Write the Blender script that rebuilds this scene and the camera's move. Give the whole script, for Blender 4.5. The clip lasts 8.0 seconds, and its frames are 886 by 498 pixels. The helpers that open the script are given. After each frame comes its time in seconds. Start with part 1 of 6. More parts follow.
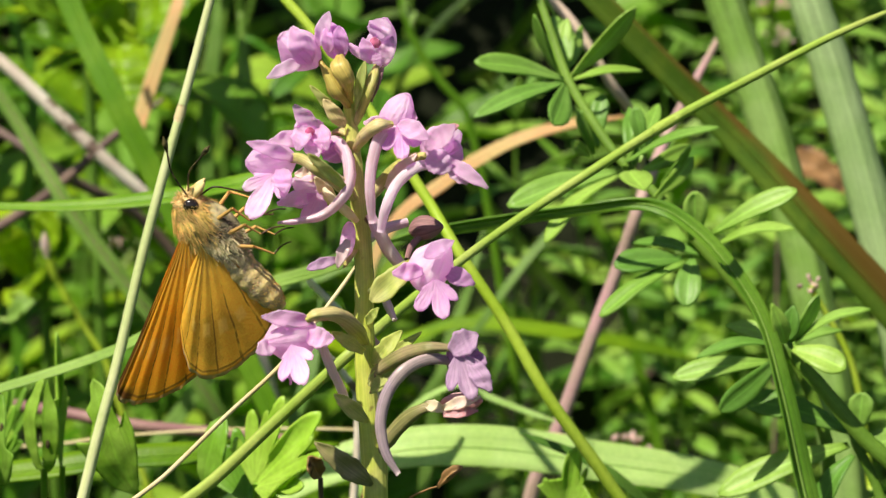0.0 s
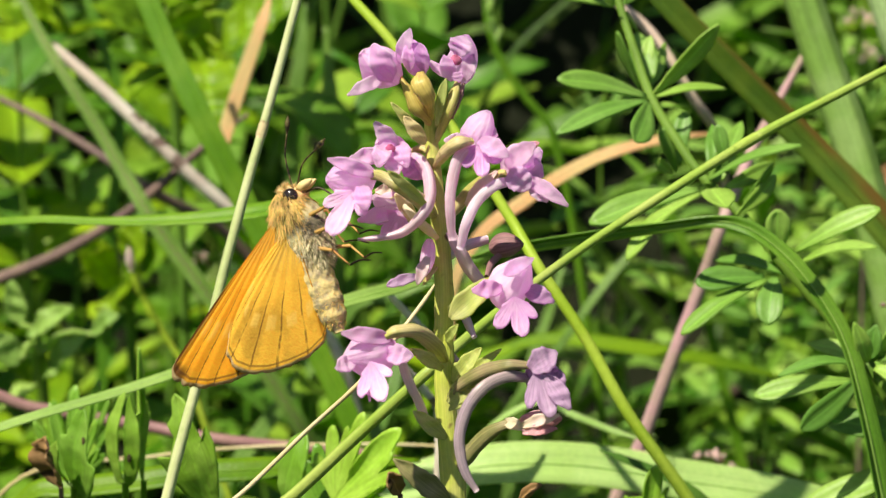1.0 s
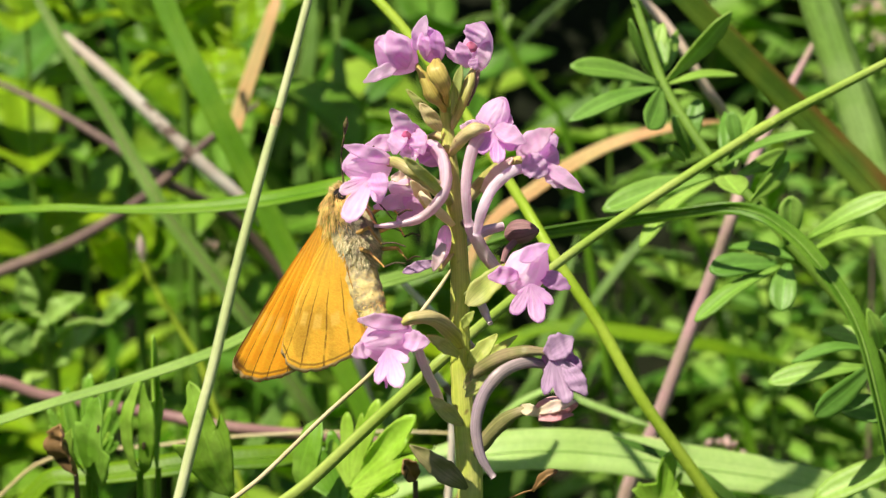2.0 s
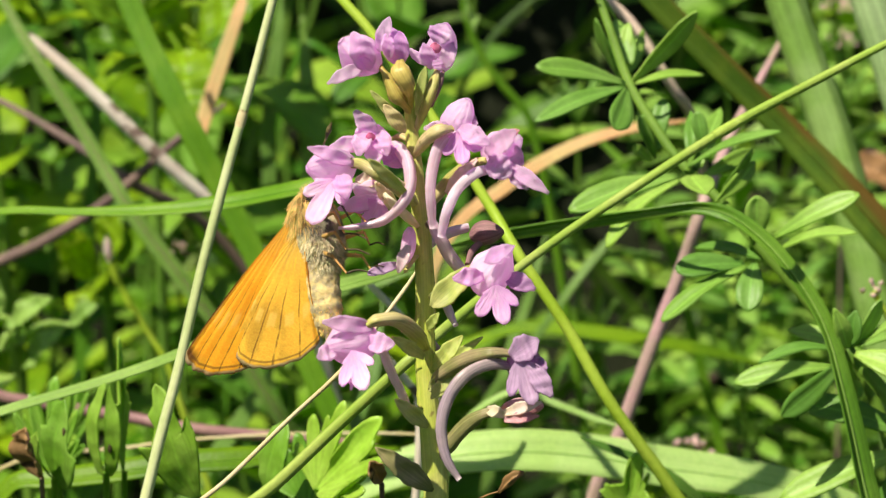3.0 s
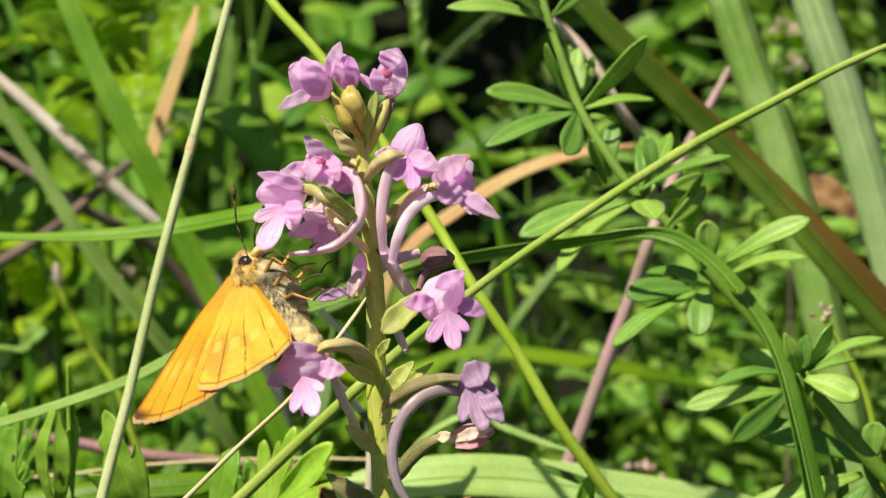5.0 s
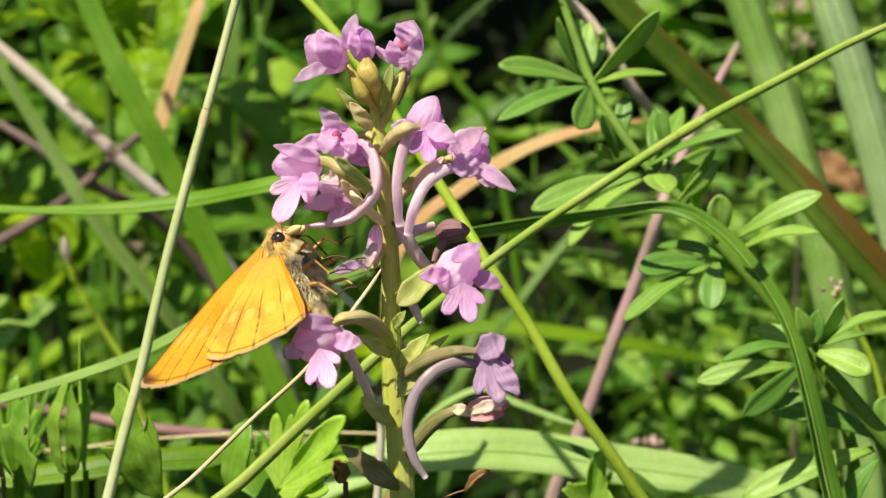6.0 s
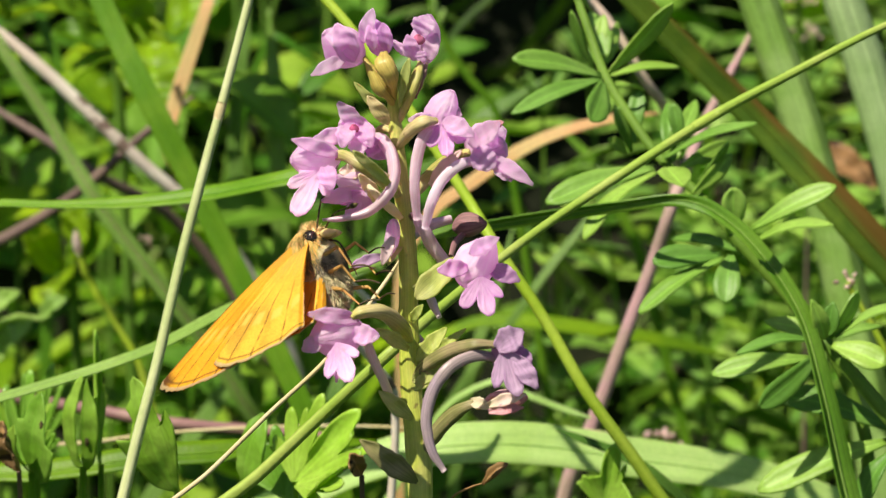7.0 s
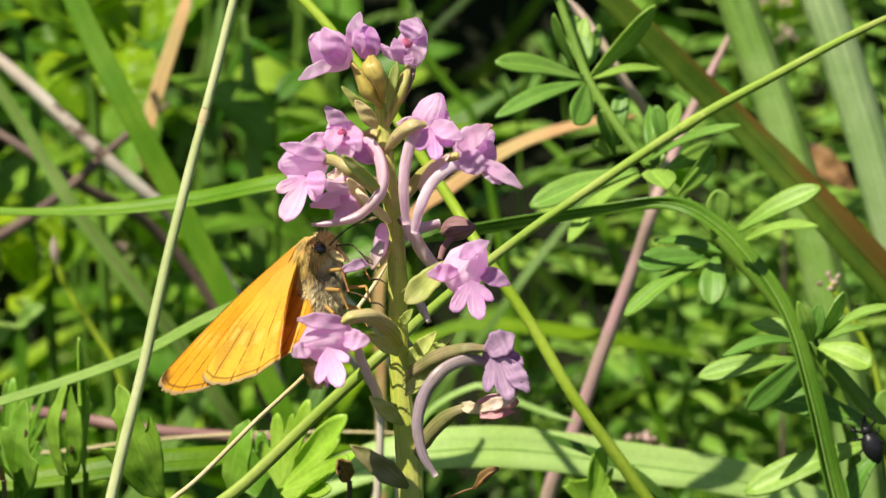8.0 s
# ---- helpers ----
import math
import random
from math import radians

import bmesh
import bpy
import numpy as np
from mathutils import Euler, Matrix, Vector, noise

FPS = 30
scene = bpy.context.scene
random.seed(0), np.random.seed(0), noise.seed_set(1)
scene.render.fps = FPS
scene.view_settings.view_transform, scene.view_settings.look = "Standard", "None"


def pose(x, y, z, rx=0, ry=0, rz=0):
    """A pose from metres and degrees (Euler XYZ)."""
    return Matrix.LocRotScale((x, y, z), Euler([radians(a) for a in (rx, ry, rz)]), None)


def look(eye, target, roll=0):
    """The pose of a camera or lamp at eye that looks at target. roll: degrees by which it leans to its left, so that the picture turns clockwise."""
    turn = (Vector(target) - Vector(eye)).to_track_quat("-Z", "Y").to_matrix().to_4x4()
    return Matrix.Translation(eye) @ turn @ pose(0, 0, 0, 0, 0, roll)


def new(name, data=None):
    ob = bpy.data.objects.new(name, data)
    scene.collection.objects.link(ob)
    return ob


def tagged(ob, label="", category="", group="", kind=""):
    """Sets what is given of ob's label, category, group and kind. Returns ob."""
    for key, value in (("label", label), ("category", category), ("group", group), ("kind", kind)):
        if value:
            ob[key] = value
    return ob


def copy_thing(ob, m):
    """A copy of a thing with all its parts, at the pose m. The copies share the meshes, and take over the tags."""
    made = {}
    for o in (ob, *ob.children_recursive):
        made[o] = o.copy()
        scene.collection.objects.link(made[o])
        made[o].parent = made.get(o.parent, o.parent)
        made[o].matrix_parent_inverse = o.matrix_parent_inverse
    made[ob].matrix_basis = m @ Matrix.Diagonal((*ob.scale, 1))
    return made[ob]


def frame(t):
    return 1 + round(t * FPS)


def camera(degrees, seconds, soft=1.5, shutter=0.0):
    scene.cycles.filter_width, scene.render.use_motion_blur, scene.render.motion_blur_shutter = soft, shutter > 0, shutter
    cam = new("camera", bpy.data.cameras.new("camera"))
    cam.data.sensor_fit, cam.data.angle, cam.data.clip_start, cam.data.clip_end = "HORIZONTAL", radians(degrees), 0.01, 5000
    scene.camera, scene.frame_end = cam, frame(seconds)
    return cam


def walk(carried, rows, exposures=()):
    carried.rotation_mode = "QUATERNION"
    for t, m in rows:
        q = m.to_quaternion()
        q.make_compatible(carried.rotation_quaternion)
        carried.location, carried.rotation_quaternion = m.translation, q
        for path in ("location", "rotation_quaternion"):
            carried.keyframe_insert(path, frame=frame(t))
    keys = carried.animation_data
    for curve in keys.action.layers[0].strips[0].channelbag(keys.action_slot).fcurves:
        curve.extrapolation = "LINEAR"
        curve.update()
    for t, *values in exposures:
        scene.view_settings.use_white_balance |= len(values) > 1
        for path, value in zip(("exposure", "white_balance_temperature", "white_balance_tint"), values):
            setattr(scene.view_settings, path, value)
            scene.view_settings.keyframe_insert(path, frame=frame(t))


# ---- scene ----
# ---- camera and its way ----
CLIP = 8.0
cam = camera(16.0, CLIP, soft=1.2)
cam.data.dof.use_dof, cam.data.dof.focus_distance, cam.data.dof.aperture_fstop = True, 0.275, 74.0
walk(cam, [
    (0, look((0.00036, -0.26098, 0.33467), (0.00447, -0.00013, 0.27782), 0.205)),
    (0.2, look((0.00024, -0.26085, 0.33455), (0.00208, -0.00000, 0.27681), 0.204)),
    (0.5, look((0.00001, -0.26060, 0.33434), (-0.00176, 0.00023, 0.27726), 0.203)),
    (0.7, look((0.00041, -0.26074, 0.33457), (-0.00343, 0.00019, 0.27830), 0.187)),
    (0.8, look((0.00076, -0.26085, 0.33476), (-0.00317, 0.00015, 0.27859), 0.173)),
    (1, look((0.00116, -0.26099, 0.33499), (-0.00231, 0.00011, 0.27924), 0.157)),
    (1.2, look((0.00006, -0.26130, 0.33528), (-0.00374, -0.00004, 0.28034), 0.153)),
    (2.3, look((0.00006, -0.26151, 0.33449), (-0.00310, -0.00072, 0.27733), -0.100)),
    (2.5, look((0.00004, -0.26124, 0.33440), (-0.00216, -0.00048, 0.27708), -0.139)),
    (2.7, look((0.00026, -0.26108, 0.33456), (-0.00123, -0.00027, 0.27728), -0.123)),
    (3, look((0.00066, -0.26079, 0.33485), (-0.00067, 0.00013, 0.27821), -0.093)),
    (3.3, look((0.00023, -0.26104, 0.33528), (-0.00078, 0.00005, 0.27923), -0.033)),
    (3.5, look((0.00000, -0.26117, 0.33551), (0.00000, -0.00000, 0.28000), -0.000)),
    (3.8, look((0.00111, -0.26086, 0.33621), (0.00274, 0.00051, 0.28154), -0.054)),
    (4, look((0.00171, -0.26069, 0.33659), (0.00327, 0.00078, 0.28256), -0.084)),
    (4.2, look((0.00112, -0.26054, 0.33657), (0.00207, 0.00099, 0.28246), -0.058)),
    (4.5, look((0.00003, -0.26025, 0.33653), (0.00155, 0.00139, 0.28335), -0.010)),
    (4.7, look((0.00021, -0.26029, 0.33601), (0.00231, 0.00124, 0.28320), 0.006)),
    (5, look((0.00053, -0.26035, 0.33505), (0.00350, 0.00095, 0.28025), 0.035)),
    (5.2, look((0.00066, -0.25972, 0.33494), (0.00444, 0.00137, 0.27918), 0.110)),
    (6.3, look((-0.00154, -0.26070, 0.33439), (0.00124, 0.00019, 0.27777), 0.195)),
    (6.5, look((-0.00154, -0.26070, 0.33439), (0.00080, 0.00019, 0.27760), 0.195)),
    (7, look((-0.00257, -0.26070, 0.33459), (0.00073, 0.00011, 0.27750), 0.031)),
    (7.2, look((-0.00269, -0.26046, 0.33455), (0.00083, 0.00037, 0.27672), -0.018)),
    (7.5, look((-0.00292, -0.26003, 0.33448), (0.00179, 0.00085, 0.27785), -0.107)),
    (7.7, look((-0.00359, -0.25992, 0.33441), (0.00186, 0.00094, 0.27831), -0.166)),
    (8, look((-0.00483, -0.25973, 0.33427), (0.00169, 0.00111, 0.27763), -0.275)),
], exposures=[(0.0, 0.26, 6950.0, 8.0), (1.0, 0.28, 6950.0, 8.0), (2.5, 0.27, 6950.0, 8.0), (4.0, 0.20, 6950.0, 8.0), (4.5, 0.15, 6950.0, 8.0), (8.0, 0.18, 6950.0, 8.0)])

# ---- sky and sun ----
SUN_WAY = Vector((-0.40, -0.37, 0.84)).normalized()
world = bpy.data.worlds.new("sky")
scene.world = world
world.use_nodes = True
wn = world.node_tree.nodes
sky = wn.new("ShaderNodeTexSky")
sky.sky_type, sky.sun_disc = "NISHITA", False
sky.sun_elevation, sky.sun_rotation = math.asin(SUN_WAY.z), math.atan2(SUN_WAY.x, SUN_WAY.y)
wn["Background"].inputs["Strength"].default_value = 0.062
world.node_tree.links.new(sky.outputs[0], wn["Background"].inputs["Color"])
sun = new("sun", bpy.data.lights.new("sun", "SUN"))
sun.data.energy, sun.data.angle, sun.data.color = 5.0, radians(0.6), (1.0, 0.94, 0.82)
sun.matrix_world = look(SUN_WAY * 3.0, (0, 0, 0))

# ---- materials ----


def node(tree, kind, **values):
    n = tree.nodes.new(kind)
    for key, value in values.items():
        n.inputs[key.replace("_", " ")].default_value = value
    return n


def math_node(tree, op, a, b=None):
    n = tree.nodes.new("ShaderNodeMath")
    n.operation = op
    for slot, value in ((0, a), (1, b)):
        if value is None:
            continue
        if isinstance(value, (int, float)):
            n.inputs[slot].default_value = value
        else:
            tree.links.new(value, n.inputs[slot])
    return n.outputs[0]


def blend(tree, factor, a, b, mode="MIX"):
    n = tree.nodes.new("ShaderNodeMix")
    n.data_type, n.blend_type = "RGBA", mode
    for slot, value in ((0, factor), (6, a), (7, b)):
        if isinstance(value, (int, float)):
            n.inputs[slot].default_value = value
        elif isinstance(value, tuple):
            n.inputs[slot].default_value = (*value, 1.0)
        else:
            tree.links.new(value, n.inputs[slot])
    return n.outputs[2]


def step(tree, value, low, high):
    n = tree.nodes.new("ShaderNodeMapRange")
    n.interpolation_type = "SMOOTHSTEP"
    tree.links.new(value, n.inputs["Value"])
    n.inputs["From Min"].default_value, n.inputs["From Max"].default_value = low, high
    return n.outputs[0]


def grain(tree, coords, scale, detail=3.0, stretch=None):
    if stretch:
        m = tree.nodes.new("ShaderNodeMapping")
        m.inputs["Scale"].default_value = stretch
        tree.links.new(coords, m.inputs[0])
        coords = m.outputs[0]
    n = node(tree, "ShaderNodeTexNoise", Scale=scale, Detail=detail)
    tree.links.new(coords, n.inputs["Vector"])
    return n.outputs["Fac"]


def plant_material(name, colour, second, rough=0.45, sheer=0.3, glow=None, stripes=0.0, midrib=0.0, vary=0.25,
                   specks=None, speck_size=600.0, speck_level=0.66, patch=160.0, bump=0.25, spec=0.35, edge=None):
    """Living plant tissue: two tones in soft patches, fine grain, lengthwise ribs, and light that passes through it."""
    mat = bpy.data.materials.new(name)
    mat.use_nodes = True
    t = mat.node_tree
    surface = t.nodes["Principled BSDF"]
    coords = t.nodes.new("ShaderNodeTexCoord")
    place, flat = coords.outputs["Object"], coords.outputs["UV"]
    split = t.nodes.new("ShaderNodeSeparateXYZ")
    t.links.new(flat, split.inputs[0])
    col = blend(t, step(t, grain(t, place, patch), 0.35, 0.65), colour, second)
    fine = grain(t, place, 1800.0, 2.0)
    col = blend(t, 0.25, col, blend(t, fine, (0.25, 0.25, 0.25), (1.0, 1.0, 1.0)), "OVERLAY")
    height = fine
    if stripes:
        ribs = grain(t, flat, 1.0, 2.0, (26.0, 1.5, 1.0))
        col = blend(t, stripes, col, blend(t, step(t, ribs, 0.3, 0.7), (0.30, 0.30, 0.30), (0.72, 0.72, 0.72)), "OVERLAY")
        height = math_node(t, "ADD", height, math_node(t, "MULTIPLY", ribs, 2.0))
    if midrib:
        off = math_node(t, "ABSOLUTE", math_node(t, "SUBTRACT", split.outputs[0], 0.5))
        line = step(t, off, 0.07, 0.01)
        col = blend(t, math_node(t, "MULTIPLY", line, midrib), col, tuple(min(1.0, c * 2.2 + 0.02) for c in colour))
    if edge:
        col = blend(t, math_node(t, "MULTIPLY", step(t, math_node(t, "ADD", split.outputs[0], math_node(t, "MULTIPLY", math_node(t, "SUBTRACT", 0.5, split.outputs[1]), 1.1)), 0.50, 0.86), step(t, grain(t, place, 60.0), 0.15, 0.42)), col, edge)
    if specks:
        col = blend(t, step(t, grain(t, place, speck_size, 2.0), speck_level, speck_level + 0.06), col, specks)
    info, geo = t.nodes.new("ShaderNodeObjectInfo"), t.nodes.new("ShaderNodeNewGeometry")
    luck = math_node(t, "FRACT", math_node(t, "ADD", info.outputs["Random"], geo.outputs["Random Per Island"]))
    hsv = t.nodes.new("ShaderNodeHueSaturation")
    t.links.new(col, hsv.inputs["Color"])
    t.links.new(math_node(t, "ADD", math_node(t, "MULTIPLY", luck, vary * 1.6), 1.0 - vary * 0.8), hsv.inputs["Value"])
    t.links.new(math_node(t, "ADD", math_node(t, "MULTIPLY", luck, -vary * 0.12), 0.5 + vary * 0.06), hsv.inputs["Hue"])
    t.links.new(hsv.outputs[0], surface.inputs["Base Color"])
    surface.inputs["Roughness"].default_value = rough
    surface.inputs["Specular IOR Level"].default_value = spec
    relief = node(t, "ShaderNodeBump", Strength=bump, Distance=0.0002)
    t.links.new(height, relief.inputs["Height"])
    t.links.new(relief.outputs[0], surface.inputs["Normal"])
    if sheer:
        passing = t.nodes.new("ShaderNodeBsdfTranslucent")
        warm = blend(t, 1.0, hsv.outputs[0], glow or (1.0, 1.0, 0.55), "MULTIPLY")
        lift = t.nodes.new("ShaderNodeHueSaturation")
        lift.inputs["Value"].default_value = 1.7
        t.links.new(warm, lift.inputs["Color"])
        t.links.new(lift.outputs[0], passing.inputs["Color"])
        both = t.nodes.new("ShaderNodeMixShader")
        both.inputs[0].default_value = sheer
        t.links.new(surface.outputs[0], both.inputs[1])
        t.links.new(passing.outputs[0], both.inputs[2])
        t.links.new(both.outputs[0], t.nodes["Material Output"].inputs["Surface"])
    return mat


def wing_material(name, colour, dusk, veins, spot_level, margin, sheer, clean=0.0):
    """Scaled insect wing; u runs across the fan of veins, v from the root to the fringe. clean: share of the fan, at the rear, without dark scales."""
    mat = bpy.data.materials.new(name)
    mat.use_nodes = True
    t = mat.node_tree
    surface = t.nodes["Principled BSDF"]
    coords = t.nodes.new("ShaderNodeTexCoord")
    place, flat = coords.outputs["Object"], coords.outputs["UV"]
    split = t.nodes.new("ShaderNodeSeparateXYZ")
    t.links.new(flat, split.inputs[0])
    u, v = split.outputs[0], split.outputs[1]
    wob = math_node(t, "MULTIPLY", math_node(t, "SUBTRACT", grain(t, place, 350.0), 0.5), 0.03)
    col = blend(t, step(t, grain(t, place, 420.0), 0.35, 0.7), colour, dusk)
    smoke = math_node(t, "MULTIPLY", step(t, grain(t, place, 380.0, 4.0), 0.48, 0.62), step(t, v, 0.25, 0.6))
    col = blend(t, math_node(t, "MULTIPLY", smoke, 0.28 if clean else 0.10), col, (0.20, 0.11, 0.02))
    if clean:
        col = blend(t, step(t, u, clean + 0.02, clean - 0.02), col, (0.97, 0.48, 0.035))
    scales = grain(t, place, 5200.0, 2.0)
    col = blend(t, 0.32, col, blend(t, scales, (0.15, 0.15, 0.15), (1.0, 1.0, 1.0)), "OVERLAY")
    # pale squarish spots between the veins, in a band across the wing
    cell = math_node(t, "PINGPONG", math_node(t, "MULTIPLY", math_node(t, "ADD", u, wob), float(veins)), 0.5)
    band = math_node(t, "ABSOLUTE", math_node(t, "SUBTRACT", math_node(t, "ADD", v, math_node(t, "MULTIPLY", wob, 4.0)), 0.66))
    spot = math_node(t, "MULTIPLY", step(t, band, 0.07, 0.03), step(t, cell, 0.2, 0.32))
    spot = math_node(t, "MULTIPLY", spot, step(t, grain(t, place, 260.0), 0.24, 0.38))
    col = blend(t, math_node(t, "MULTIPLY", spot, spot_level), col, (0.97, 0.66, 0.14))
    # veins
    line = step(t, cell, 0.062, 0.02)
    line = math_node(t, "MULTIPLY", line, step(t, v, 0.28, 0.55))
    line = math_node(t, "MULTIPLY", line, step(t, grain(t, place, 900.0), 0.3, 0.55))
    col = blend(t, math_node(t, "MULTIPLY", line, 0.7), col, (0.12, 0.045, 0.010))
    # olive hairs near the root, dark leading margin and outer line, ragged beige fringe
    fuzz = math_node(t, "MULTIPLY", step(t, v, 0.42, 0.12), step(t, grain(t, flat, 1.0, 3.0, (46.0, 5.0, 1.0)), 0.35, 0.62))
    col = blend(t, math_node(t, "MULTIPLY", fuzz, 0.7), col, (0.50, 0.34, 0.09))
    lead = math_node(t, "MAXIMUM", math_node(t, "MULTIPLY", step(t, u, 0.46, 0.62), step(t, v, 0.88, 0.95)), math_node(t, "MULTIPLY", step(t, u, 0.66, 0.78), step(t, v, 0.30, 0.6)))
    col = blend(t, math_node(t, "MULTIPLY", lead, margin), col, (0.10, 0.035, 0.010))
    ragged = math_node(t, "ADD", v, math_node(t, "MULTIPLY", wob, 0.8))
    rim = math_node(t, "ABSOLUTE", math_node(t, "SUBTRACT", ragged, 0.945))
    col = blend(t, math_node(t, "MULTIPLY", step(t, rim, 0.012, 0.003), 0.6), col, (0.13, 0.05, 0.015))
    fringe = math_node(t, "MULTIPLY", step(t, ragged, 0.966, 0.982), step(t, u, 0.80, 0.74) if clean else 1.0)
    col = blend(t, math_node(t, "MULTIPLY", fringe, 0.85), col, (0.74, 0.56, 0.30))
    t.links.new(col, surface.inputs["Base Color"])
    surface.inputs["Roughness"].default_value = 0.7
    surface.inputs["Specular IOR Level"].default_value = 0.25
    relief = node(t, "ShaderNodeBump", Strength=0.22, Distance=0.0002)
    t.links.new(math_node(t, "ADD", scales, math_node(t, "MULTIPLY", cell, 0.8)), relief.inputs["Height"])
    t.links.new(relief.outputs[0], surface.inputs["Normal"])
    passing = t.nodes.new("ShaderNodeBsdfTranslucent")
    t.links.new(blend(t, 1.0, col, (1.0, 0.76, 0.42), "MULTIPLY"), passing.inputs["Color"])
    both = t.nodes.new("ShaderNodeMixShader")
    both.inputs[0].default_value = sheer
    t.links.new(surface.outputs[0], both.inputs[1])
    t.links.new(passing.outputs[0], both.inputs[2])
    t.links.new(both.outputs[0], t.nodes["Material Output"].inputs["Surface"])
    return mat


# darker copy of GRASS: shade on the bank is put into its colour
GRASS_SHADE = plant_material("grass_shade_tone", (0.06, 0.13, 0.012), (0.10, 0.19, 0.02), 0.45, 0.3, stripes=0.3, vary=0.4)
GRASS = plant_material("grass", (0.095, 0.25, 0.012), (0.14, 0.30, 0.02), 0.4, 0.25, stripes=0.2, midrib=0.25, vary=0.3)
GRASS_DEEP = plant_material("grass_deep", (0.06, 0.16, 0.018), (0.09, 0.20, 0.028), 0.4, 0.15, stripes=0.5, midrib=0.4, vary=0.2)
GRASS_GROOVED = plant_material("grass_grooved", (0.10, 0.24, 0.018), (0.15, 0.30, 0.03), 0.4, 0.2, stripes=0.6, midrib=0.5, vary=0.1)
GRASS_BLUE = plant_material("grass_blue", (0.16, 0.30, 0.055), (0.22, 0.37, 0.09), 0.4, 0.3, stripes=0.4, midrib=0.2, vary=0.2)
GRASS_LIGHT = plant_material("grass_light", (0.27, 0.43, 0.09), (0.33, 0.49, 0.12), 0.4, 0.3, stripes=0.3, midrib=0.2, vary=0.15)
GRASS_PALE = plant_material("grass_pale", (0.42, 0.60, 0.19), (0.48, 0.66, 0.25), 0.4, 0.35, stripes=0.15, vary=0.1)
REED = plant_material("reed", (0.24, 0.37, 0.14), (0.30, 0.42, 0.19), 0.45, 0.0, stripes=0.5, vary=0.06)
REED_GREEN = plant_material("reed_green", (0.17, 0.31, 0.06), (0.24, 0.38, 0.11), 0.45, 0.0, stripes=0.5, vary=0.06)
STALK = plant_material("stalk", (0.28, 0.42, 0.06), (0.38, 0.47, 0.11), 0.4, 0.0, stripes=0.4, vary=0.12, specks=(0.20, 0.10, 0.03), speck_level=0.72)
STALK_LIME = plant_material("stalk_lime", (0.36, 0.52, 0.035), (0.42, 0.56, 0.06), 0.4, 0.0, stripes=0.3, vary=0.1)
STRAW = plant_material("straw", (0.68, 0.72, 0.38), (0.54, 0.62, 0.27), 0.35, 0.0, stripes=0.5, vary=0.1)
DRY = plant_material("dry_straw", (0.66, 0.53, 0.27), (0.72, 0.60, 0.36), 0.55, 0.0, stripes=0.5, vary=0.15)
DRY_BLADE = plant_material("dry_blade", (0.62, 0.40, 0.19), (0.60, 0.48, 0.22), 0.5, 0.3, glow=(1.0, 0.8, 0.5), stripes=0.4, vary=0.1)
DEAD_STEM = plant_material("dead_stem", (0.86, 0.78, 0.66), (0.66, 0.55, 0.46), 0.7, 0.0, stripes=0.6, specks=(0.22, 0.15, 0.12), speck_size=300.0, speck_level=0.58, vary=0.1)
DARK_TWIG = plant_material("dark_twig", (0.15, 0.10, 0.09), (0.22, 0.15, 0.12), 0.6, 0.0, stripes=0.4, vary=0.1)
PINK_STEM = plant_material("pink_stem", (0.55, 0.33, 0.36), (0.47, 0.33, 0.28), 0.5, 0.0, stripes=0.6, vary=0.1)
WAN_STEM = plant_material("wan_stem", (0.58, 0.44, 0.36), (0.50, 0.42, 0.28), 0.6, 0.0, stripes=0.6, vary=0.1)
PURPLE_STEM = plant_material("purple_stem", (0.27, 0.14, 0.14), (0.33, 0.20, 0.17), 0.5, 0.0, stripes=0.5, vary=0.1)
RUST_BLADE = plant_material("rust_blade", (0.06, 0.13, 0.010), (0.10, 0.17, 0.014), 0.45, 0.15, stripes=0.6, edge=(0.145, 0.090, 0.014), vary=0.08)
# wide spread of leaf tones imitates some leaves in shade, others lit
BEDSTRAW = plant_material("bedstraw_leaf", (0.18, 0.35, 0.050), (0.25, 0.43, 0.085), 0.45, 0.22, midrib=0.35, vary=0.32)
BEDSTRAW_STEM = plant_material("bedstraw_stem", (0.09, 0.19, 0.016), (0.13, 0.25, 0.028), 0.6, 0.0, stripes=0.5, vary=0.1)
# lowered tone: the partial shade over the bank is put into the leaf colour
HERB = plant_material("herb_leaf", (0.13, 0.28, 0.022), (0.20, 0.37, 0.045), 0.45, 0.35, midrib=0.3, vary=0.45)
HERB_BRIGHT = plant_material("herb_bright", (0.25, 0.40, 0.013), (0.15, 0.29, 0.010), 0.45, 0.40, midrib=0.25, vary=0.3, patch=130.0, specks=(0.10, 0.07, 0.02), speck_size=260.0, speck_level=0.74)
LOBED = plant_material("lobed_leaf", (0.20, 0.39, 0.035), (0.28, 0.47, 0.07), 0.36, 0.25, midrib=0.15, vary=0.25, stripes=0.25, patch=240.0, specks=(0.035, 0.02, 0.01), speck_size=420.0, speck_level=0.74)
DEAD_LEAF = plant_material("dead_leaf", (0.34, 0.20, 0.08), (0.20, 0.12, 0.05), 0.6, 0.2, midrib=0.3, vary=0.2, specks=(0.06, 0.03, 0.015), speck_size=420.0, speck_level=0.6)
# litter darkened along with the soil, for the shade in the hollows
LEAF_WASTE = plant_material("leaf_litter", (0.045, 0.032, 0.02), (0.075, 0.052, 0.03), 0.7, 0.1, vary=0.5)
SPIKE = plant_material("orchid_stem", (0.50, 0.57, 0.09), (0.54, 0.53, 0.16), 0.38, 0.0, stripes=0.4, vary=0.05, specks=(0.16, 0.08, 0.04), speck_size=420.0, speck_level=0.68, patch=220.0)
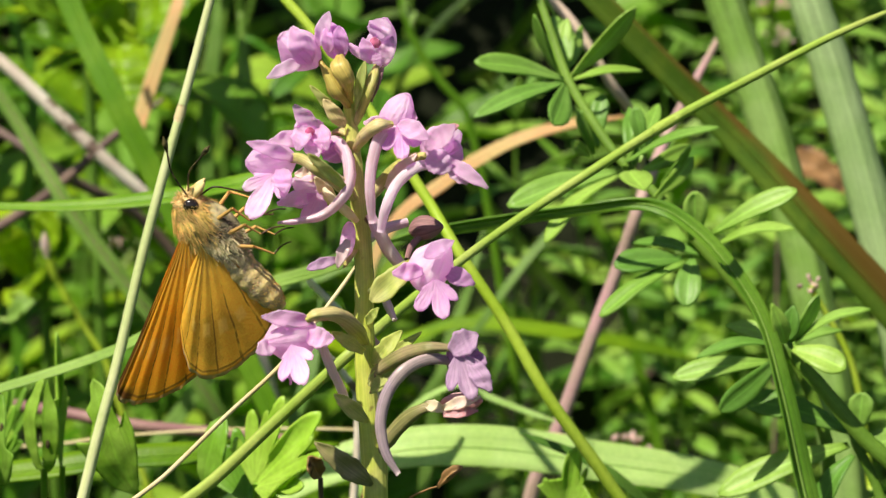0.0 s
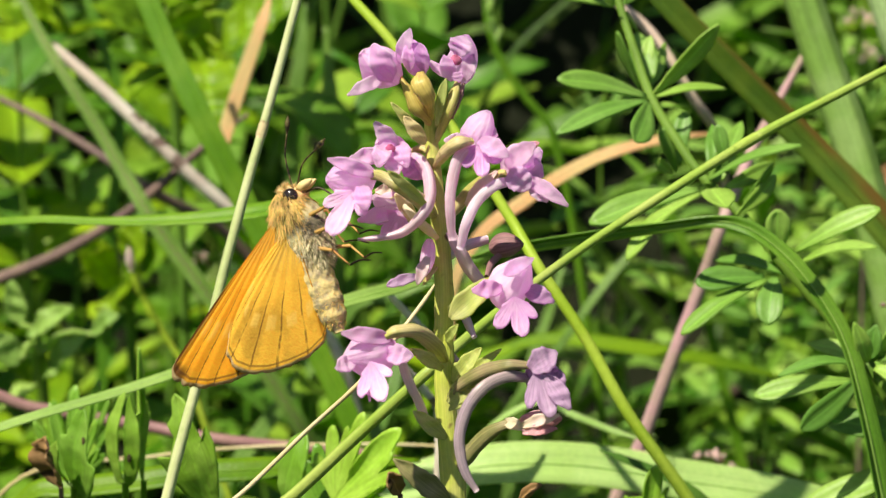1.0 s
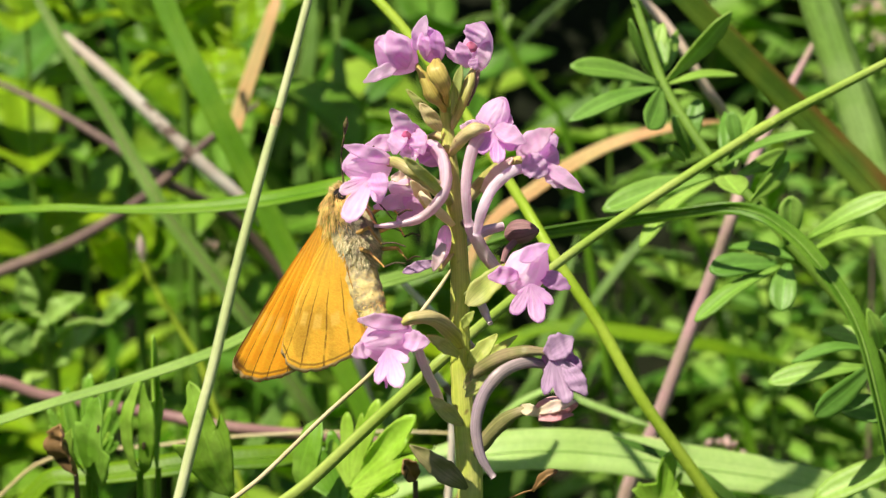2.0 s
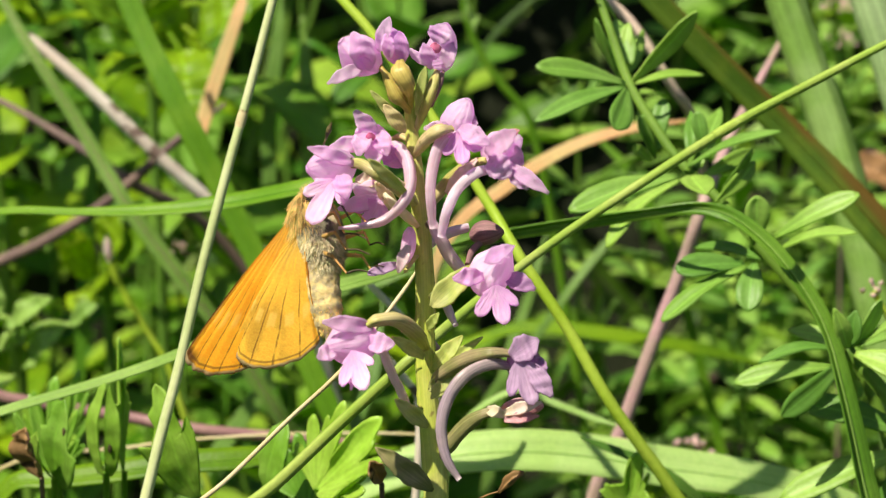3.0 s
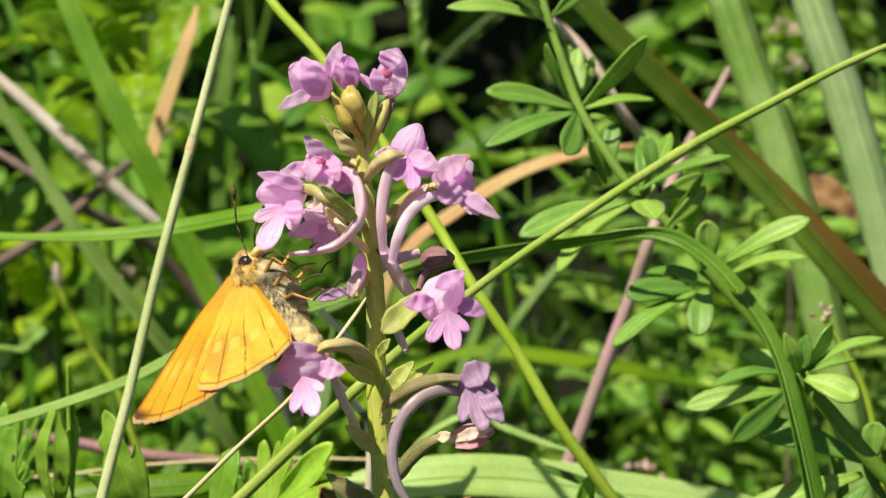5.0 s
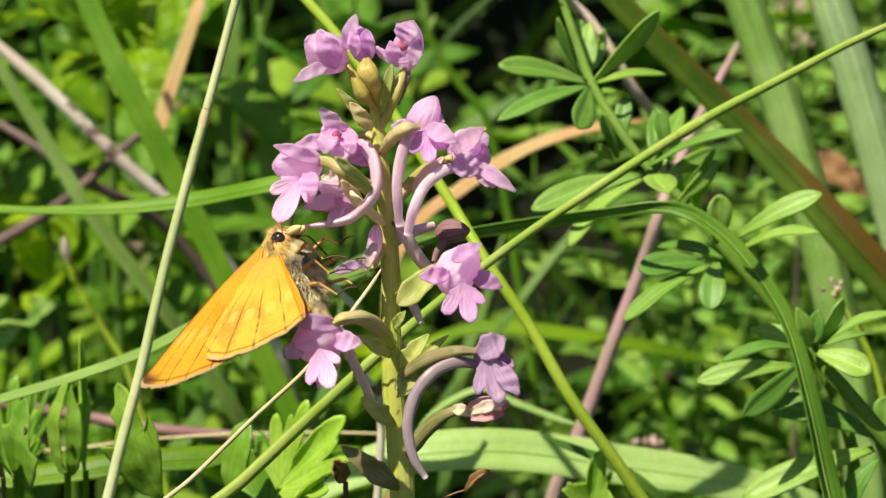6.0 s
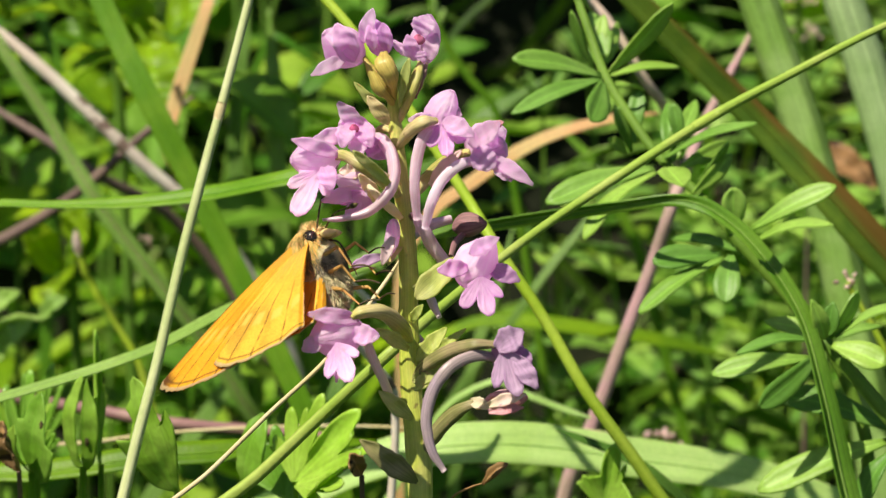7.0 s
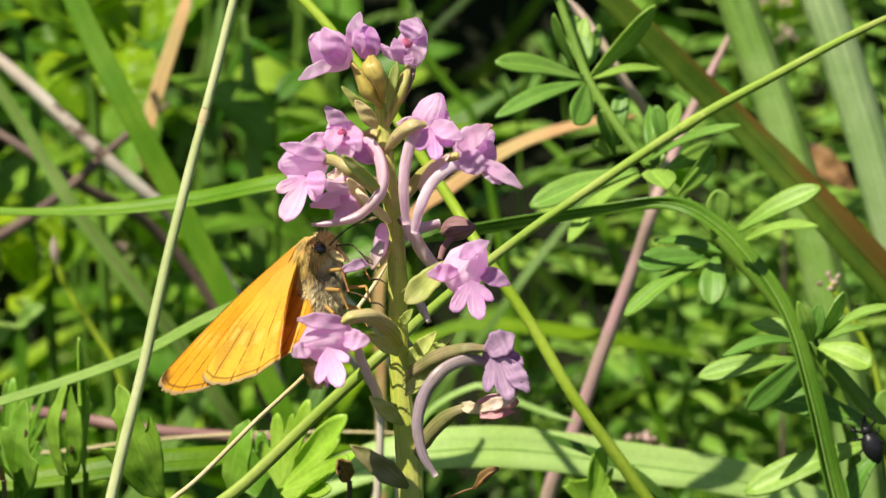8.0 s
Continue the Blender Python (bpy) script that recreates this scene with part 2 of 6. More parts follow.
BRACT = plant_material("orchid_bract", (0.46, 0.54, 0.15), (0.54, 0.54, 0.22), 0.42, 0.3, stripes=0.4, vary=0.15, specks=(0.22, 0.12, 0.05), speck_size=420.0, speck_level=0.68)
OVARY = plant_material("orchid_ovary", (0.44, 0.42, 0.11), (0.54, 0.44, 0.22), 0.4, 0.0, stripes=0.5, vary=0.12, patch=320.0, specks=(0.24, 0.15, 0.07), speck_size=700.0, speck_level=0.68)
# darker ovary tone, partly age, partly shade on the lower spike
OVARY_OLD_SHADE = plant_material("orchid_ovary_old_shade", (0.20, 0.20, 0.07), (0.30, 0.25, 0.13), 0.42, 0.0, stripes=0.6, vary=0.12, patch=320.0)
OVARY_GOLD = plant_material("orchid_ovary_young", (0.54, 0.43, 0.11), (0.46, 0.36, 0.10), 0.38, 0.05, stripes=0.5, vary=0.12, patch=420.0)
PETAL = plant_material("orchid_petal", (0.79, 0.57, 0.77), (0.86, 0.70, 0.83), 0.45, 0.42, glow=(1.0, 0.8, 1.0), stripes=0.3, vary=0.1, patch=300.0, bump=0.7, spec=0.5)
PETAL_PALE = plant_material("orchid_petal_pale", (0.84, 0.71, 0.83), (0.79, 0.58, 0.79), 0.45, 0.46, glow=(1.0, 0.85, 1.0), stripes=0.3, vary=0.08, patch=300.0, bump=0.7, spec=0.5)
PETAL_DEEP = plant_material("orchid_petal_deep", (0.70, 0.43, 0.71), (0.80, 0.56, 0.78), 0.45, 0.42, glow=(1.0, 0.75, 1.0), stripes=0.35, vary=0.1, patch=300.0, bump=0.7, spec=0.5)
# fading petals, darkened further to imitate shade
PETAL_OLD_SHADE = plant_material("orchid_petal_old_shade", (0.46, 0.29, 0.48), (0.55, 0.38, 0.55), 0.5, 0.3, glow=(1.0, 0.8, 1.0), stripes=0.4, vary=0.1, patch=300.0, bump=0.35)
PETAL_FADED = plant_material("orchid_petal_faded", (0.62, 0.27, 0.30), (0.72, 0.42, 0.44), 0.5, 0.2, glow=(1.0, 0.8, 0.8), stripes=0.5, vary=0.1, patch=400.0)
PETAL_CREAM = plant_material("orchid_petal_cream", (0.80, 0.72, 0.50), (0.84, 0.66, 0.66), 0.45, 0.25, glow=(1.0, 0.95, 0.8), stripes=0.2, vary=0.05)
MAUVE_BUD = plant_material("withered_bud", (0.30, 0.15, 0.17), (0.36, 0.24, 0.18), 0.6, 0.1, stripes=0.6, vary=0.1)
SPUR = plant_material("orchid_spur", (0.76, 0.56, 0.68), (0.72, 0.56, 0.54), 0.28, 0.25, glow=(1.0, 0.8, 1.0), stripes=0.5, vary=0.12, bump=0.12, spec=0.6)
# old spur, its mauve also lowered to imitate shade
SPUR_OLD_SHADE = plant_material("orchid_spur_old_shade", (0.40, 0.30, 0.37), (0.46, 0.36, 0.36), 0.4, 0.1, glow=(1.0, 0.85, 1.0), stripes=0.6, vary=0.1, patch=300.0, bump=0.12, spec=0.6)
SPUR_PALE = plant_material("orchid_spur_pale", (0.84, 0.70, 0.80), (0.76, 0.66, 0.70), 0.26, 0.25, glow=(1.0, 0.8, 1.0), stripes=0.5, vary=0.1, bump=0.12, spec=0.6)
THROAT = plant_material("orchid_throat", (0.52, 0.10, 0.22), (0.62, 0.20, 0.30), 0.5, 0.0, vary=0.1)
FORE = wing_material("forewing_scales", (0.97, 0.47, 0.032), (0.95, 0.40, 0.022), 9, 0.45, 0.92, 0.34)
HIND = wing_material("hindwing_scales", (0.96, 0.53, 0.058), (0.84, 0.45, 0.05), 8, 0.6, 0.0, 0.24, clean=0.13)
FUR_GREY = plant_material("grey_fur", (0.74, 0.65, 0.37), (0.25, 0.22, 0.14), 0.7, 0.0, vary=0.6, patch=620.0)
FUR_TAWNY = plant_material("tawny_fur", (0.74, 0.50, 0.13), (0.42, 0.29, 0.09), 0.8, 0.0, vary=0.6, patch=700.0)
FUR_PALE = plant_material("pale_fur", (0.80, 0.62, 0.28), (0.52, 0.38, 0.14), 0.8, 0.0, vary=0.6, patch=700.0)
BELLY = plant_material("belly_scales", (0.80, 0.60, 0.25), (0.42, 0.34, 0.20), 0.75, 0.0, vary=0.1, patch=1400.0, bump=0.9)
CHEST = plant_material("chest_scales", (0.58, 0.50, 0.28), (0.09, 0.08, 0.06), 0.8, 0.0, vary=0.1, patch=700.0, bump=0.9)
LEG = plant_material("insect_leg", (0.62, 0.36, 0.10), (0.45, 0.26, 0.08), 0.6, 0.0, vary=0.2)
LEG_DARK = plant_material("insect_leg_dark", (0.035, 0.025, 0.015), (0.08, 0.05, 0.02), 0.5, 0.0, vary=0.2)
ANTENNA = plant_material("antenna", (0.015, 0.013, 0.01), (0.16, 0.13, 0.05), 0.5, 0.0, vary=0.1, patch=2600.0)
EYE = plant_material("insect_eye", (0.012, 0.008, 0.006), (0.02, 0.012, 0.008), 0.12, 0.0, vary=0.05, bump=0.05, spec=0.8)
BEETLE = plant_material("beetle_shell", (0.010, 0.010, 0.012), (0.02, 0.02, 0.025), 0.3, 0.0, vary=0.05, speck_size=3000.0)
BLOSSOM = plant_material("tiny_blossom", (0.74, 0.56, 0.50), (0.66, 0.46, 0.42), 0.55, 0.2, glow=(1.0, 0.85, 0.8), vary=0.2)


def soil_material():
    mat = bpy.data.materials.new("soil")
    mat.use_nodes = True
    t = mat.node_tree
    surface = t.nodes["Principled BSDF"]
    place = t.nodes.new("ShaderNodeTexCoord").outputs["Object"]
    # near black: the shade between the plants is put into the soil's colour
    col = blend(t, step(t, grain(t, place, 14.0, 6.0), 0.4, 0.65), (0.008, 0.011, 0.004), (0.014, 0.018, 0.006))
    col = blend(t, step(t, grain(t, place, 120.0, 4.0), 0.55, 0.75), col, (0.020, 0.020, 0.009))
    t.links.new(col, surface.inputs["Base Color"])
    surface.inputs["Roughness"].default_value = 0.9
    surface.inputs["Specular IOR Level"].default_value = 0.2
    relief = node(t, "ShaderNodeBump", Strength=0.8, Distance=0.004)
    t.links.new(grain(t, place, 220.0, 6.0), relief.inputs["Height"])
    t.links.new(relief.outputs[0], surface.inputs["Normal"])
    return mat


SOIL = soil_material()

# ---- building helpers: plan in millimetres ----
FACE = Vector((-0.15, -0.85, 0.5))   # the way most blades turn their flat side


def spline(pts, n):
    """n points on a smooth curve through pts, in metres, with as many between each two; and their shares of the list."""
    p = [Vector(q) * 0.001 for q in pts]
    mark = [i / (len(p) - 1) for i in range(len(p))]
    if len(p) > 2 and (p[1] - p[0]).length > 2.5 * (p[2] - p[1]).length:
        # a long foot leaves the curve in its own direction before it drops to the ground
        gap = (p[1] - p[0]).length
        on = (p[1] - p[2]).normalized() * 0.6 + (p[0] - p[1]).normalized() * 0.7
        p.insert(1, p[1] + on.normalized() * gap * 0.3)
        mark.insert(1, mark[1] * 0.6)
    run = [0.0]
    for a, b in zip(p, p[1:]):
        run.append(run[-1] + max((b - a).length, 1e-7))
    slope = []
    for i in range(len(p)):
        lo, hi = max(i - 1, 0), min(i + 1, len(p) - 1)
        slope.append((p[hi] - p[lo]) / (run[hi] - run[lo]))
    out, share = [], []
    for k in range(n):
        x = k / (n - 1) * (len(p) - 1)
        i = min(int(x), len(p) - 2)
        s, d = x - i, run[i + 1] - run[i]
        out.append(p[i] * (2 * s ** 3 - 3 * s * s + 1) + slope[i] * d * (s ** 3 - 2 * s * s + s) + p[i + 1] * (3 * s * s - 2 * s ** 3) + slope[i + 1] * d * (s ** 3 - s * s))
        share.append(mark[i] * (1 - s) + mark[i + 1] * s)
    return out, share


def along(values, s):
    """Value at s (0 to 1) on a list of even steps."""
    x = s * (len(values) - 1)
    i = min(int(x), len(values) - 2)
    e = x - i
    e = e * e * (3 - 2 * e)
    return values[i] * (1 - e) + values[i + 1] * e


def tangents(line):
    return [((line[min(i + 1, len(line) - 1)] - line[max(i - 1, 0)]).normalized()) for i in range(len(line))]


def skin(bm, rows, closed=False, thick=0.0):
    """A sheet through a grid of points; thick gives it a back and rims. closed joins the last column to the first."""
    uv = bm.loops.layers.uv.verify()
    n, m = len(rows), len(rows[0])

    def coat(grid, flip):
        verts = [[bm.verts.new(p) for p in row] for row in grid]
        for i in range(n - 1):
            for j in range(m if closed else m - 1):
                k = (j + 1) % m
                quad = [(i, j), (i, k), (i + 1, k), (i + 1, j)]
                if flip:
                    quad.reverse()
                face = bm.faces.new([verts[a][b] for a, b in quad])
                face.smooth = True
                for loop, (a, b) in zip(face.loops, quad):
                    across = 1.0 if (closed and b == 0 and j == m - 1) else b / (m if closed else m - 1)
                    loop[uv].uv = (across, a / (n - 1))
        return verts
    top = coat(rows, False)
    if thick:
        back = []
        for i in range(n):
            line = []
            for j in range(m):
                a = rows[min(i + 1, n - 1)][j] - rows[max(i - 1, 0)][j]
                b = rows[i][min(j + 1, m - 1)] - rows[i][max(j - 1, 0)]
                nor = a.cross(b)
                line.append(rows[i][j] + (nor.normalized() * thick if nor.length > 1e-14 else Vector((0, 0, 0))))
            back.append(line)
        low = coat(back, True)
        rim = [(i, 0) for i in range(n)] + [(n - 1, j) for j in range(1, m)] + [(i, m - 1) for i in range(n - 2, -1, -1)] + [(0, j) for j in range(m - 2, 0, -1)]
        for (a, b), (c, d) in zip(rim, rim[1:] + rim[:1]):
            face = bm.faces.new([top[a][b], top[c][d], low[c][d], low[a][b]])
            for loop, (p, q) in zip(face.loops, [(a, b), (c, d), (c, d), (a, b)]):
                loop[uv].uv = (q / (m - 1), p / (n - 1))
    return top


def tube(bm, pts, radii, n=24, seg=10, ridges=0, depth=0.0, rough=0.0, cap=True):
    """A stem through pts; radii in millimetres at even steps."""
    line, share = spline(pts, n)
    tans = tangents(line)
    side = tans[0].orthogonal().normalized()
    rows = []
    for i, (c, t) in enumerate(zip(line, tans)):
        side = (side - t * side.dot(t)).normalized()
        other = t.cross(side)
        r = along(radii, share[i]) * 0.001
        row = []
        for j in range(seg):
            a = 2 * math.pi * j / seg
            k = r * (1 + depth * math.cos(ridges * a) + (rough * (noise.noise(c * 900 + Vector((a, 0, 0)))) if rough else 0))
            row.append(c + side * math.cos(a) * k + other * math.sin(a) * k)
        rows.append(row)
    verts = skin(bm, rows, closed=True)
    if cap:
        bm.faces.new(verts[0])
        bm.faces.new(list(reversed(verts[-1])))
    return verts


def ribbon(bm, pts, widths, hint=None, fold=0.12, thick=0.12, n=28, m=5, twist=0.0, wave=0.0, notch=0.0):
    """A blade along pts; widths in millimetres at even steps; hint is the way its flat side turns."""
    line, share = spline(pts, n)
    tans = tangents(line)
    hint = Vector(hint if hint is not None else FACE)
    rows = []
    for i, (c, t) in enumerate(zip(line, tans)):
        s = share[i]
        side = t.cross(hint)
        side = side.normalized() if side.length > 1e-6 else t.orthogonal().normalized()
        nor = side.cross(t)
        if twist:
            a = radians(twist) * s
            side, nor = side * math.cos(a) + nor * math.sin(a), nor * math.cos(a) - side * math.sin(a)
        w = along(widths, s) * 0.001
        if notch:
            w *= 1 + notch * noise.noise(Vector((s * 23, c.x * 400, c.y * 400)))
        row = []
        for j in range(m):
            k = 2 * j / (m - 1) - 1
            lift = fold * w * (abs(k) ** 1.5 - 0.4) + wave * w * math.sin(s * 17 + k * 2.1 + c.x * 700)
            row.append(c + side * (k * w / 2) + nor * lift)
        rows.append(row)
    skin(bm, rows, thick=thick * 0.001)


LANCE = (0.14, 0.42, 0.70, 0.90, 1.0, 0.99, 0.90, 0.66, 0.08)
OVAL = (0.12, 0.62, 0.92, 1.0, 0.98, 0.9, 0.72, 0.42, 0.05)
ROUND = (0.30, 0.60, 0.82, 0.95, 1.0, 0.98, 0.86, 0.58, 0.10)
PETAL_FORM = (0.38, 0.62, 0.84, 0.97, 1.0, 0.90, 0.70, 0.44, 0.12)
SPOON = (0.20, 0.40, 0.60, 0.78, 0.92, 1.0, 1.0, 0.84, 0.16)


def leaf(bm, base, tip, width, shape=LANCE, arch=0.08, hint=None, fold=0.16, thick=0.14, n=14, m=5, wave=0.0, notch=0.0):
    b, t = Vector(base), Vector(tip)
    up = Vector(hint if hint is not None else FACE).normalized()
    mid = b.lerp(t, 0.5) + up * (t - b).length * arch
    ribbon(bm, [b, mid, t], [w * width for w in shape], hint, fold, thick, n, m, wave=wave, notch=notch)


def fan(bm, base, tip, lobes, hint, cup=0.10, thick=0.14, seed=1, n=12, m=61, ragged=0.05, core=0.30, sharp=0.75, ruffle=0.0, fold=0.0):
    """A lobed sheet that spreads from its base: lobes are (degrees from the middle line, share of the length, degrees of half width)."""
    b, t, h = Vector(base), Vector(tip), Vector(hint).normalized()
    way = t - b
    size = way.length
    way = way.normalized()
    side = way.cross(h).normalized()
    nor = side.cross(way)
    reach = max(abs(q[0]) + q[2] * 1.05 for q in lobes)
    rng = random.Random(seed)
    teeth = [rng.uniform(1 - ragged, 1 + ragged * 0.6) for _ in range(m)]
    rows = []
    for i in range(n):
        s = 0.03 + 0.97 * i / (n - 1)
        row = []
        for j in range(m):
            a = (2 * j / (m - 1) - 1) * reach
            r = core
            for at, share, wide in lobes:
                r = max(r, share * max(0.0, 1 - (abs(a - at) / wide) ** 2) ** sharp)
            r *= size * (teeth[j] if i > n - 3 else 1.0)
            q = radians(a)
            lift = cup * size * (s * s * 0.6 - s * 0.5) * (0.6 + 0.4 * math.cos(q * 2.5)) + ruffle * size * s * s * math.sin(q * 6 + seed) + fold * r * s * (abs(math.sin(q)) - 0.12)
            row.append((b + way * (math.cos(q) * r * s) + side * (math.sin(q) * r * s) + nor * lift) * 0.001)
        rows.append(row)
    skin(bm, rows, thick=thick * 0.001)


def bulb(bm, base, tip, width, flat=1.0, blunt=0.75, ridges=3, depth=0.07, n=14, seg=14, bend=0.0, mouth=0.0, lumps=0.05):
    """A swollen bud or hood from base to tip; mouth draws its tip back into itself."""
    b, t = Vector(base) * 0.001, Vector(tip) * 0.001
    axis = (t - b)
    way = axis.normalized()
    side = way.cross(Vector((0, 1, 0)))
    side = side.normalized() if side.length > 1e-4 else Vector((1, 0, 0))
    other = way.cross(side)
    rows = []
    for i in range(n):
        s = i / (n - 1)
        r = width * 0.0005 * max(0.04, math.sin(math.pi * (0.04 + 0.93 * s) ** blunt)) ** 0.72
        c = b + axis * s + other * math.sin(math.pi * s) * bend * width * 0.001
        row = []
        for j in range(seg):
            a = 2 * math.pi * j / seg
            k = r * (1 + depth * math.cos(ridges * a + 0.6) + lumps * noise.noise(c * 700 + Vector((1.3 * math.cos(a), 1.3 * math.sin(a), 0))))
            row.append(c + side * math.cos(a) * k + other * math.sin(a) * k * flat)
        rows.append(row)
    verts = skin(bm, rows, closed=True)
    bm.faces.new(verts[0])
    bm.faces.new(list(reversed(verts[-1])))


def fur(bm, centre, axis, length, radius, count, hair, lean, seed, thin=0.045, tuft=0.9):
    """Short hairs on a swollen body, drawn together in tufts; centre and sizes in millimetres."""
    rng = random.Random(seed)
    c, w = Vector(centre), Vector(axis).normalized()
    side = w.orthogonal().normalized()
    other = w.cross(side)
    for _ in range(count):
        s, a = rng.uniform(-1, 1), rng.uniform(0, 2 * math.pi)
        out = side * math.cos(a) + other * math.sin(a)
        p = c + w * s * length / 2 + out * radius * math.sqrt(max(0.05, 1 - s * s * 0.85))
        pull = noise.noise_vector(p * 1.6 + Vector((seed, 0, 0))) * tuft
        d = (out * 0.8 + w * (s * 0.5 + lean) + pull + Vector((rng.gauss(0, 0.16), rng.gauss(0, 0.16), rng.gauss(0, 0.16)))).normalized()
        h = hair * rng.uniform(0.5, 1.2) * (1 + 0.5 * noise.noise(p * 1.1))
        e = d.orthogonal().normalized() * thin
        f = d.cross(e)
        v = [bm.verts.new(q * 0.001) for q in (p + e, p - e * 0.5 + f * 0.87, p - e * 0.5 - f * 0.87, p + d * h)]
        for tri in ((0, 1, 3), (1, 2, 3), (2, 0, 3)):
            bm.faces.new([v[k] for k in tri])


def origin(ob):
    """Where the thing that ob belongs to stands."""
    while ob.parent:
        ob = ob.parent
    return ob.location.copy()


def part(name, bm, material, parent, label="", pivot=None):
    """One mesh under a thing or a part. The bmesh is laid out in the place's own space (or the parent's, if it was built so)."""
    me = bpy.data.meshes.new(name)
    root = origin(parent)
    bm.normal_update()
    bmesh.ops.translate(bm, verts=bm.verts, vec=-root - (pivot or Vector((0, 0, 0))))
    bm.to_mesh(me)
    bm.free()
    me.materials.append(material)
    ob = new(name, me)
    ob.parent = parent
    if pivot:
        ob.location = pivot
    if label:
        ob["label"] = label
    return ob


def thing(name, at, label, category, group=""):
    ob = new(name)
    ob.location = Vector(at) * 0.001
    ob.empty_display_size = 0.005
    return tagged(ob, label, category, group)


def ground_height(x, y):
    """Metres: a flat verge that climbs into a bank behind the plants."""
    rise = max(0.0, y - 0.20)
    bank = min(1.25 * rise * rise / (rise + 0.03), 0.7 + 0.02 * rise)
    return bank + 0.006 * noise.noise(Vector((x * 9, y * 9, 0))) * min(1.0, rise * 12)


# ---- ground ----


def build_ground():
    xs = [-300, -80, -20, -6, -2.5, -1.2] + [-0.9 + 0.03 * i for i in range(61)] + [1.2, 2.5, 6, 20, 80, 300]
    ys = [-300, -80, -20, -6, -2.5, -1.2, -0.8] + [-0.6 + 0.02 * i for i in range(91)] + [1.4, 2.0, 4, 10, 40, 120, 400]
    verts = [(x, y, ground_height(x, y)) for y in ys for x in xs]
    n = len(xs)
    faces = [(j * n + i, j * n + i + 1, (j + 1) * n + i + 1, (j + 1) * n + i) for j in range(len(ys) - 1) for i in range(n - 1)]
    me = bpy.data.meshes.new("ground")
    me.from_pydata(verts, [], faces)
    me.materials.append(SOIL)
    for poly in me.polygons:
        poly.use_smooth = True
    tagged(new("ground", me), "humus soil rising into a bank behind the plants, darkened for shade", "ground", kind="structure")


build_ground()

# ---- the orchid ----
ORCHID = thing("fragrant_orchid", (-0.9, -5.6, -3.0), "pink fragrant orchid spike with partly open flowers, rooted in the verge", "orchid")


def orchid_stem():
    bm = bmesh.new()
    tube(bm, [(-0.9, -5.6, -3.0), (-0.4, -10.5, 230.4), (-1.3, -4.4, 259.4), (-1.9, -3.1, 265.5), (-2.2, -2.0, 270.7), (-2.2, -1.0, 275.4), (-2.5, 0.1, 280.5), (-3.0, 1.0, 284.7), (-3.4, 2.0, 289.4), (-3.4, 2.6, 292.5)],
         [1.6, 1.35, 1.08, 0.92, 0.86, 0.82, 0.78, 0.70, 0.54, 0.3], n=90, seg=14, ridges=5, depth=0.05, rough=0.12)
    part("stem", bm, SPIKE, ORCHID, "ridged yellow-green stem")


def petal(flower, name, base, tip, width, material=None, shape=PETAL_FORM, arch=0.12, fold=0.16, hint=(-0.1, -0.9, 0.35)):
    bm = bmesh.new()
    leaf(bm, base, tip, width, shape, arch, hint, fold, 0.10, n=16, m=9, wave=0.08, notch=0.14)
    return part(name, bm, material or PETAL, flower)


def lip(flower, base, tip, lobes=((0, 1.0, 24), (36, 0.82, 26), (-36, 0.82, 26)), material=None, hint=(-0.1, -0.9, 0.35), seed=1):
    """The three-lobed lower petal, hanging like a skirt."""
    bm = bmesh.new()
    fan(bm, base, tip, lobes, hint, 0.35, 0.10, seed, n=10, m=41, ragged=0.03, core=0.35, sharp=0.5, ruffle=0.03)
    return part("lip", bm, material or PETAL, flower)


def hood(base, tip, width, material=None, name="flower", flat=0.85, blunt=0.8, ridges=3, depth=0.09, label="", parent=None):
    bm = bmesh.new()
    bulb(bm, base, tip, width, flat, blunt, ridges, depth, n=18, seg=20, lumps=0.2)
    return part(name, bm, material or PETAL, parent or ORCHID, label)


def stalklet(flower, name, pts, radii, material, ridges=3, depth=0.1):
    bm = bmesh.new()
    slim = 0.80 if name == "ovary" else 0.77
    tube(bm, pts, [r * slim for r in radii], n=30, seg=14, ridges=ridges, depth=depth, rough=0.14)
    return part(name, bm, material, flower)


def throat(flower, at, size):
    bm = bmesh.new()
    a = Vector(at)
    bulb(bm, a + Vector((0, 1.0, -size * 0.4)), a + Vector((0, 0.5, size * 0.5)), size, ridges=2, depth=0.2, n=8, seg=8)
    part("throat", bm, THROAT, flower, "dark red throat")


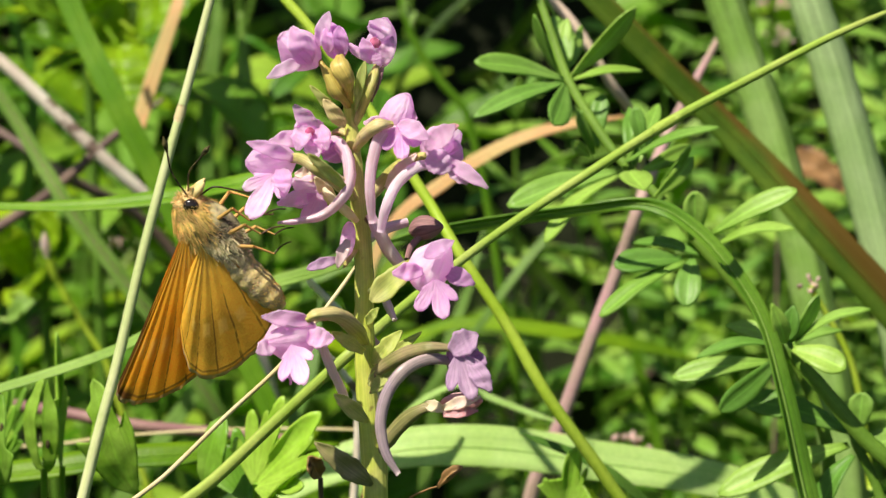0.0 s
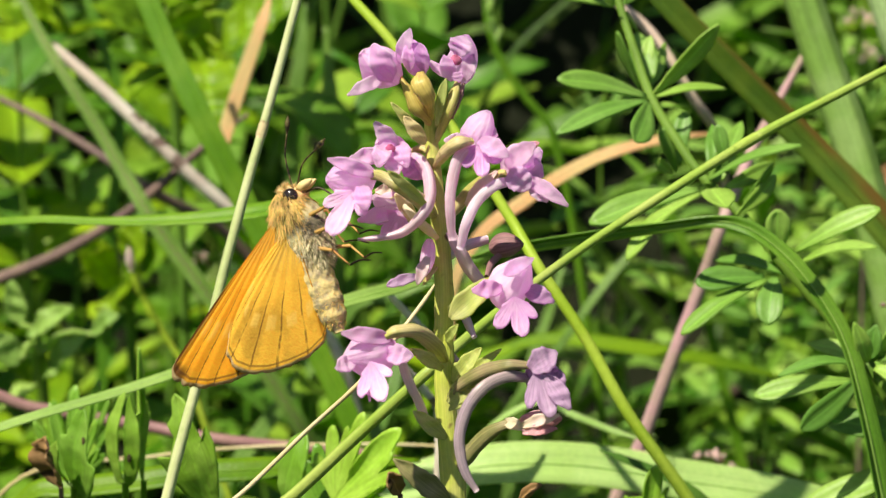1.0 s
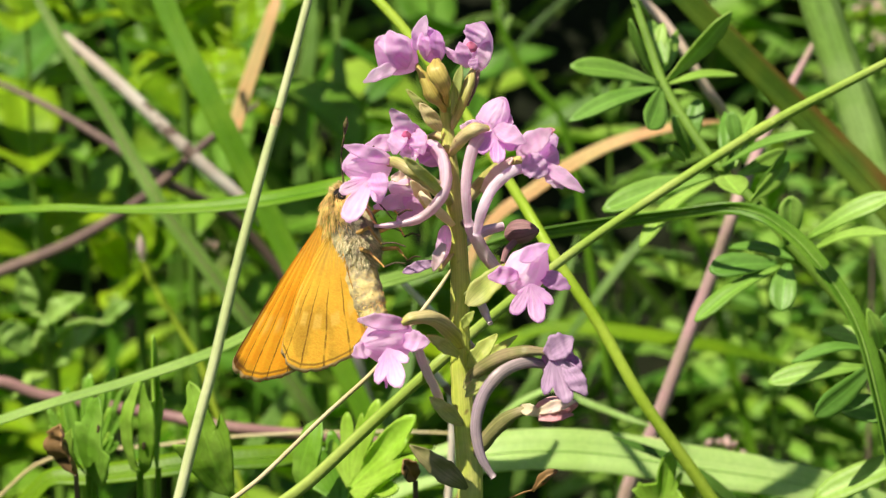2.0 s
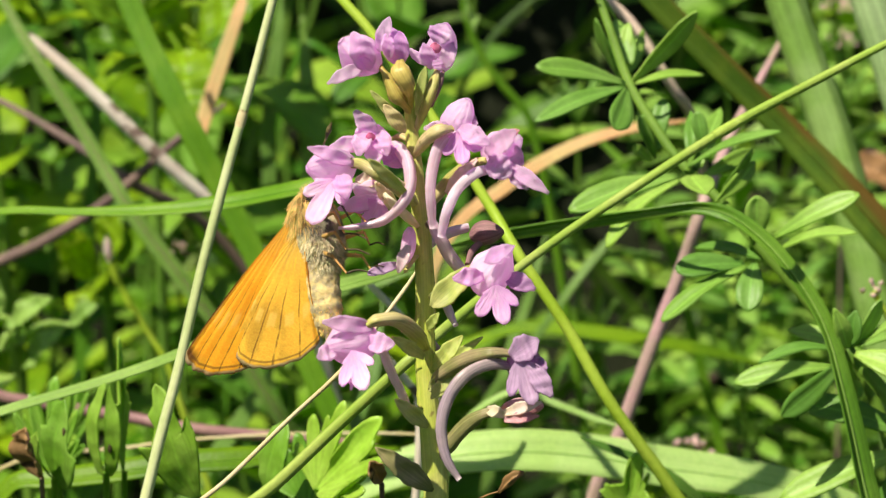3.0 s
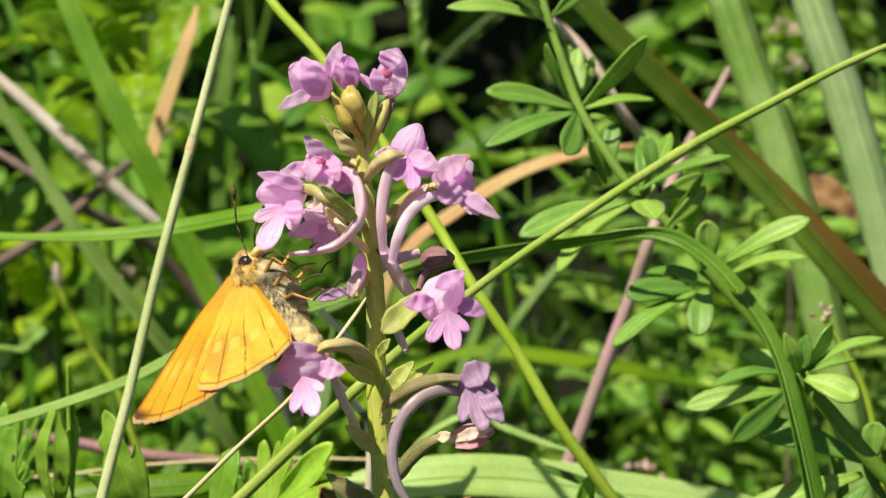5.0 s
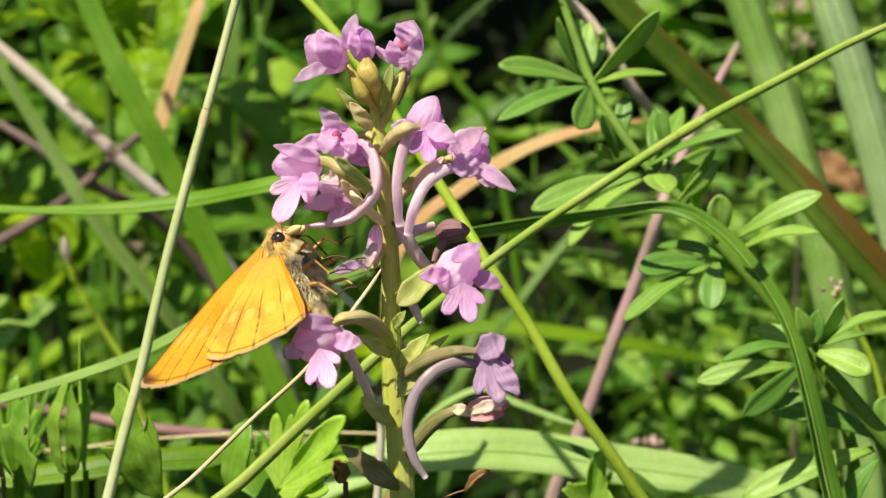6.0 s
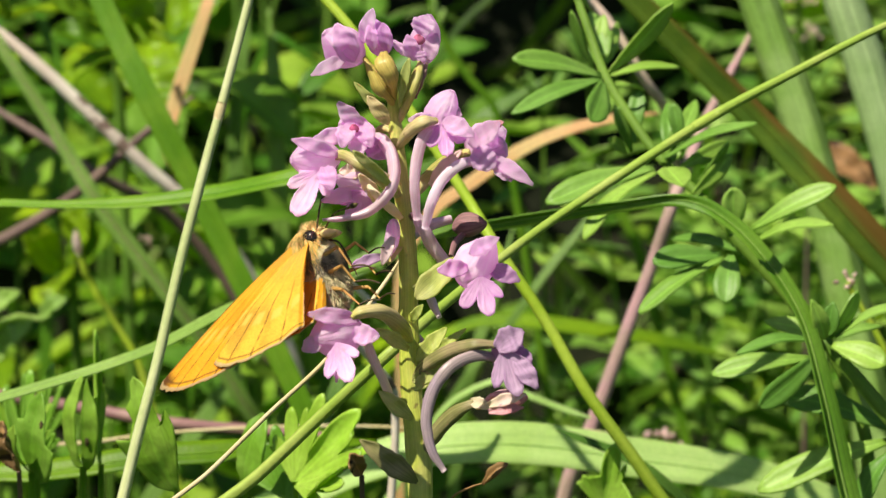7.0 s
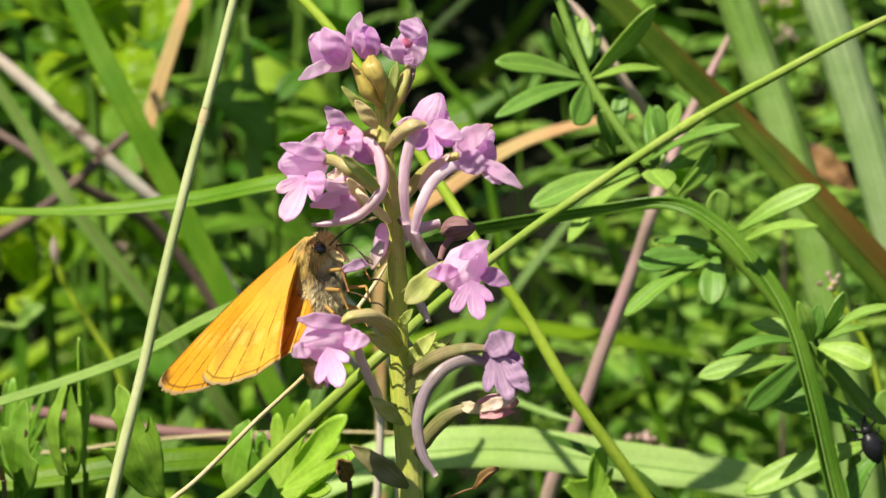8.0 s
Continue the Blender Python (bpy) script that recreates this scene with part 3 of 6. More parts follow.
def orchid_flowers():
    # top of the spike: three young flowers
    f = hood((-6.1, 1.6, 293.3), (-9.2, 0.6, 296.0), 3.3, PETAL, label="young pink flower, half open", depth=0.07, blunt=0.95, ridges=4)
    petal(f, "sepal", (-7.3, 0.4, 293.8), (-10.3, -1.2, 292.6), 1.15, PETAL_PALE, OVAL)
    petal(f, "petal", (-6.7, 0.2, 293.5), (-8.2, -0.2, 296.8), 2.0, PETAL, OVAL, arch=0.24, fold=0.3)
    stalklet(f, "ovary", [(-3.4, 2.0, 289.4), (-3.8, 1.2, 290.4), (-4.5, 0.4, 291.3), (-5.1, 0.6, 292.5), (-5.7, 0.8, 293.4), (-6.3, 2.0, 294.1)], [0.3, 0.5, 0.88, 0.66, 0.3, 0.22], OVARY_GOLD)
    f = hood((-4.2, 1.2, 293.9), (-5.1, 1.6, 296.9), 2.25, PETAL_DEEP, label="young pink flower, half open", depth=0.08, blunt=0.9)
    petal(f, "sepal", (-6.0, 0.6, 295.0), (-5.1, 0.6, 298.0), 1.25, PETAL_PALE, OVAL)
    petal(f, "petal", (-5.1, 0.2, 294.5), (-5.3, 0.4, 296.7), 1.0, PETAL, OVAL, arch=0.22, fold=0.3)
    petal(f, "petal", (-3.9, 0.2, 294.3), (-4.3, 0.5, 296.8), 1.2, PETAL_DEEP, OVAL, arch=0.25, fold=0.3)
    petal(f, "sepal", (-3.5, 1.4, 295.1), (-2.1, 0.8, 293.8), 0.7, PETAL_PALE)
    stalklet(f, "ovary", [(-3.4, 2.1, 289.8), (-3.5, 0.4, 291.4), (-3.7, -1.0, 292.6), (-4.1, -0.9, 293.4), (-4.2, 0.2, 294.2)], [0.3, 0.45, 0.85, 1.05, 0.45], OVARY_GOLD)
    f = hood((-0.9, 2.6, 293.0), (-0.4, 2.4, 297.2), 2.6, PETAL_PALE, label="pale pink flower, half open", depth=0.08, blunt=0.85)
    petal(f, "sepal", (-1.6, 0.8, 293.5), (-2.3, 0.4, 295.8), 1.3, PETAL_PALE, OVAL, arch=0.2)
    petal(f, "sepal", (-0.5, 0.8, 293.5), (0.2, 1.2, 295.8), 1.3, PETAL, OVAL, arch=0.2)
    petal(f, "petal", (-1.1, 0.6, 295.7), (-0.6, 0.8, 297.3), 2.0, PETAL_PALE, ROUND, arch=0.2)
    petal(f, "lip", (-1.3, 0.2, 294.4), (-0.9, -0.2, 293.6), 0.9, PETAL_PALE)
    throat(f, (-1.3, 0.0, 295.3), 0.95)
    stalklet(f, "ovary", [(-3.0, 1.7, 288.0), (-2.4, 1.0, 289.6), (-1.9, 0.3, 291.1), (-1.4, 0.6, 292.3), (-1.1, 1.8, 293.3)], [0.3, 0.5, 0.7, 0.6, 0.3], OVARY)
    petal(f, "bract", (-2.9, 0.6, 289.6), (-2.1, 0.0, 293.9), 0.8, BRACT, LANCE)
    petal(f, "bract", (-1.6, 0.6, 290.3), (-0.6, 1.4, 293.3), 0.6, MAUVE_BUD, LANCE)

    # upper left star, facing the viewer
    f = hood((-5.4, 3.4, 286.5), (-7.9, -0.2, 288.5), 2.3, PETAL, label="open pink flower with a red throat", depth=0.14)
    petal(f, "sepal", (-6.2, 0.6, 287.7), (-8.1, 0.1, 290.1), 1.5, PETAL_PALE)
    petal(f, "sepal", (-6.9, 0.5, 287.2), (-10.1, -1.5, 287.3), 1.5)
    petal(f, "petal", (-7.1, -0.3, 288.3), (-7.7, -2.2, 286.7), 1.6, PETAL_PALE, arch=0.25)
    petal(f, "petal", (-6.1, 0.7, 288.2), (-5.3, -1.7, 286.6), 1.7, PETAL, arch=0.25)
    petal(f, "lip", (-6.5, -0.4, 287.5), (-6.3, -1.9, 285.7), 1.6, PETAL_PALE)
    petal(f, "lip", (-5.7, 1.4, 286.6), (-3.9, 0.1, 285.3), 1.9, PETAL_DEEP)
    throat(f, (-6.7, -1.8, 288.1), 0.75)
    stalklet(f, "ovary", [(-3.1, 1.5, 287.0), (-4.0, 2.6, 287.4), (-4.9, 3.5, 287.0), (-5.6, 3.5, 286.6)], [0.45, 0.55, 0.5, 0.3], OVARY)
    stalklet(f, "spur", [(-5.4, 2.4, 286.6), (-4.2, 0.9, 286.6), (-3.4, -1.4, 285.2), (-3.7, -5.4, 283.7), (-5.4, -5.7, 282.0), (-7.7, -5.8, 281.4), (-9.3, -5.9, 281.3)], [0.6, 0.75, 0.68, 0.6, 0.5, 0.35, 0.15], SPUR)

    # left flower in profile
    f = hood((-8.0, -2.8, 286.0), (-11.9, -4.8, 286.1), 3.3, PETAL_PALE, label="open pink flower seen from its side")
    petal(f, "sepal", (-8.0, -4.8, 286.5), (-11.8, -5.5, 288.0), 1.25)
    lip(f, (-9.6, -5.0, 285.3), (-11.5, -7.8, 282.0), ((0, 1.0, 22), (34, 0.62, 20), (-44, 0.55, 22)), PETAL_PALE, seed=3)
    petal(f, "petal", (-9.1, -5.9, 285.8), (-8.5, -7.3, 284.1), 1.7)
    stalklet(f, "ovary", [(-3.0, 0.4, 282.0), (-4.0, -3.2, 284.0), (-5.8, -5.9, 285.8), (-7.4, -4.8, 286.5), (-8.5, -3.8, 286.3)], [0.45, 0.8, 0.72, 0.6, 0.4], OVARY)
    petal(f, "bract", (-3.1, -4.4, 283.3), (-6.7, -7.6, 287.4), 0.9, BRACT, LANCE)

    # flower tucked below it
    f = hood((-5.4, 1.1, 282.9), (-8.2, -0.7, 283.8), 2.6, PETAL_PALE, label="pale pink flower, side on")
    petal(f, "petal", (-5.5, 0.4, 284.3), (-8.0, -0.6, 284.3), 1.6, PETAL_CREAM)
    petal(f, "sepal", (-5.7, -1.0, 282.7), (-9.4, -3.1, 282.3), 1.4)
    lip(f, (-6.0, -1.9, 283.0), (-7.2, -3.4, 280.9), material=PETAL_DEEP, seed=8)
    petal(f, "bract", (-4.5, 0.8, 281.3), (-6.3, -1.6, 284.3), 1.2, PETAL_CREAM)
    stalklet(f, "ovary", [(-2.7, 0.0, 280.1), (-3.6, -2.7, 281.6), (-4.7, -3.5, 282.8), (-5.5, -2.3, 283.4)], [0.3, 0.5, 0.45, 0.3], PETAL_CREAM)

    # upper right flower, seen from behind
    f = hood((0.0, -1.3, 288.3), (1.5, -1.7, 291.4), 2.7, PETAL_PALE, label="open pink flower turned away")
    petal(f, "sepal", (0.7, -3.2, 289.2), (3.2, -5.4, 288.2), 1.6)
    lip(f, (0.8, -3.2, 289.1), (1.0, -4.8, 286.4), material=PETAL_DEEP, seed=7)
    petal(f, "sepal", (0.2, -2.2, 288.8), (-2.2, -3.2, 289.2), 1.3, PETAL_PALE)
    petal(f, "petal", (1.0, -2.2, 289.1), (2.0, -1.0, 289.9), 1.6)
    stalklet(f, "ovary", [(-3.0, 1.3, 286.1), (-2.2, -2.4, 287.9), (-1.0, -4.2, 289.1), (0.1, -3.2, 289.1)], [0.4, 0.65, 0.7, 0.35], OVARY)
    stalklet(f, "spur", [(0.3, -2.3, 288.4), (-0.8, -3.4, 288.1), (-1.5, -3.8, 286.1), (-1.7, -4.3, 283.8), (-1.5, -3.9, 280.9)], [0.55, 0.68, 0.62, 0.55, 0.4], SPUR)

    # right flower with a long spur
    f = hood((2.9, -0.8, 285.8), (5.9, -1.4, 288.1), 3.2, PETAL_PALE, label="pale pink flower with a long curved spur")
    petal(f, "petal", (3.1, -3.7, 286.5), (5.1, -4.0, 285.4), 2.2, PETAL_PALE)
    petal(f, "sepal", (3.0, -2.6, 286.8), (5.4, -3.2, 289.0), 1.9)
    petal(f, "sepal", (4.5, -1.5, 287.2), (6.0, -2.8, 286.0), 1.7)
    petal(f, "tip", (4.5, -2.3, 288.3), (5.7, -3.2, 289.0), 0.7, PETAL_FADED)
    petal(f, "lip", (4.7, -2.8, 286.0), (8.1, -5.3, 284.1), 1.25)
    petal(f, "lip", (4.9, -2.9, 285.6), (6.4, -4.2, 284.2), 1.3, PETAL_PALE)
    stalklet(f, "ovary", [(-2.3, 0.3, 281.4), (-0.9, 0.7, 283.1), (0.5, -0.0, 284.7), (1.9, -0.8, 285.7), (3.1, -1.7, 286.2)], [0.4, 0.7, 0.65, 0.6, 0.4], OVARY)
    petal(f, "bract", (-0.4, -0.4, 283.1), (2.2, -1.7, 286.3), 1.1, PETAL_CREAM)
    stalklet(f, "spur", [(3.2, -2.9, 285.7), (1.8, -4.0, 285.4), (0.5, -4.2, 284.1), (-0.3, -4.6, 282.5), (-0.8, -4.0, 280.2)], [0.5, 0.62, 0.6, 0.55, 0.42], SPUR_PALE)

    # withered bud and its crumpled neighbours behind
    f = hood((1.7, 4.2, 278.5), (4.5, 3.0, 279.1), 2.1, MAUVE_BUD, "withered_flower", label="withered purple-brown bud")
    stalklet(f, "ovary", [(-1.9, -0.3, 278.6), (-0.4, 3.8, 278.8), (1.4, 4.9, 279.1)], [0.4, 0.6, 0.5], SPUR)
    stalklet(f, "spur", [(3.2, 3.8, 278.6), (1.8, 2.5, 277.5), (1.4, 1.3, 276.6)], [0.35, 0.4, 0.3], MAUVE_BUD)

    # middle right flower
    f = hood((2.4, -4.6, 275.5), (4.7, -6.2, 279.7), 3.5, PETAL, label="open magenta-pink flower with a three-lobed lip")
    petal(f, "sepal", (2.8, -7.4, 278.7), (5.3, -6.8, 280.0), 1.3, PETAL_PALE, OVAL, arch=0.2)
    petal(f, "sepal", (2.7, -6.7, 277.4), (0.2, -7.7, 277.4), 1.5, PETAL_DEEP)
    petal(f, "sepal", (4.5, -5.7, 277.2), (7.0, -6.9, 276.3), 1.5, PETAL_DEEP)
    lip(f, (3.7, -6.8, 276.8), (3.9, -9.5, 273.9), ((-8, 1.0, 20), (28, 0.86, 20), (-36, 0.72, 20)), PETAL_DEEP, seed=4)
    petal(f, "bract", (2.5, -4.5, 278.0), (-1.6, -6.2, 274.7), 2.0, BRACT, SPOON)
    stalklet(f, "spur", [(2.9, -2.9, 276.0), (1.3, -1.8, 276.5), (0.0, -1.5, 277.9), (-1.0, -2.1, 279.8), (-1.7, -1.8, 281.2)], [0.4, 0.6, 0.75, 0.7, 0.5], SPUR)
    stalklet(f, "ovary", [(-2.2, -1.2, 274.4), (-0.9, -2.2, 274.7), (0.8, -3.9, 276.3), (2.7, -3.8, 276.5)], [0.4, 0.7, 0.6, 0.35], BRACT)

    # lower left flower
    f = hood((-6.1, -8.0, 272.5), (-10.3, -9.8, 272.1), 3.9, PETAL, label="open pink flower seen from its side")
    petal(f, "sepal", (-6.3, -9.5, 273.7), (-10.5, -10.4, 274.4), 1.4)
    petal(f, "sepal", (-6.9, -9.8, 272.5), (-4.6, -10.8, 272.6), 1.7)
    petal(f, "sepal", (-9.4, -9.9, 272.0), (-10.9, -11.0, 271.5), 1.4)
    lip(f, (-8.1, -10.9, 272.2), (-7.0, -13.5, 269.5), ((0, 1.0, 22), (28, 0.86, 18), (-34, 0.62, 18)), PETAL, seed=5)
    petal(f, "tip", (-8.0, -11.2, 270.5), (-8.1, -12.5, 269.2), 0.4)
    stalklet(f, "ovary", [(-2.1, -2.1, 270.0), (-2.9, -5.7, 272.3), (-4.4, -8.4, 274.1), (-6.0, -9.4, 274.3), (-6.9, -9.5, 273.9)], [0.5, 0.85, 0.8, 0.65, 0.4], OVARY)
    petal(f, "bract", (-2.2, -5.2, 270.1), (-4.8, -8.7, 272.7), 1.1, BRACT)
    stalklet(f, "spur", [(-5.8, -6.8, 271.9), (-5.3, -5.3, 269.6), (-4.2, -3.8, 266.7), (-3.5, -1.3, 264.1)], [0.4, 0.5, 0.5, 0.3], SPUR_PALE)

    # lower right flower on a long arch; its dark tones are part fading, part painted shade
    f = hood((6.9, -7.5, 268.6), (5.3, -8.8, 272.4), 2.9, PETAL_OLD_SHADE, label="fading violet flower hanging on a long arch, darkened partly for shade")
    petal(f, "sepal", (5.0, -10.0, 271.3), (7.2, -9.7, 272.8), 2.2, PETAL_OLD_SHADE)
    petal(f, "sepal", (6.5, -10.2, 270.6), (8.3, -11.7, 268.4), 1.6, PETAL_OLD_SHADE)
    lip(f, (5.5, -10.0, 271.4), (6.8, -11.8, 267.8), ((0, 1.0, 20), (28, 0.8, 18), (-28, 0.85, 20)), PETAL_OLD_SHADE, seed=6)
    petal(f, "petal", (6.6, -9.0, 271.1), (7.6, -10.4, 269.4), 1.8, PETAL_OLD_SHADE)
    stalklet(f, "ovary", [(-1.8, -2.8, 266.8), (-0.7, -5.5, 268.7), (1.1, -7.2, 270.3), (3.1, -9.0, 271.4), (4.9, -9.0, 271.4)], [0.45, 0.75, 0.8, 0.62, 0.4], OVARY_OLD_SHADE)
    stalklet(f, "spur", [(5.1, -8.2, 270.1), (3.1, -9.2, 270.5), (1.1, -10.3, 269.8), (-0.3, -10.8, 267.9), (-0.8, -11.3, 265.4), (-0.3, -11.8, 263.1), (0.7, -12.1, 261.5)], [0.5, 0.62, 0.68, 0.66, 0.6, 0.5, 0.3], SPUR_OLD_SHADE)

    # lowest bud
    f = hood((4.2, -6.2, 265.5), (7.7, -7.0, 266.4), 2.0, PETAL_FADED, "flower", label="closed salmon-pink bud")
    petal(f, "sepal", (4.3, -8.1, 266.0), (7.5, -8.9, 267.2), 1.0, PETAL_CREAM)
    petal(f, "sepal", (4.4, -8.2, 265.5), (7.3, -9.1, 266.1), 0.9, PETAL_FADED)
    petal(f, "bract", (2.9, -6.1, 265.9), (4.7, -8.1, 265.8), 1.0, PETAL_CREAM)
    stalklet(f, "ovary", [(-1.5, -4.2, 260.3), (-0.1, -4.8, 262.4), (1.3, -5.4, 264.2), (2.9, -6.2, 265.5), (4.5, -6.1, 265.6)], [0.4, 0.8, 0.85, 0.55, 0.35], OVARY_OLD_SHADE)

    # small petals, faded spurs and bracts along the stem
    f = hood((-3.4, -1.9, 280.5), (-3.8, -3.6, 277.7), 1.3, PETAL, "flower", label="spent pink flower against the stem")
    petal(f, "petal", (-4.0, -4.0, 277.9), (-6.9, -5.5, 277.3), 0.9, PETAL_OLD_SHADE, LANCE)
    petal(f, "lip", (-3.5, -4.2, 279.5), (-4.4, -4.7, 277.2), 1.0, SPUR)
    for name, base, tip, width, material in (
            ("bract", (-4.0, 0.8, 288.6), (-6.7, -0.5, 291.9), 0.85, BRACT), ("bract", (-3.8, -0.3, 288.3), (-5.6, -0.8, 290.8), 1.2, OVARY),
            ("bract", (-2.7, 1.7, 278.2), (-3.9, -3.7, 277.0), 1.0, OVARY), ("bract", (-1.9, -4.8, 267.2), (1.0, -6.5, 268.9), 1.5, BRACT),
            ("bract", (-1.5, -3.4, 268.6), (1.0, -2.9, 271.4), 1.4, BRACT), ("bract", (-1.3, -1.6, 267.6), (2.7, 0.0, 270.6), 0.9, BRACT),
            ("bract", (-1.9, -5.4, 264.1), (-4.7, -5.9, 266.7), 1.3, BRACT), ("bract", (-1.5, -6.5, 258.9), (-6.3, -7.7, 263.0), 1.8, OVARY_OLD_SHADE),
            ("bract", (-2.0, -2.8, 271.9), (-1.0, -3.4, 273.5), 0.8, BRACT), ("bract", (0.3, -5.5, 268.6), (-1.7, -5.9, 266.7), 1.3, BRACT)):
        petal(ORCHID, name, base, tip, width, material, OVAL)
    stalklet(ORCHID, "spur", [(-0.8, 0.8, 274.0), (-0.2, -0.5, 273.0), (0.4, -1.7, 272.0)], [0.4, 0.5, 0.3], SPUR_PALE)
    stalklet(ORCHID, "spur", [(-1.6, 1.9, 269.7), (-0.4, 3.5, 267.8), (0.3, 5.2, 265.8)], [0.3, 0.3, 0.2], SPUR)


orchid_stem()
orchid_flowers()


# ---- grasses and stalks near the orchid ----
def grass(name, pts, widths, material, label, hint=None, category="grass", group="", rib=None, rib_width=0.035, **more):
    """A grass leaf with a raised rib along its middle."""
    root = thing(name, pts[0], label, category, group)
    bm = bmesh.new()
    ribbon(bm, pts, widths, hint, n=56, **more)
    part("blade", bm, material, root)
    bm = bmesh.new()
    tube(bm, pts, [max(0.05, w * rib_width) for w in widths], n=56, seg=5, cap=False)
    face = Vector(hint if hint is not None else FACE).normalized()
    bmesh.ops.translate(bm, verts=bm.verts, vec=-face * max(widths) * 0.00004)
    part("midrib", bm, rib or material, root)
    return root


def culm(name, pts, radii, material, label, nodes=(), joint=None, category="stem", group="", ridges=6, depth=0.04, seg=12):
    """A round stalk; nodes are shares of its list where it has a swollen joint."""
    root = thing(name, pts[0], label, category, group)
    bm = bmesh.new()
    tube(bm, pts, radii, n=80, seg=seg, ridges=ridges, depth=depth, rough=0.05)
    part("stalk", bm, material, root)
    line, _ = spline(pts, 401)
    for s in nodes:
        i = int((s * (len(pts) - 1) + 1) / len(pts) * 400)
        r = along(radii, s)
        bm = bmesh.new()
        tube(bm, [p * 1000 for p in (line[i - 5], line[i - 2], line[i + 2], line[i + 5])], [r * 1.02, r * 1.15, r * 1.12, r * 1.02], n=8, seg=12)
        part("node", bm, joint or DRY, root, "swollen joint")
    return root


culm("grass_stalk", [(-39.3, 28.9, -3.0), (-33.2, 25.1, 229.9), (-28.6, 29.5, 250.5), (-26.2, 31.4, 259.5), (-23.8, 33.6, 269.6), (-21.6, 35.3, 277.8), (-20.1, 36.4, 283.1), (-18.3, 37.8, 289.7), (-16.6, 39.2, 296.1), (-14.3, 42.0, 304.4), (-13.2, 49.0, 318.0)],
     [0.8, 0.7, 0.55, 0.52, 0.5, 0.49, 0.45, 0.43, 0.41, 0.36, 0.1], STRAW, "pale straw-green grass stalk with a tan joint", nodes=(0.6,))
grass("grass_plant", [(-77.6, 61.4, -3.0), (-73.8, 70.1, 248.9), (-59.1, 73.4, 264.5), (-47.4, 68.9, 267.5), (-39.9, 66.9, 267.8), (-31.3, 65.0, 268.4), (-22.8, 63.2, 269.7), (-14.0, 59.7, 272.1), (-8.5, 61.8, 272.4)],
      [1.6, 1.6, 1.4, 1.1, 1.1, 1.8, 2.3, 2.3, 0.3], GRASS, "long bright green grass blade lying almost level", hint=(-0.1, -0.55, 0.85))
grass("grass_plant", [(47.7, 36.6, -3.0), (43.0, 35.6, 236.0), (40.6, 37.8, 246.4), (38.8, 39.6, 254.5), (36.6, 42.2, 261.9), (32.3, 44.5, 268.0), (28.2, 46.2, 271.3), (24.9, 47.4, 272.1), (19.7, 49.3, 271.2), (12.4, 53.0, 269.4), (4.4, 56.6, 267.3), (-0.2, 58.3, 265.9)],
      [2.7, 2.7, 2.5, 2.2, 1.9, 1.7, 1.5, 1.2, 1.2, 1.4, 1.3, 0.3], GRASS_GROOVED, "deep green grass blade bent over in a sharp arch", hint=(0.6, -0.75, 0.0), fold=0.3, rib=GRASS_LIGHT, rib_width=0.05)
culm("grass_stalk", [(-38.5, 23.2, -3.0), (-23.5, 15.3, 246.1), (-15.6, 14.8, 253.5), (-9.4, 14.1, 259.7), (-3.1, 13.3, 265.8), (0.8, 17.9, 268.2), (6.4, 24.7, 271.2), (11.5, 29.4, 273.9), (19.7, 33.4, 278.5), (27.5, 37.3, 282.6), (35.3, 40.2, 286.2), (43.3, 43.0, 289.8), (52.2, 47.7, 292.7)],
     [0.6, 0.6, 0.55, 0.52, 0.5, 0.46, 0.42, 0.42, 0.45, 0.48, 0.42, 0.36, 0.2], STALK, "thin speckled green stalk crossing behind the orchid", nodes=(0.74,), joint=STALK)
culm("flower_stalk", [(41.0, 53.8, -3.0), (29.1, 45.1, 232.2), (21.4, 43.7, 245.0), (15.6, 43.4, 253.4), (11.3, 45.0, 260.7), (6.8, 46.4, 267.3), (3.8, 49.4, 271.9), (-2.5, 53.4, 281.0), (-8.3, 57.0, 288.5), (-13.0, 60.1, 293.3), (-18.4, 65.5, 299.7)],
     [0.8, 0.75, 0.68, 0.62, 0.6, 0.58, 0.56, 0.55, 0.52, 0.5, 0.3], STALK_LIME, "lime green leaning flower stalk")
culm("dry_straw", [(-40.9, 17.4, -3.0), (-27.2, 10.6, 248.1), (-19.8, 10.1, 255.2), (-14.6, 10.1, 260.4), (-9.7, 9.1, 265.3), (-6.5, 11.9, 268.8), (-4.2, 14.5, 271.4), (-2.8, 16.9, 273.1)],
     [0.22, 0.22, 0.21, 0.2, 0.2, 0.19, 0.18, 0.08], DRY, "thin dry beige straw leaning on the orchid")
culm("dry_straw", [(-72.1, 94.0, -3.0), (-53.9, 89.9, 231.5), (-36.0, 88.7, 235.8), (-24.8, 87.0, 237.4), (-10.6, 85.2, 238.3), (4.2, 85.1, 237.9), (17.8, 85.1, 237.8), (25.6, 86.7, 235.8)],
     [0.25, 0.22, 0.2, 0.18, 0.18, 0.17, 0.15, 0.06], DRY, "hair-thin brown straw lying level")
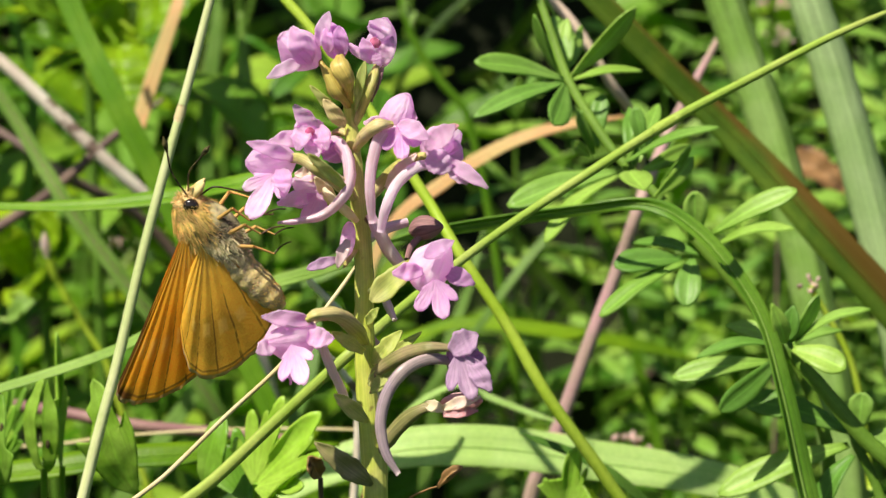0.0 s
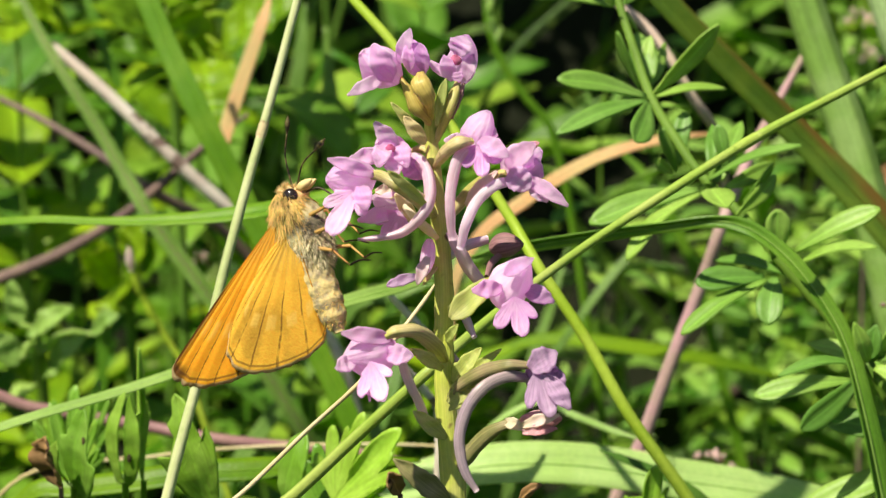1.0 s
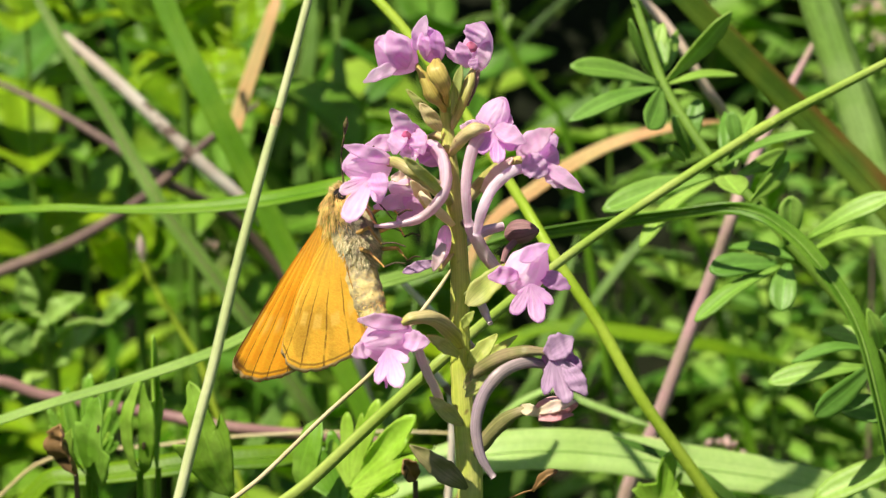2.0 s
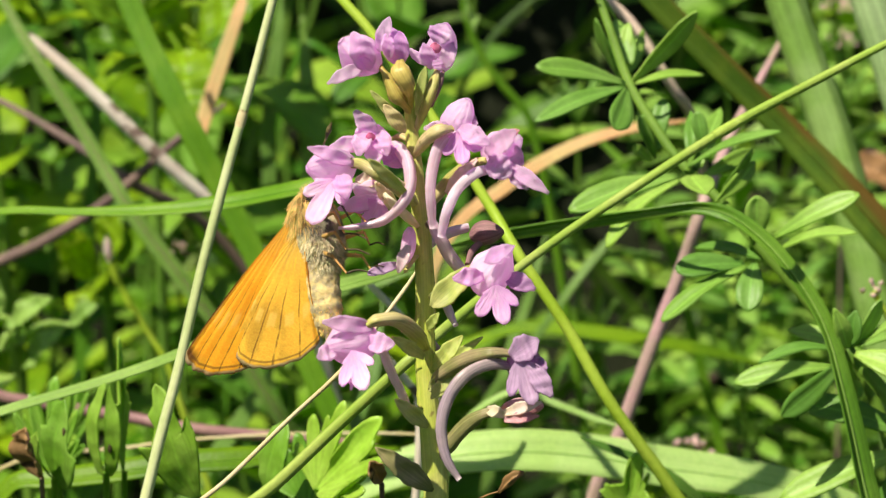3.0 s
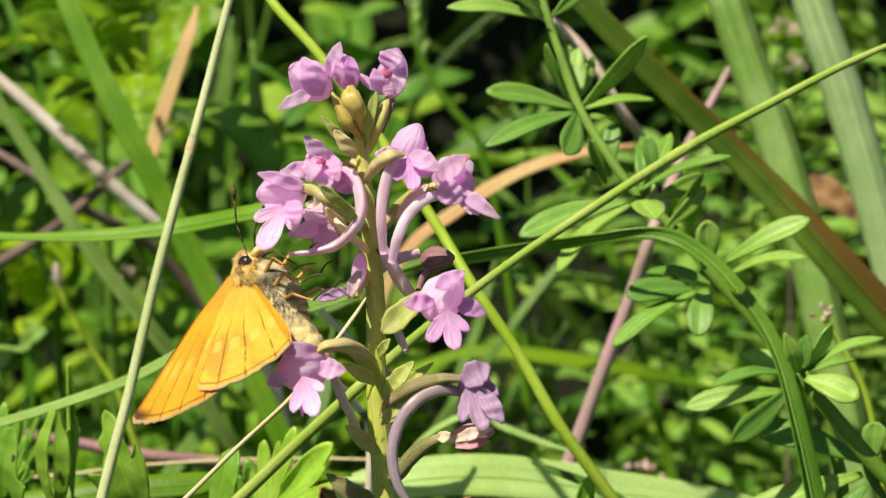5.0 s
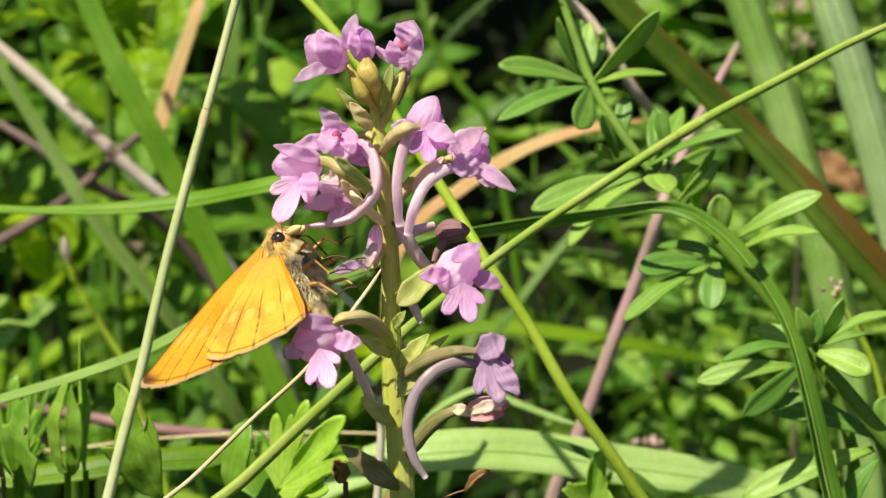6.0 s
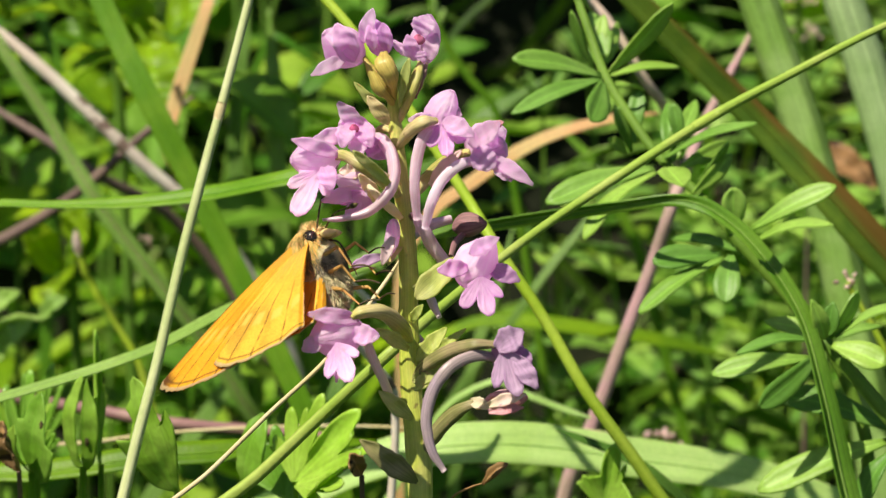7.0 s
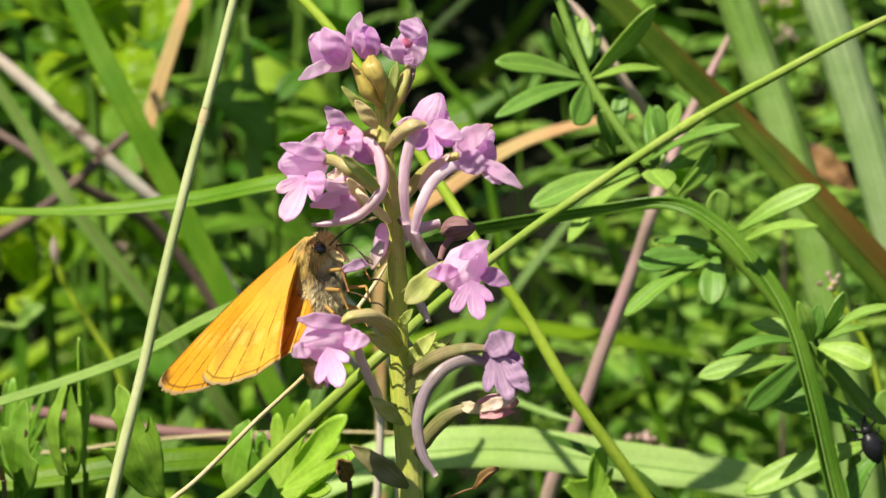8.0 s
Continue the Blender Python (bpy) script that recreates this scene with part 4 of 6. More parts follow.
grass("grass_plant", [(-89.6, 61.4, -3.0), (-69.7, 49.3, 242.4), (-54.0, 46.5, 248.4), (-44.6, 45.2, 252.0), (-36.0, 45.7, 254.5), (-27.7, 48.3, 256.9), (-21.1, 52.9, 259.4), (-15.5, 57.2, 260.7), (-8.5, 61.6, 261.8), (-2.7, 67.7, 262.0)],
      [1.2, 1.2, 1.2, 1.15, 1.2, 1.3, 1.4, 1.7, 2.0, 0.4], GRASS_LIGHT, "narrow pale green grass blade slanting upward", hint=(-0.2, -0.6, 0.8))
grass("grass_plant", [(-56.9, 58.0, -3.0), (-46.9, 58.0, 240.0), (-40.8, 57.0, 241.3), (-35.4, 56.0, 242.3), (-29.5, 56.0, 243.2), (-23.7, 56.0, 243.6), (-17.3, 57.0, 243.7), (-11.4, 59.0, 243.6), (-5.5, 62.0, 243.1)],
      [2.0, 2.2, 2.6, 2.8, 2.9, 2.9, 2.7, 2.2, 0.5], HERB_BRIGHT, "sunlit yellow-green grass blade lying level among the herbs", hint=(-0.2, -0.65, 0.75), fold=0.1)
culm("purple_stem", [(-73.3, 99.7, -3.0), (-60.1, 105.6, 238.2), (-53.3, 105.4, 237.0), (-39.7, 104.9, 234.9), (-30.7, 102.7, 233.9), (-20.5, 102.5, 233.0), (-15.1, 100.5, 233.2), (-5.6, 100.1, 231.6)],
     [0.85, 0.75, 0.7, 0.7, 0.7, 0.65, 0.55, 0.3], PURPLE_STEM, "purplish creeping stem lying level")
grass("grass_plant", [(-43.7, 90.2, -3.0), (-23.4, 82.4, 225.1), (-10.4, 78.2, 234.2), (-0.3, 76.9, 238.0), (10.4, 77.0, 238.5), (23.2, 78.6, 236.3), (36.0, 80.1, 233.8), (52.5, 83.0, 228.2)],
      [3.0, 3.6, 4.4, 5.0, 5.2, 5.0, 4.6, 2.0], GRASS_PALE, "broad pale green grass blade lying level", hint=(-0.25, -0.7, 0.66), fold=0.1)
grass("grass_plant", [(29.2, 66.2, -3.0), (28.3, 63.9, 234.2), (24.5, 62.8, 238.8), (20.3, 63.3, 241.3), (16.1, 63.7, 242.9), (13.7, 63.9, 243.8)],
      [1.4, 1.4, 1.3, 1.2, 0.9, 0.1], GRASS_DEEP, "short olive green grass blade with a brown tip", hint=(0.0, -0.6, 0.8))
grass("grass_plant", [(90.8, 94.0, -3.0), (73.4, 92.1, 232.2), (61.2, 93.2, 246.9), (50.5, 93.6, 258.5), (44.6, 94.9, 264.9), (38.3, 96.3, 271.3), (30.0, 96.0, 279.4), (21.6, 95.7, 287.9), (15.2, 97.4, 295.6), (7.5, 103.9, 307.2)],
      [4.0, 4.6, 4.7, 4.4, 3.9, 3.3, 3.0, 2.8, 2.5, 0.6], RUST_BLADE, "broad green blade with a rusty withered edge", hint=(0.6, -0.7, -0.4), fold=0.1)
REEDS = []
for pts, radii, skin_tone, label in (
        ([(57.3, 114.1, -3.0), (56.6, 115.6, 222.5), (53.5, 119.4, 240.3), (51.0, 121.7, 251.3), (47.2, 124.6, 265.1), (42.8, 127.3, 277.4), (39.8, 129.1, 286.4), (34.4, 136.1, 304.7)],
         [2.88, 2.80, 2.64, 2.58, 2.50, 2.42, 2.42, 2.12], REED_GREEN, "thick ribbed green reed stem"),
        ([(60.5, 107.4, -3.0), (65.3, 108.8, 224.5), (62.5, 112.6, 242.0), (59.1, 115.6, 256.2), (54.2, 119.2, 273.1), (50.1, 121.7, 285.2), (44.8, 127.3, 301.9)],
         [2.88, 2.80, 2.64, 2.58, 2.50, 2.42, 2.12], REED, "thick ribbed pale blue-green reed stem")):
    REEDS.append((culm("reed_stem", pts, radii, skin_tone, label, group="reed stems", ridges=14, depth=0.02, seg=30), pts, radii, skin_tone))


def sheath(reed, pts, radii, tone, turn):
    """The leaf sheath that wraps the near side of a reed."""
    way = Vector(turn).normalized()
    bm = bmesh.new()
    ribbon(bm, [Vector(p) + way * r * 0.74 for p, r in zip(pts, radii)], [r * 2.2 for r in radii], way, -0.35, 0.12, n=60, m=9)
    part("sheath", bm, tone, reed, "pale overlapping leaf sheath")


for reed, turn in zip(REEDS, ((-0.75, -0.65, 0.1), (-0.9, -0.4, 0.1))):
    sheath(*reed, turn)
culm("pink_stem", [(15.0, 109.3, -3.0), (17.0, 108.5, 223.1), (20.2, 108.3, 231.8), (23.6, 108.4, 241.7), (27.6, 108.7, 252.8), (29.6, 108.1, 259.5), (33.5, 116.0, 266.6), (36.7, 126.0, 269.6), (40.6, 134.0, 274.4), (45.0, 142.0, 280.1)],
     [0.95, 0.9, 0.86, 0.82, 0.78, 0.74, 0.66, 0.58, 0.45, 0.3], PINK_STEM, "dull pink leaning herb stem")
culm("withered_herb", [(15.5, 121.5, -3.0), (17.6, 121.4, 219.2), (20.9, 121.2, 228.2), (24.4, 121.3, 238.4), (28.6, 121.6, 249.9), (30.8, 121.0, 257.9), (29.2, 114.0, 269.0), (26.1, 110.0, 274.1), (21.1, 112.0, 281.7), (15.8, 114.0, 286.0), (10.3, 116.0, 290.5), (6.7, 118.0, 293.7)],
     [0.6, 0.58, 0.56, 0.56, 0.56, 0.56, 0.58, 0.6, 0.6, 0.58, 0.5, 0.3], WAN_STEM, "pale pinkish-brown stalk behind the bedstraw", category="herb")
grass("grass_plant", [(-2.7, 138.0, -3.0), (-3.1, 140.8, 230.4), (-2.9, 142.6, 243.7), (1.2, 143.1, 251.2), (6.3, 142.0, 255.3), (10.7, 140.6, 258.7), (16.5, 139.3, 262.0), (23.8, 139.7, 264.0), (30.5, 141.9, 264.5)],
      [1.0, 1.2, 1.4, 1.9, 2.3, 2.4, 2.0, 1.5, 0.4], DRY_BLADE, "withered orange-tan grass blade bent in an arch", hint=(-0.1, -0.6, 0.8))

# grasses to the side, further back
culm("withered_herb", [(-15.1, 176.3, -3.0), (-18.0, 173.7, 221.8), (-24.9, 170.8, 237.3), (-31.3, 166.7, 246.4), (-40.3, 164.5, 255.4), (-50.5, 164.6, 265.6), (-58.4, 166.0, 272.3)],
     [1.1, 1.05, 1.0, 0.95, 0.95, 0.9, 0.7], DEAD_STEM, "bleached dead herb stalk, broken off at its tip", category="herb")
culm("dark_twig", [(-106.3, 181.1, -3.0), (-90.7, 179.5, 225.3), (-72.3, 178.5, 234.7), (-59.6, 175.6, 240.5), (-50.3, 172.8, 246.4), (-44.8, 169.7, 251.1), (-37.9, 169.0, 257.4), (-31.8, 171.9, 261.6)],
     [0.9, 0.9, 0.85, 0.8, 0.75, 0.75, 0.55, 0.3], DARK_TWIG, "dark brown bare twig")
culm("dark_twig", [(-12.2, 190.7, -3.0), (-18.6, 185.9, 211.7), (-27.5, 185.8, 230.5), (-36.1, 182.2, 242.6), (-45.2, 173.6, 250.1), (-53.0, 176.6, 254.8), (-63.1, 181.7, 259.6), (-75.8, 186.8, 264.4)],
     [0.9, 0.9, 0.85, 0.8, 0.75, 0.6, 0.5, 0.3], DARK_TWIG, "dark brown bare twig")
grass("grass_plant", [(-13.0, 162.0, -3.0), (-17.5, 156.9, 210.1), (-24.1, 153.4, 222.3), (-29.4, 153.2, 231.1), (-34.6, 152.7, 238.3), (-43.7, 155.2, 250.2), (-50.8, 159.5, 261.0), (-58.8, 164.1, 272.7), (-65.5, 170.5, 283.5)],
      [1.9, 2.0, 2.0, 2.0, 2.0, 1.9, 1.7, 1.3, 0.4], GRASS_BLUE, "blue-green grass blade leaning outward", hint=(-0.3, -0.7, 0.6), fold=0.35, rib=PURPLE_STEM)
grass("grass_plant", [(-7.5, 123.7, -3.0), (-10.3, 121.8, 218.3), (-14.5, 122.0, 228.7), (-18.8, 123.9, 237.7), (-23.8, 126.0, 247.5), (-28.0, 127.8, 255.8), (-34.4, 130.4, 268.0), (-39.3, 134.3, 277.1), (-43.4, 138.3, 286.0), (-48.4, 146.7, 296.6)],
      [2.6, 2.8, 2.8, 2.9, 2.9, 3.0, 3.0, 2.9, 2.8, 1.0], GRASS, "broad fresh green grass blade leaning outward", hint=(-0.3, -0.75, 0.55))
grass("withered_grass", [(-11.3, 159.1, -3.0), (-17.5, 161.1, 220.2), (-27.6, 163.9, 242.9), (-32.7, 160.6, 251.5), (-34.6, 158.7, 257.3), (-33.6, 159.8, 262.2), (-31.3, 161.3, 269.3), (-29.2, 162.6, 275.4), (-28.0, 165.5, 279.5)],
      [0.8, 0.8, 0.8, 0.8, 1.6, 2.2, 2.1, 1.8, 0.5], DRY_BLADE, "dry tan grass blade", hint=(-0.3, -0.8, 0.4))
grass("grass_plant", [(-6.7, 166.8, -3.0), (-1.9, 163.6, 208.0), (4.4, 161.4, 221.7), (11.8, 161.4, 231.4), (16.8, 162.9, 238.3), (23.2, 166.5, 245.5), (29.7, 172.0, 252.4)],
      [0.9, 0.9, 0.9, 1.0, 1.1, 1.0, 0.3], GRASS_BLUE, "blue-green grass blade leaning outward", hint=(0.1, -0.75, 0.6))
grass("grass_plant", [(-15.1, 176.3, -3.0), (-6.8, 175.3, 219.7), (6.1, 173.1, 228.5), (14.0, 171.3, 229.6), (25.2, 171.0, 228.2), (34.9, 172.6, 226.2), (44.1, 176.0, 223.2)],
      [1.8, 2.0, 2.3, 2.7, 2.9, 2.7, 0.6], HERB_BRIGHT, "yellow-green grass blade bent level", hint=(0.0, -0.5, 0.85))
grass("grass_plant", [(-5.5, 90.2, -3.0), (1.0, 91.1, 237.3), (7.5, 90.1, 242.2), (11.5, 89.8, 240.7), (16.0, 89.4, 239.0), (18.9, 89.2, 238.1)],
      [0.8, 0.9, 0.9, 1.0, 0.9, 0.3], GRASS_PALE, "thin pale grass blade", hint=(0.0, -0.5, 0.85))
for pts, widths, material, label in (
        ([(-26.0, 195.5, -3.0), (-20.6, 196.0, 215.9), (-20.8, 195.8, 239.3), (-21.6, 197.8, 258.5), (-22.4, 200.3, 269.9)], [2.2, 2.4, 2.6, 2.4, 0.6], GRASS_BLUE, "shaded blue-green grass blade"),
        ([(-19.4, 200.3, -3.0), (-26.0, 203.3, 226.4), (-27.9, 204.0, 248.9), (-26.5, 205.2, 264.1), (-25.7, 206.9, 272.4)], [2.0, 2.2, 2.2, 2.0, 0.5], GRASS_BLUE, "shaded blue-green grass blade"),
        # the deep tone dims this blade as the hollow's shade would
        ([(-11.9, 214.6, 3.0), (-5.6, 220.8, 236.8), (1.4, 219.2, 243.4), (10.1, 218.7, 250.6), (19.8, 221.9, 256.2)], [1.6, 2.0, 2.4, 2.4, 0.6], GRASS_DEEP, "shaded blue-green grass blade"),
        ([(-32.4, 214.6, 3.0), (-28.6, 222.7, 245.4), (-23.0, 221.2, 262.5), (-17.8, 220.7, 260.0), (-14.4, 222.1, 257.1)], [1.2, 1.2, 1.2, 1.2, 0.3], GRASS, "thin green grass blade, bent over"),
        ([(3.0, 185.9, -3.0), (5.5, 184.2, 208.8), (7.9, 182.1, 222.9), (10.7, 183.8, 231.0), (13.7, 188.0, 241.0)], [1.6, 1.7, 1.6, 1.4, 0.3], GRASS_BLUE, "blue-green grass blade standing upright"),
        ([(-64.5, 214.6, 3.0), (-57.7, 219.0, 228.1), (-55.6, 221.5, 254.5), (-59.1, 224.1, 266.5), (-63.7, 228.3, 276.6)], [1.6, 1.8, 1.8, 1.6, 0.4], GRASS, "thin green grass blade, half shaded"),
        ([(-16.7, 138.0, -3.0), (-17.7, 135.7, 216.4), (-13.6, 136.3, 223.9), (-10.7, 138.8, 230.9), (-9.3, 144.9, 240.1)], [1.8, 2.0, 2.0, 1.8, 0.3], GRASS_DEEP, "dark green grass blade"),
        ([(-8.1, 252.9, 39.2), (-2.3, 259.4, 240.5), (5.3, 260.8, 256.5), (13.8, 262.6, 264.8), (21.4, 265.8, 270.1)], [0.9, 1.0, 1.0, 0.8, 0.3], GRASS_SHADE, "green grass blade, its colour darkened for shade"),
        ([(-16.7, 281.6, 71.6), (-14.4, 288.6, 233.1), (-8.4, 290.5, 252.0), (0.6, 291.6, 256.9), (9.6, 292.9, 253.7)], [1.8, 2.0, 2.0, 1.6, 0.4], GRASS_SHADE, "green grass blade, bent over, its colour darkened for shade"),
        ([(46.9, 224.2, 10.5), (35.7, 229.4, 224.0), (32.0, 229.3, 233.2), (27.5, 231.0, 241.1), (21.3, 234.2, 246.9)], [1.5, 1.6, 1.6, 1.4, 0.4], GRASS, "green grass blade leaning outward"),
        ([(-3.6, 176.3, -3.0), (-18.2, 179.9, 231.9), (-10.0, 176.7, 235.9), (-1.9, 177.5, 239.9), (6.1, 180.0, 241.8)], [2.4, 2.6, 2.8, 2.4, 0.4], GRASS_BLUE, "pale blue-green grass blade")):
    grass("grass_plant", pts, widths, material, label, hint=(-0.1, -0.75, 0.6))


culm("withered_herb", [(-20.0, 62.0, -3.0), (-4.1, 62.0, 234.9), (-3.6, 62.0, 248.1), (-5.4, 60.0, 251.7), (-7.6, 58.0, 254.9), (-9.0, 57.0, 257.3)], [0.5, 0.45, 0.42, 0.42, 0.38, 0.2], DEAD_STEM, "thin pale dead stalk behind the orchid", category="herb")
culm("withered_herb", [(0.5, 70.0, -3.0), (-1.5, 70.0, 232.5), (-1.6, 70.0, 245.9), (-3.2, 68.0, 253.4), (-5.6, 66.0, 256.7), (-8.4, 65.0, 259.9), (-9.7, 65.0, 261.4)], [0.5, 0.45, 0.42, 0.4, 0.4, 0.36, 0.2], DEAD_STEM, "thin pale dead stalk behind the orchid", category="herb")


def floret(pts, radii, bud, label):
    """A thin flowering grass stalk that ends in a pale bud."""
    root = culm("grass_stalk", pts, radii, STALK_LIME, label, category="grass")
    for k, (base, tip, width) in enumerate(bud):
        bm = bmesh.new()
        bulb(bm, base, tip, width, 0.7, 0.8, 3, 0.1, n=10, seg=10)
        part("bud", bm, PETAL_CREAM if k == 0 else STALK_LIME, root, "pale closed bud" if k == 0 else "")


floret([(-30.0, 150.0, -3.0), (-38.0, 150.0, 228.4), (-41.3, 150.0, 234.7), (-44.5, 149.0, 241.1), (-45.6, 148.0, 245.2)], [0.5, 0.45, 0.4, 0.4, 0.3],
       [((-45.7, 148.0, 244.4), (-45.9, 147.0, 248.2), 1.2), ((-44.5, 149.0, 240.4), (-45.7, 148.0, 244.7), 1.0), ((-42.9, 149.0, 237.3), (-44.5, 149.0, 240.8), 0.8)], "slender green grass stalk with a pale bud")

SPIKELET = culm("grass_stalk", [(34.0, 200.0, -3.0), (15.3, 200.0, 234.8), (11.1, 200.0, 254.5), (7.2, 200.0, 259.6), (4.2, 200.0, 263.9), (1.7, 200.0, 269.9), (0.9, 200.0, 275.6)], [0.7, 0.65, 0.6, 0.6, 0.55, 0.45, 0.2], GRASS, "green grass stalk with a pale seed head", category="grass")
spike = random.Random(5)
for k in range(16):
    low = Vector((2.7, 200.0, 267.2)).lerp(Vector((0.7, 200.0, 276.4)), k / 15)
    bm = bmesh.new()
    bulb(bm, low, low + Vector((spike.uniform(-1.2, 1.2), spike.uniform(-1, 0.4), spike.uniform(1.2, 2.4))), 0.8, 0.7, 0.8, 2, 0.1, n=7, seg=7)
    part("spikelet", bm, GRASS_PALE, SPIKELET, "pale green spikelet")


# ---- bedstraw with whorled leaves ----
def bedstraw(label, stem, radii, leaves, shoots=()):
    plant = thing("bedstraw", stem[0], label, "bedstraw", "bedstraw plants")
    bm = bmesh.new()
    tube(bm, stem, [r * 1.15 for r in radii], n=70, seg=8, ridges=4, depth=0.14)
    part("stem", bm, BEDSTRAW_STEM, plant, "square green stem")
    for pts in shoots:
        bm = bmesh.new()
        tube(bm, pts, [0.38, 0.34, 0.28], n=14, seg=8, ridges=4, depth=0.14)
        part("stem", bm, BEDSTRAW_STEM, plant)
    for k, (base, tip, width, shape, hint) in enumerate(leaves):
        bm = bmesh.new()
        leaf(bm, base, tip, width * 1.22, shape, 0.07 if k % 3 else 0.11, hint, 0.16, 0.16, n=14, m=5)
        part("leaf", bm, BEDSTRAW, plant)
    return plant


CUT = (-0.45, -0.8, 0.4)
SUNWARD = (-0.4, -0.68, 0.62)
UPW, LEF, RIG, FLAT, DOWNW = (-0.15, -0.7, 0.7), (-0.6, -0.5, 0.6), (0.6, -0.7, 0.35), (-0.05, -0.25, 0.97), (0.2, -0.97, 0.1)
bedstraw("fresh green bedstraw with whorls of narrow leaves",
         [(41.0, 53.8, -3.0), (43.1, 50.7, 229.7), (45.1, 50.7, 244.3), (41.5, 51.9, 254.8), (37.4, 53.0, 259.9), (31.9, 54.3, 266.1), (27.8, 57.3, 270.6), (23.8, 60.1, 274.2), (21.0, 62.9, 277.8), (18.6, 65.8, 281.6), (17.0, 68.7, 285.9), (15.4, 71.8, 290.6), (13.7, 75.1, 296.8)],
         [0.7, 0.7, 0.65, 0.6, 0.58, 0.55, 0.52, 0.5, 0.5, 0.48, 0.45, 0.4, 0.2], [
             ((14.7, 70.8, 290.6), (4.7, 68.0, 292.1), 1.5, LANCE, UPW), ((14.8, 69.8, 290.7), (11.3, 68.7, 295.2), 1.5, LANCE, LEF), ((15.9, 71.8, 290.6), (20.9, 74.8, 295.1), 1.5, LANCE, RIG),
             ((15.7, 73.6, 289.7), (17.8, 77.1, 286.8), 1.2, LANCE, UPW),
             ((18.1, 64.8, 281.9), (8.7, 60.2, 284.4), 2.1, SPOON, UPW), ((18.0, 63.7, 281.7), (8.5, 57.1, 279.2), 1.7, LANCE, UPW), ((18.2, 62.7, 281.6), (16.6, 55.9, 278.7), 2.2, SPOON, DOWNW),
             ((18.9, 64.9, 282.1), (25.4, 63.4, 289.6), 1.7, LANCE, RIG), ((19.2, 66.8, 281.6), (26.5, 68.0, 282.3), 1.5, LANCE, FLAT), ((19.0, 70.1, 283.0), (17.4, 75.1, 287.2), 1.9, OVAL, UPW),
             ((19.5, 67.5, 280.3), (23.3, 73.4, 278.9), 1.4, OVAL, FLAT),
             ((23.2, 57.9, 273.4), (11.9, 53.2, 270.7), 2.3, SPOON, UPW), ((23.3, 56.8, 273.2), (15.6, 50.5, 267.5), 1.9, SPOON, LEF), ((24.2, 58.1, 274.4), (33.3, 54.9, 278.6), 1.7, LANCE, FLAT),
             ((24.3, 55.0, 274.0), (25.5, 49.7, 273.1), 2.6, OVAL, DOWNW), ((25.3, 60.0, 273.6), (25.0, 65.2, 278.9), 1.5, OVAL, UPW), ((25.7, 60.0, 273.9), (28.1, 65.3, 279.2), 1.4, LANCE, UPW),
             ((25.9, 57.9, 273.4), (31.3, 60.4, 275.6), 1.4, LANCE, RIG), ((27.1, 56.3, 270.9), (31.2, 58.2, 274.8), 1.4, LANCE, RIG),
             ((29.8, 53.1, 265.2), (22.7, 51.0, 265.0), 2.3, SPOON, UPW), ((30.0, 52.1, 265.2), (21.1, 48.0, 260.4), 1.9, SPOON, LEF), ((30.6, 51.1, 265.7), (29.6, 46.2, 261.9), 2.2, SPOON, UPW),
             ((30.9, 54.4, 266.7), (31.0, 53.5, 272.1), 2.1, SPOON, DOWNW), ((32.8, 53.6, 267.8), (41.1, 51.6, 272.7), 1.9, SPOON, UPW), ((32.7, 52.4, 266.6), (40.7, 49.8, 269.1), 1.9, LANCE, FLAT),
             ((31.6, 54.2, 265.5), (25.0, 58.3, 265.9), 1.7, LANCE, FLAT),
             ((21.3, 64.0, 274.0), (19.7, 63.0, 278.8), 1.2, SPOON, UPW), ((21.7, 66.0, 274.4), (22.3, 68.0, 279.7), 1.5, SPOON, UPW), ((21.0, 66.0, 273.4), (19.1, 66.0, 275.0), 1.0, LANCE, LEF),
             ((17.5, 70.0, 281.8), (15.0, 68.0, 288.2), 1.2, LANCE, LEF), ((18.1, 71.0, 281.8), (18.8, 73.0, 287.1), 1.2, LANCE, UPW), ((18.5, 73.0, 281.4), (20.6, 76.0, 285.9), 1.3, OVAL, RIG),
             ((27.9, 58.0, 272.0), (30.7, 56.0, 276.4), 0.8, LANCE, RIG), ((26.3, 60.0, 274.6), (25.2, 60.0, 279.7), 1.2, SPOON, UPW)],
         shoots=[[(24.2, 58.0, 273.7), (25.1, 60.4, 275.6), (26.0, 63.0, 278.1)]])
